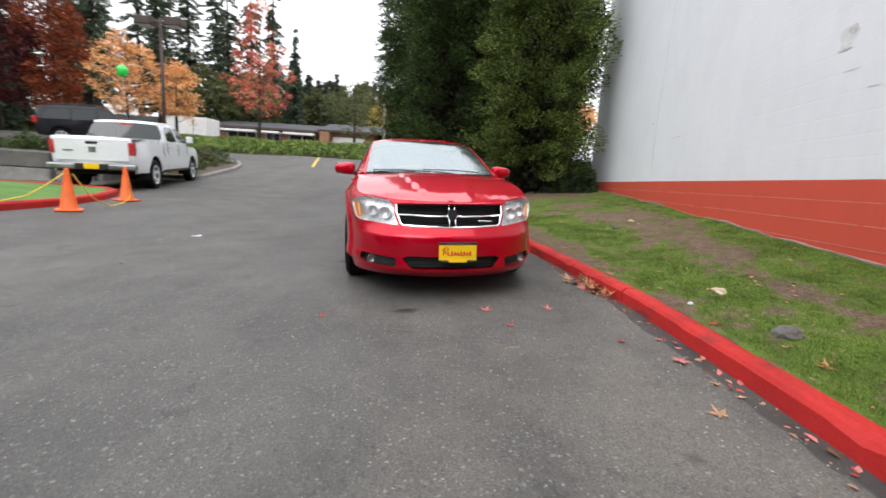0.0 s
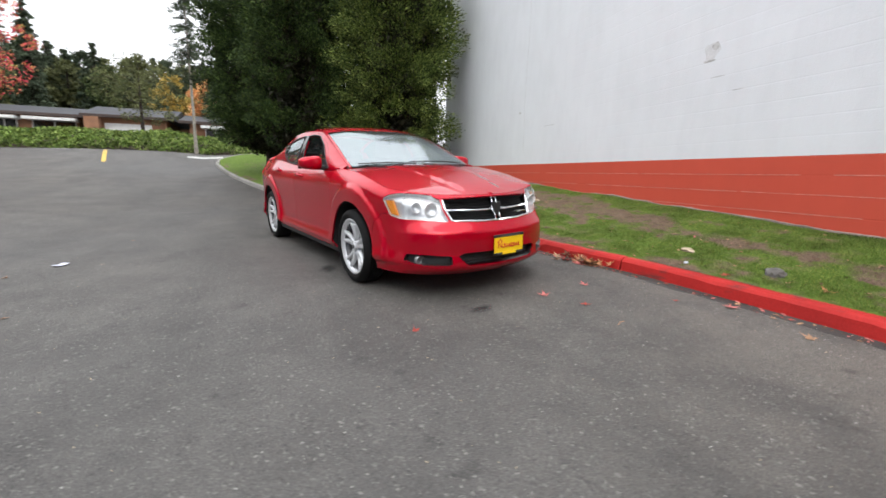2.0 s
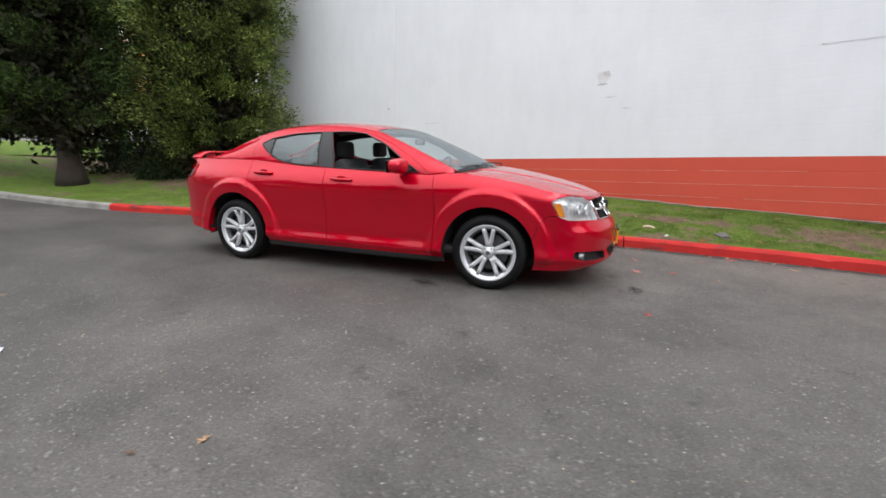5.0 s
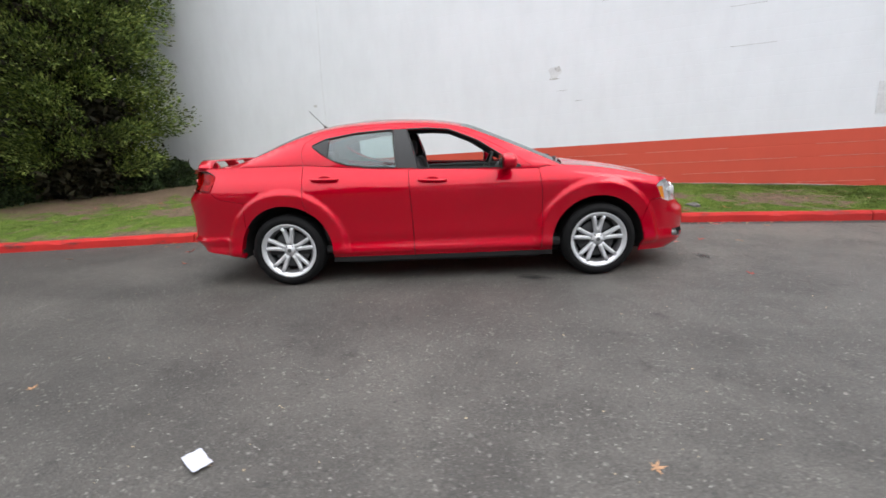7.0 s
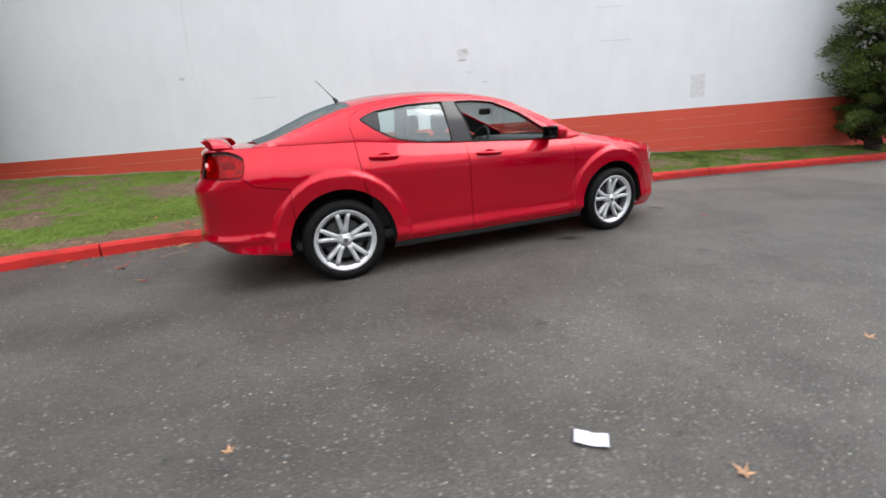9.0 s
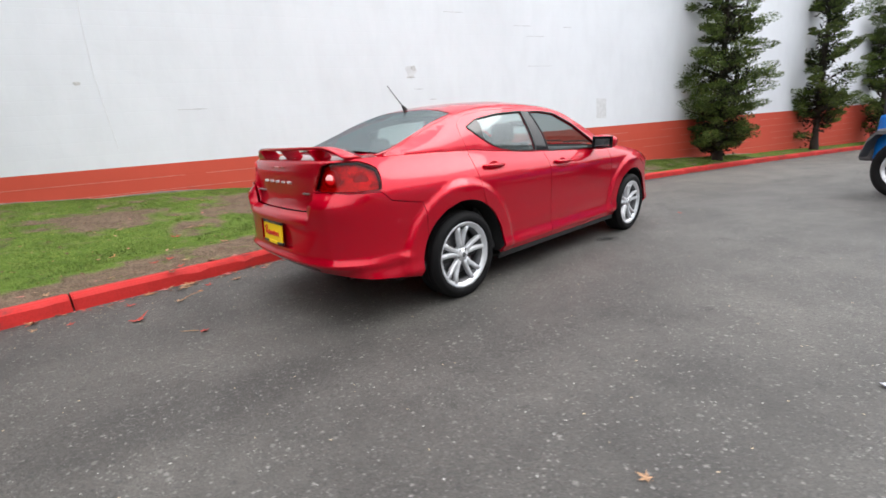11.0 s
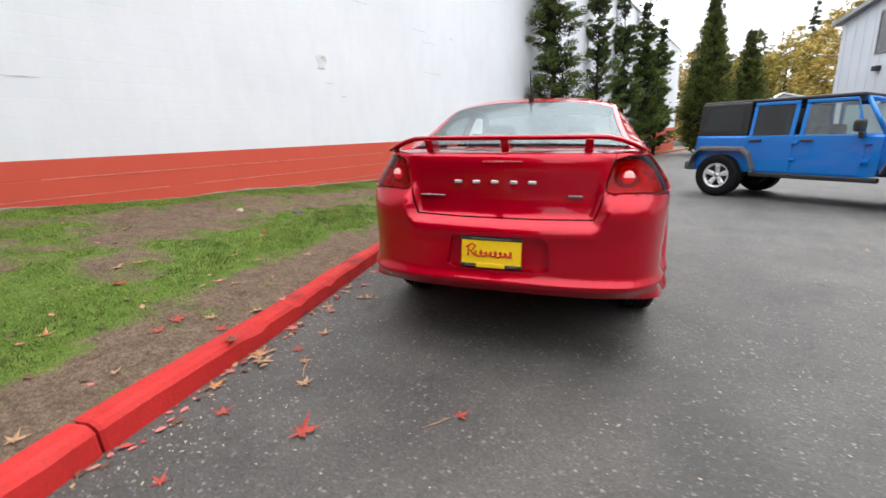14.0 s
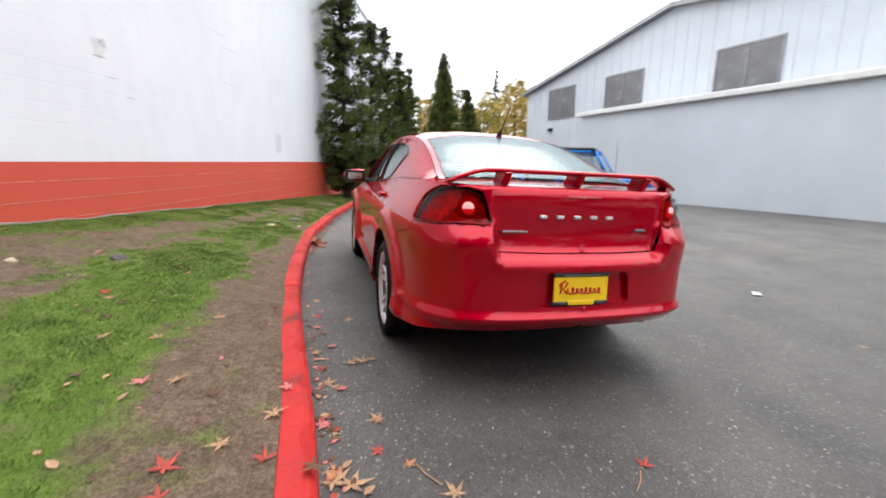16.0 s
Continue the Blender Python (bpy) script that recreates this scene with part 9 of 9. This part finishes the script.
ROAD_LEAVES = [(-0.04, 10.19, "orange", 1.1), (-0.21, 10.15, "tan", 0.7), (-0.07, 9.61, "red", 1.0), (0.15, 9.51, "orange", 1.2), (0.21, 9.38, "pink", 0.8), (0.24, 9.23, "tan", 1.4), (-0.20, 9.28, "tan", 1.2), (-0.46, 9.53, "red", 1.5), (0.36, 8.88, "pink", 0.9), (0.27, 8.25, "tan", 1.2), (0.05, 9.75, "brown", 0.9), (1.4, 2.38, "tan", 1.2), (1.50, 2.94, "pink", 1.4), (0.91, 3.8, "pink", 1.1), (0.42, 3.7, "pink", 1.2), (0.58, 3.39, "red", 1.0), (1.26, 3.2, "red", 0.9), (1.40, 4.42, "tan", 1.6), (1.43, 4.30, "orange", 1.4), (1.27, 4.66, "tan", 1.2), (1.55, 2.67, "tan", 0.7), (-3.3, 7.86, "tan", 0.75), (-3.3, 4.75, "tan", 0.75), (-3.87, 6.09, "tan", 0.9), (-0.91, 10.88, "tan", 1.1), (-0.96, 9.13, "red", 0.9), (-3.5, 4.9, "brown", 0.6), (-0.76, 3.43, "red", 0.8), (-0.24, 9.95, "red", 0.8), (0.12, 8.83, "tan", 1.0), (0.33, 8.56, "pink", 0.9), (0.33, 8.27, "tan", 1.1), (0.49, 8.04, "pink", 0.9), (0.22, 8.22, "tan", 0.8), (0.41, 8.51, "tan", 1.0), (0.34, 8.88, "pink", 1.0), (0.11, 8.84, "orange", 0.7), (0.09, 9.05, "red", 0.9), (-0.03, 9.13, "orange", 0.7), (0.17, 9.24, "tan", 1.5), (0.24, 9.17, "orange", 1.2), (0.78, 7.14, "tan", 0.9), (0.65, 7.72, "pink", 1.0), (0.46, 7.56, "tan", 0.9), (0.28, 9.30, "brown", 1.1), (0.70, 7.5, "red", 1.0), (0.56, 8.15, "tan", 1.0), (0.47, 8.35, "red", 0.9)]
VERGE_LEAVES = [(2.1, 9.85, "tan", 1.1), (1.04, 9.81, "orange", 1.0), (0.44, 9.77, "tan", 0.8), (2.98, 9.13, "brown", 1.2), (1.82, 9.16, "tan", 1.2), (1.33, 8.36, "tan", 1.1), (0.52, 8.78, "pink", 0.9), (0.46, 9.26, "red", 1.0), (0.25, 10.16, "tan", 1.0), (0.30, 10.3, "pink", 0.8), (1.83, 3.23, "red", 1.2), (2.02, 2.61, "orange", 1.3), (1.64, 4.55, "pink", 1.2), (2.41, 3.0, "tan", 0.7), (2.06, 4.5, "tan", 1.0), (1.9, 12.4, "red", 1.2), (1.2, 10.9, "tan", 1.0), (2.6, 11.4, "brown", 1.1), (1.9, 7.85, "tan", 1.3), (2.0, 7.78, "red", 1.2), (1.80, 7.92, "brown", 1.2), (1.12, 8.82, "pink", 1.3), (0.74, 9.34, "red", 1.3), (1.5, 9.27, "red", 1.3), (1.56, 8.44, "tan", 1.1), (0.81, 8.89, "brown", 1.0), (0.52, 8.98, "tan", 1.2), (0.69, 9.46, "red", 1.0), (1.85, 9.01, "pink", 1.0), (1.83, 8.88, "tan", 0.9), (1.0, 8.79, "tan", 1.0), (0.62, 9.2, "tan", 1.1), (0.95, 7.7, "brown", 1.2), (1.18, 7.96, "tan", 1.1), (1.7, 8.2, "brown", 1.0)]
rl = random.Random(31)
for x, y, c, s in ROAD_LEAVES + VERGE_LEAVES:
    ob = new("fallen_leaf", LEAF_ME[c, rl.randrange(4)])
    ob.matrix_world = pose(x, y, lie(x, y) + 0.002, rl.uniform(-7, 7), rl.uniform(-7, 7), rl.uniform(0, 360)) @ Matrix.Scale(s * 0.62, 4)
    tagged(ob, f"curled {c} maple leaf fallen on the " + ("asphalt" if x < float(kerb_x(y)) else "verge"), "leaf", "fallen maple leaves")


# a heap of dry leaves blown against the kerb
for k in range(26):
    y = rl.gauss(4.46, 0.13)
    x = float(kerb_x(y)) - 0.015 - abs(rl.gauss(0, 0.06))
    c = rl.choice(("tan", "orange", "tan", "pink", "brown", "red"))
    ob = new("fallen_leaf", LEAF_ME[c, rl.randrange(4)])
    ob.matrix_world = pose(x, y, lie(x, y) + 0.004 + rl.random() * 0.05, rl.uniform(-35, 35), rl.uniform(-65, 10), rl.uniform(0, 360)) @ Matrix.Scale(rl.uniform(0.7, 1.1), 4)
    tagged(ob, f"curled {c} maple leaf heaped against the kerb", "leaf", "heap of maple leaves")


def litter(name, spots, label, cat, seed, mats, size):
    """Many small dry leaves as one mesh."""
    r = random.Random(seed)
    vs, fs, mi = [], [], []
    for x, y in spots:
        z = lie(x, y) + 0.004
        s, a = size * r.uniform(0.4, 1.2), r.uniform(0, math.tau)
        ca, sa = math.cos(a), math.sin(a)
        i = len(vs)
        q = [(0, 0), (0.35, 0.30), (0.75, 0.16), (1.0, 0.0), (0.7, -0.22), (0.3, -0.28)]
        tl, bend = r.uniform(-0.25, 0.35), r.uniform(0, 0.4)
        vs += [(x + s * (u * ca - v * sa), y + s * (u * sa + v * ca), z + s * max(0, tl * u) + s * bend * abs(v)) for u, v in q]
        fs += [(i, i + 1, i + 2, i + 3), (i, i + 3, i + 4, i + 5)]
        k = r.randrange(len(mats))
        mi += [k, k]
    ob = obj(name, vs, fs, mats[0])
    for m in mats[1:]:
        ob.data.materials.append(m)
    ob.data.polygons.foreach_set("material_index", mi)
    return tagged(ob, label, cat, kind="stuff")


spots = []
for k in range(360):
    y = rl.choice((rl.uniform(-2, 12.5), rl.gauss(4.5, 0.35), rl.gauss(9.2, 0.9), rl.uniform(1.5, 5)))
    spots.append((float(kerb_x(y)) - abs(rl.gauss(0, 0.05)) - 0.012, y))
litter("gutter_litter", spots, "small dry red and tan leaf scraps in the gutter", "leaf litter", 5, [DEAD["tan"], DEAD["red"], DEAD["brown"], DEAD["pink"], DEAD["brown"]], 0.045)
spots = []
for k in range(900):
    y = rl.uniform(0.5, 13.5)
    x0, x1 = float(kerb_x(y)) + KW + 0.03, float(wall_x(y)) - 0.05
    spots.append((x0 + (x1 - x0) * rl.random(), y))
litter("verge_litter", spots, "scattered dry leaf scraps on the grass verge", "leaf litter", 6, [DEAD["brown"], DEAD["tan"], DEAD["brown"], DEAD["pink"]], 0.045)
GRIT = surface("pale_grit", (0.36, 0.35, 0.33), 0.9, vary=0.3, scale=30, fine=90, rel=0.4)
SAND = surface("tan_stone", (0.50, 0.40, 0.28), 0.9, vary=0.25, scale=15, fine=70, rel=0.6)
ROCK = surface("dark_grey_stone", (0.13, 0.12, 0.11), 0.9, vary=0.35, scale=12, fine=60, rel=0.8)
PAPER = surface("white_paper", (0.62, 0.64, 0.74), 0.7, vary=0.05, scale=12, fine=60, rel=0.15)


def pebble(name, x, y, sx, sy, sz, mat, label, seed):
    bm = bmesh.new()
    bmesh.ops.create_icosphere(bm, subdivisions=3, radius=1)
    for v in bm.verts:
        k = 1 + 0.30 * noise.noise(v.co * 1.4 + Vector((seed, 0, 0))) + 0.12 * noise.noise(v.co * 4 + Vector((0, seed, 0)))
        v.co = Vector((v.co.x * sx, v.co.y * sy, max(v.co.z, -0.3) * sz)) * k
    me = bpy.data.meshes.new(name)
    bm.to_mesh(me)
    bm.free()
    me.materials.append(mat)
    ob = new(name, me)
    ob.matrix_world = pose(x, y, lie(x, y), 0, 0, seed * 37)
    return tagged(ob, label, "stone")


pebble("stone", 2.15, 3.03, 0.12, 0.07, 0.045, ROCK, "dark flat stone half sunk in the grass", 1)
pebble("stone", 2.24, 3.88, 0.08, 0.055, 0.03, SAND, "pale tan stone lying on bare earth", 2)
pebble("stone", 1.89, 3.62, 0.022, 0.018, 0.016, PAPER, "small white pebble on the grass", 3)
pebble("stone", 2.9, 7.4, 0.05, 0.04, 0.03, SAND, "pale tan stone lying on bare earth", 4)
pebble("stone", 2.5, 6.9, 0.06, 0.05, 0.04, ROCK, "small dark stone on bare earth", 5)


def paper():
    """A folded white slip lying on the asphalt."""
    n, m = 10, 6
    vs = []
    for j in range(m + 1):
        for i in range(n + 1):
            u, v = i / n - 0.5, j / m - 0.5
            vs.append((u * 0.125, v * 0.075, 0.006 + 0.020 * abs(u) * (1 if u > 0 else 0.5) + 0.006 * noise.noise((u * 4, v * 4, 2)) + 0.006))
    fs = [(j * (n + 1) + i, j * (n + 1) + i + 1, (j + 1) * (n + 1) + i + 1, (j + 1) * (n + 1) + i) for j in range(m) for i in range(n)]
    ob = obj("paper_slip", vs, fs, PAPER, smooth=True)
    mod = ob.modifiers.new("thickness", "SOLIDIFY")
    mod.thickness = 0.002
    x, y = -3.60, 6.50
    ob.matrix_world = pose(x, y, float(gz(x, y)) - 0.003, 0, 0, 62)
    tagged(ob, "white folded paper slip lying on the asphalt", "paper")


paper()


def twig(x, y, a, L):
    d = Vector((math.cos(a), math.sin(a), 0))
    z = lie(x, y) + 0.005
    p = [Vector((x, y, z)), Vector((x, y, z + 0.004)) + d * L * 0.5 + Vector((-d.y, d.x, 0)) * L * 0.06, Vector((x, y, z)) + d * L]
    me = bpy.data.meshes.new("twig")
    bm = tube_bm(p, [0.003, 0.0025, 0.0015], 5)
    bm.to_mesh(me)
    bm.free()
    me.materials.append(DEAD["tan"])
    tagged(new("twig", me), "thin pale twig lying on the asphalt", "twig", "fallen twigs")


twig(-0.93, 9.16, 1.0, 0.13)
twig(-0.15, 9.24, -0.9, 0.16)
twig(0.5, 3.0, 0.4, 0.10)
# loose grit on the paving
spots = []
for k in range(2600):
    y = rl.uniform(0.5, 11.5)
    spots.append((rl.uniform(-4.4, 1.7) if k % 3 else float(kerb_x(y)) - abs(rl.gauss(0, 0.25)) - 0.02, y))
litter("loose_grit", [p for p in spots if p[0] < float(kerb_x(p[1])) - 0.015], "loose pale grit scattered on the asphalt", "grit", 9, [GRIT, SAND, GRIT], 0.014)


def stain_mat():
    """Oil soaked into the asphalt, fading out unevenly."""
    m, t, p = nodes_of("oil_stain")
    co = t.nodes.new("ShaderNodeTexCoord")
    ln = t.nodes.new("ShaderNodeVectorMath")
    ln.operation = "LENGTH"
    t.links.new(co.outputs["Object"], ln.inputs[0])
    n = noise_of(t, 2.6, 5, 0.65)
    grit = noise_of(t, 120, 4, 0.7)
    w = mix(t, 0.5, ln.outputs["Value"], n.outputs[0])
    k = ramp(t, w, [(0.34, 0.6), (0.60, 0.0)])
    t.links.new(ramp(t, grit.outputs[0], [(0.3, 0.012), (0.7, 0.045)]).outputs[0], p.inputs["Base Color"])
    p.inputs["Roughness"].default_value = 0.5
    tr = t.nodes.new("ShaderNodeBsdfTransparent")
    mx = t.nodes.new("ShaderNodeMixShader")
    t.links.new(k.outputs[0], mx.inputs[0])
    t.links.new(tr.outputs[0], mx.inputs[1])
    t.links.new(p.outputs[0], mx.inputs[2])
    t.links.new(mx.outputs[0], t.nodes["Material Output"].inputs[0])
    return m


OIL = stain_mat()
for k, (x, y, a, b, turn) in enumerate(((-1.05, 5.27, 0.26, 0.13, 80), (-0.18, 3.62, 0.18, 0.10, 10))):
    n = 20
    vs = [(0, 0, 0)] + [(math.cos(i * math.tau / n), math.sin(i * math.tau / n), 0) for i in range(n)]
    ob = obj("oil_stain", vs, [(0, 1 + i, 1 + (i + 1) % n) for i in range(n)], OIL)
    ob.matrix_world = ground_pose(x, y, (math.cos(math.radians(turn)), math.sin(math.radians(turn)))) @ Matrix.Translation((0, 0, 0.005)) @ Matrix.Diagonal((a, b, 1, 1))
    tagged(ob, "dark oil stain soaked into the asphalt", "stain", "oil stains", "structure")
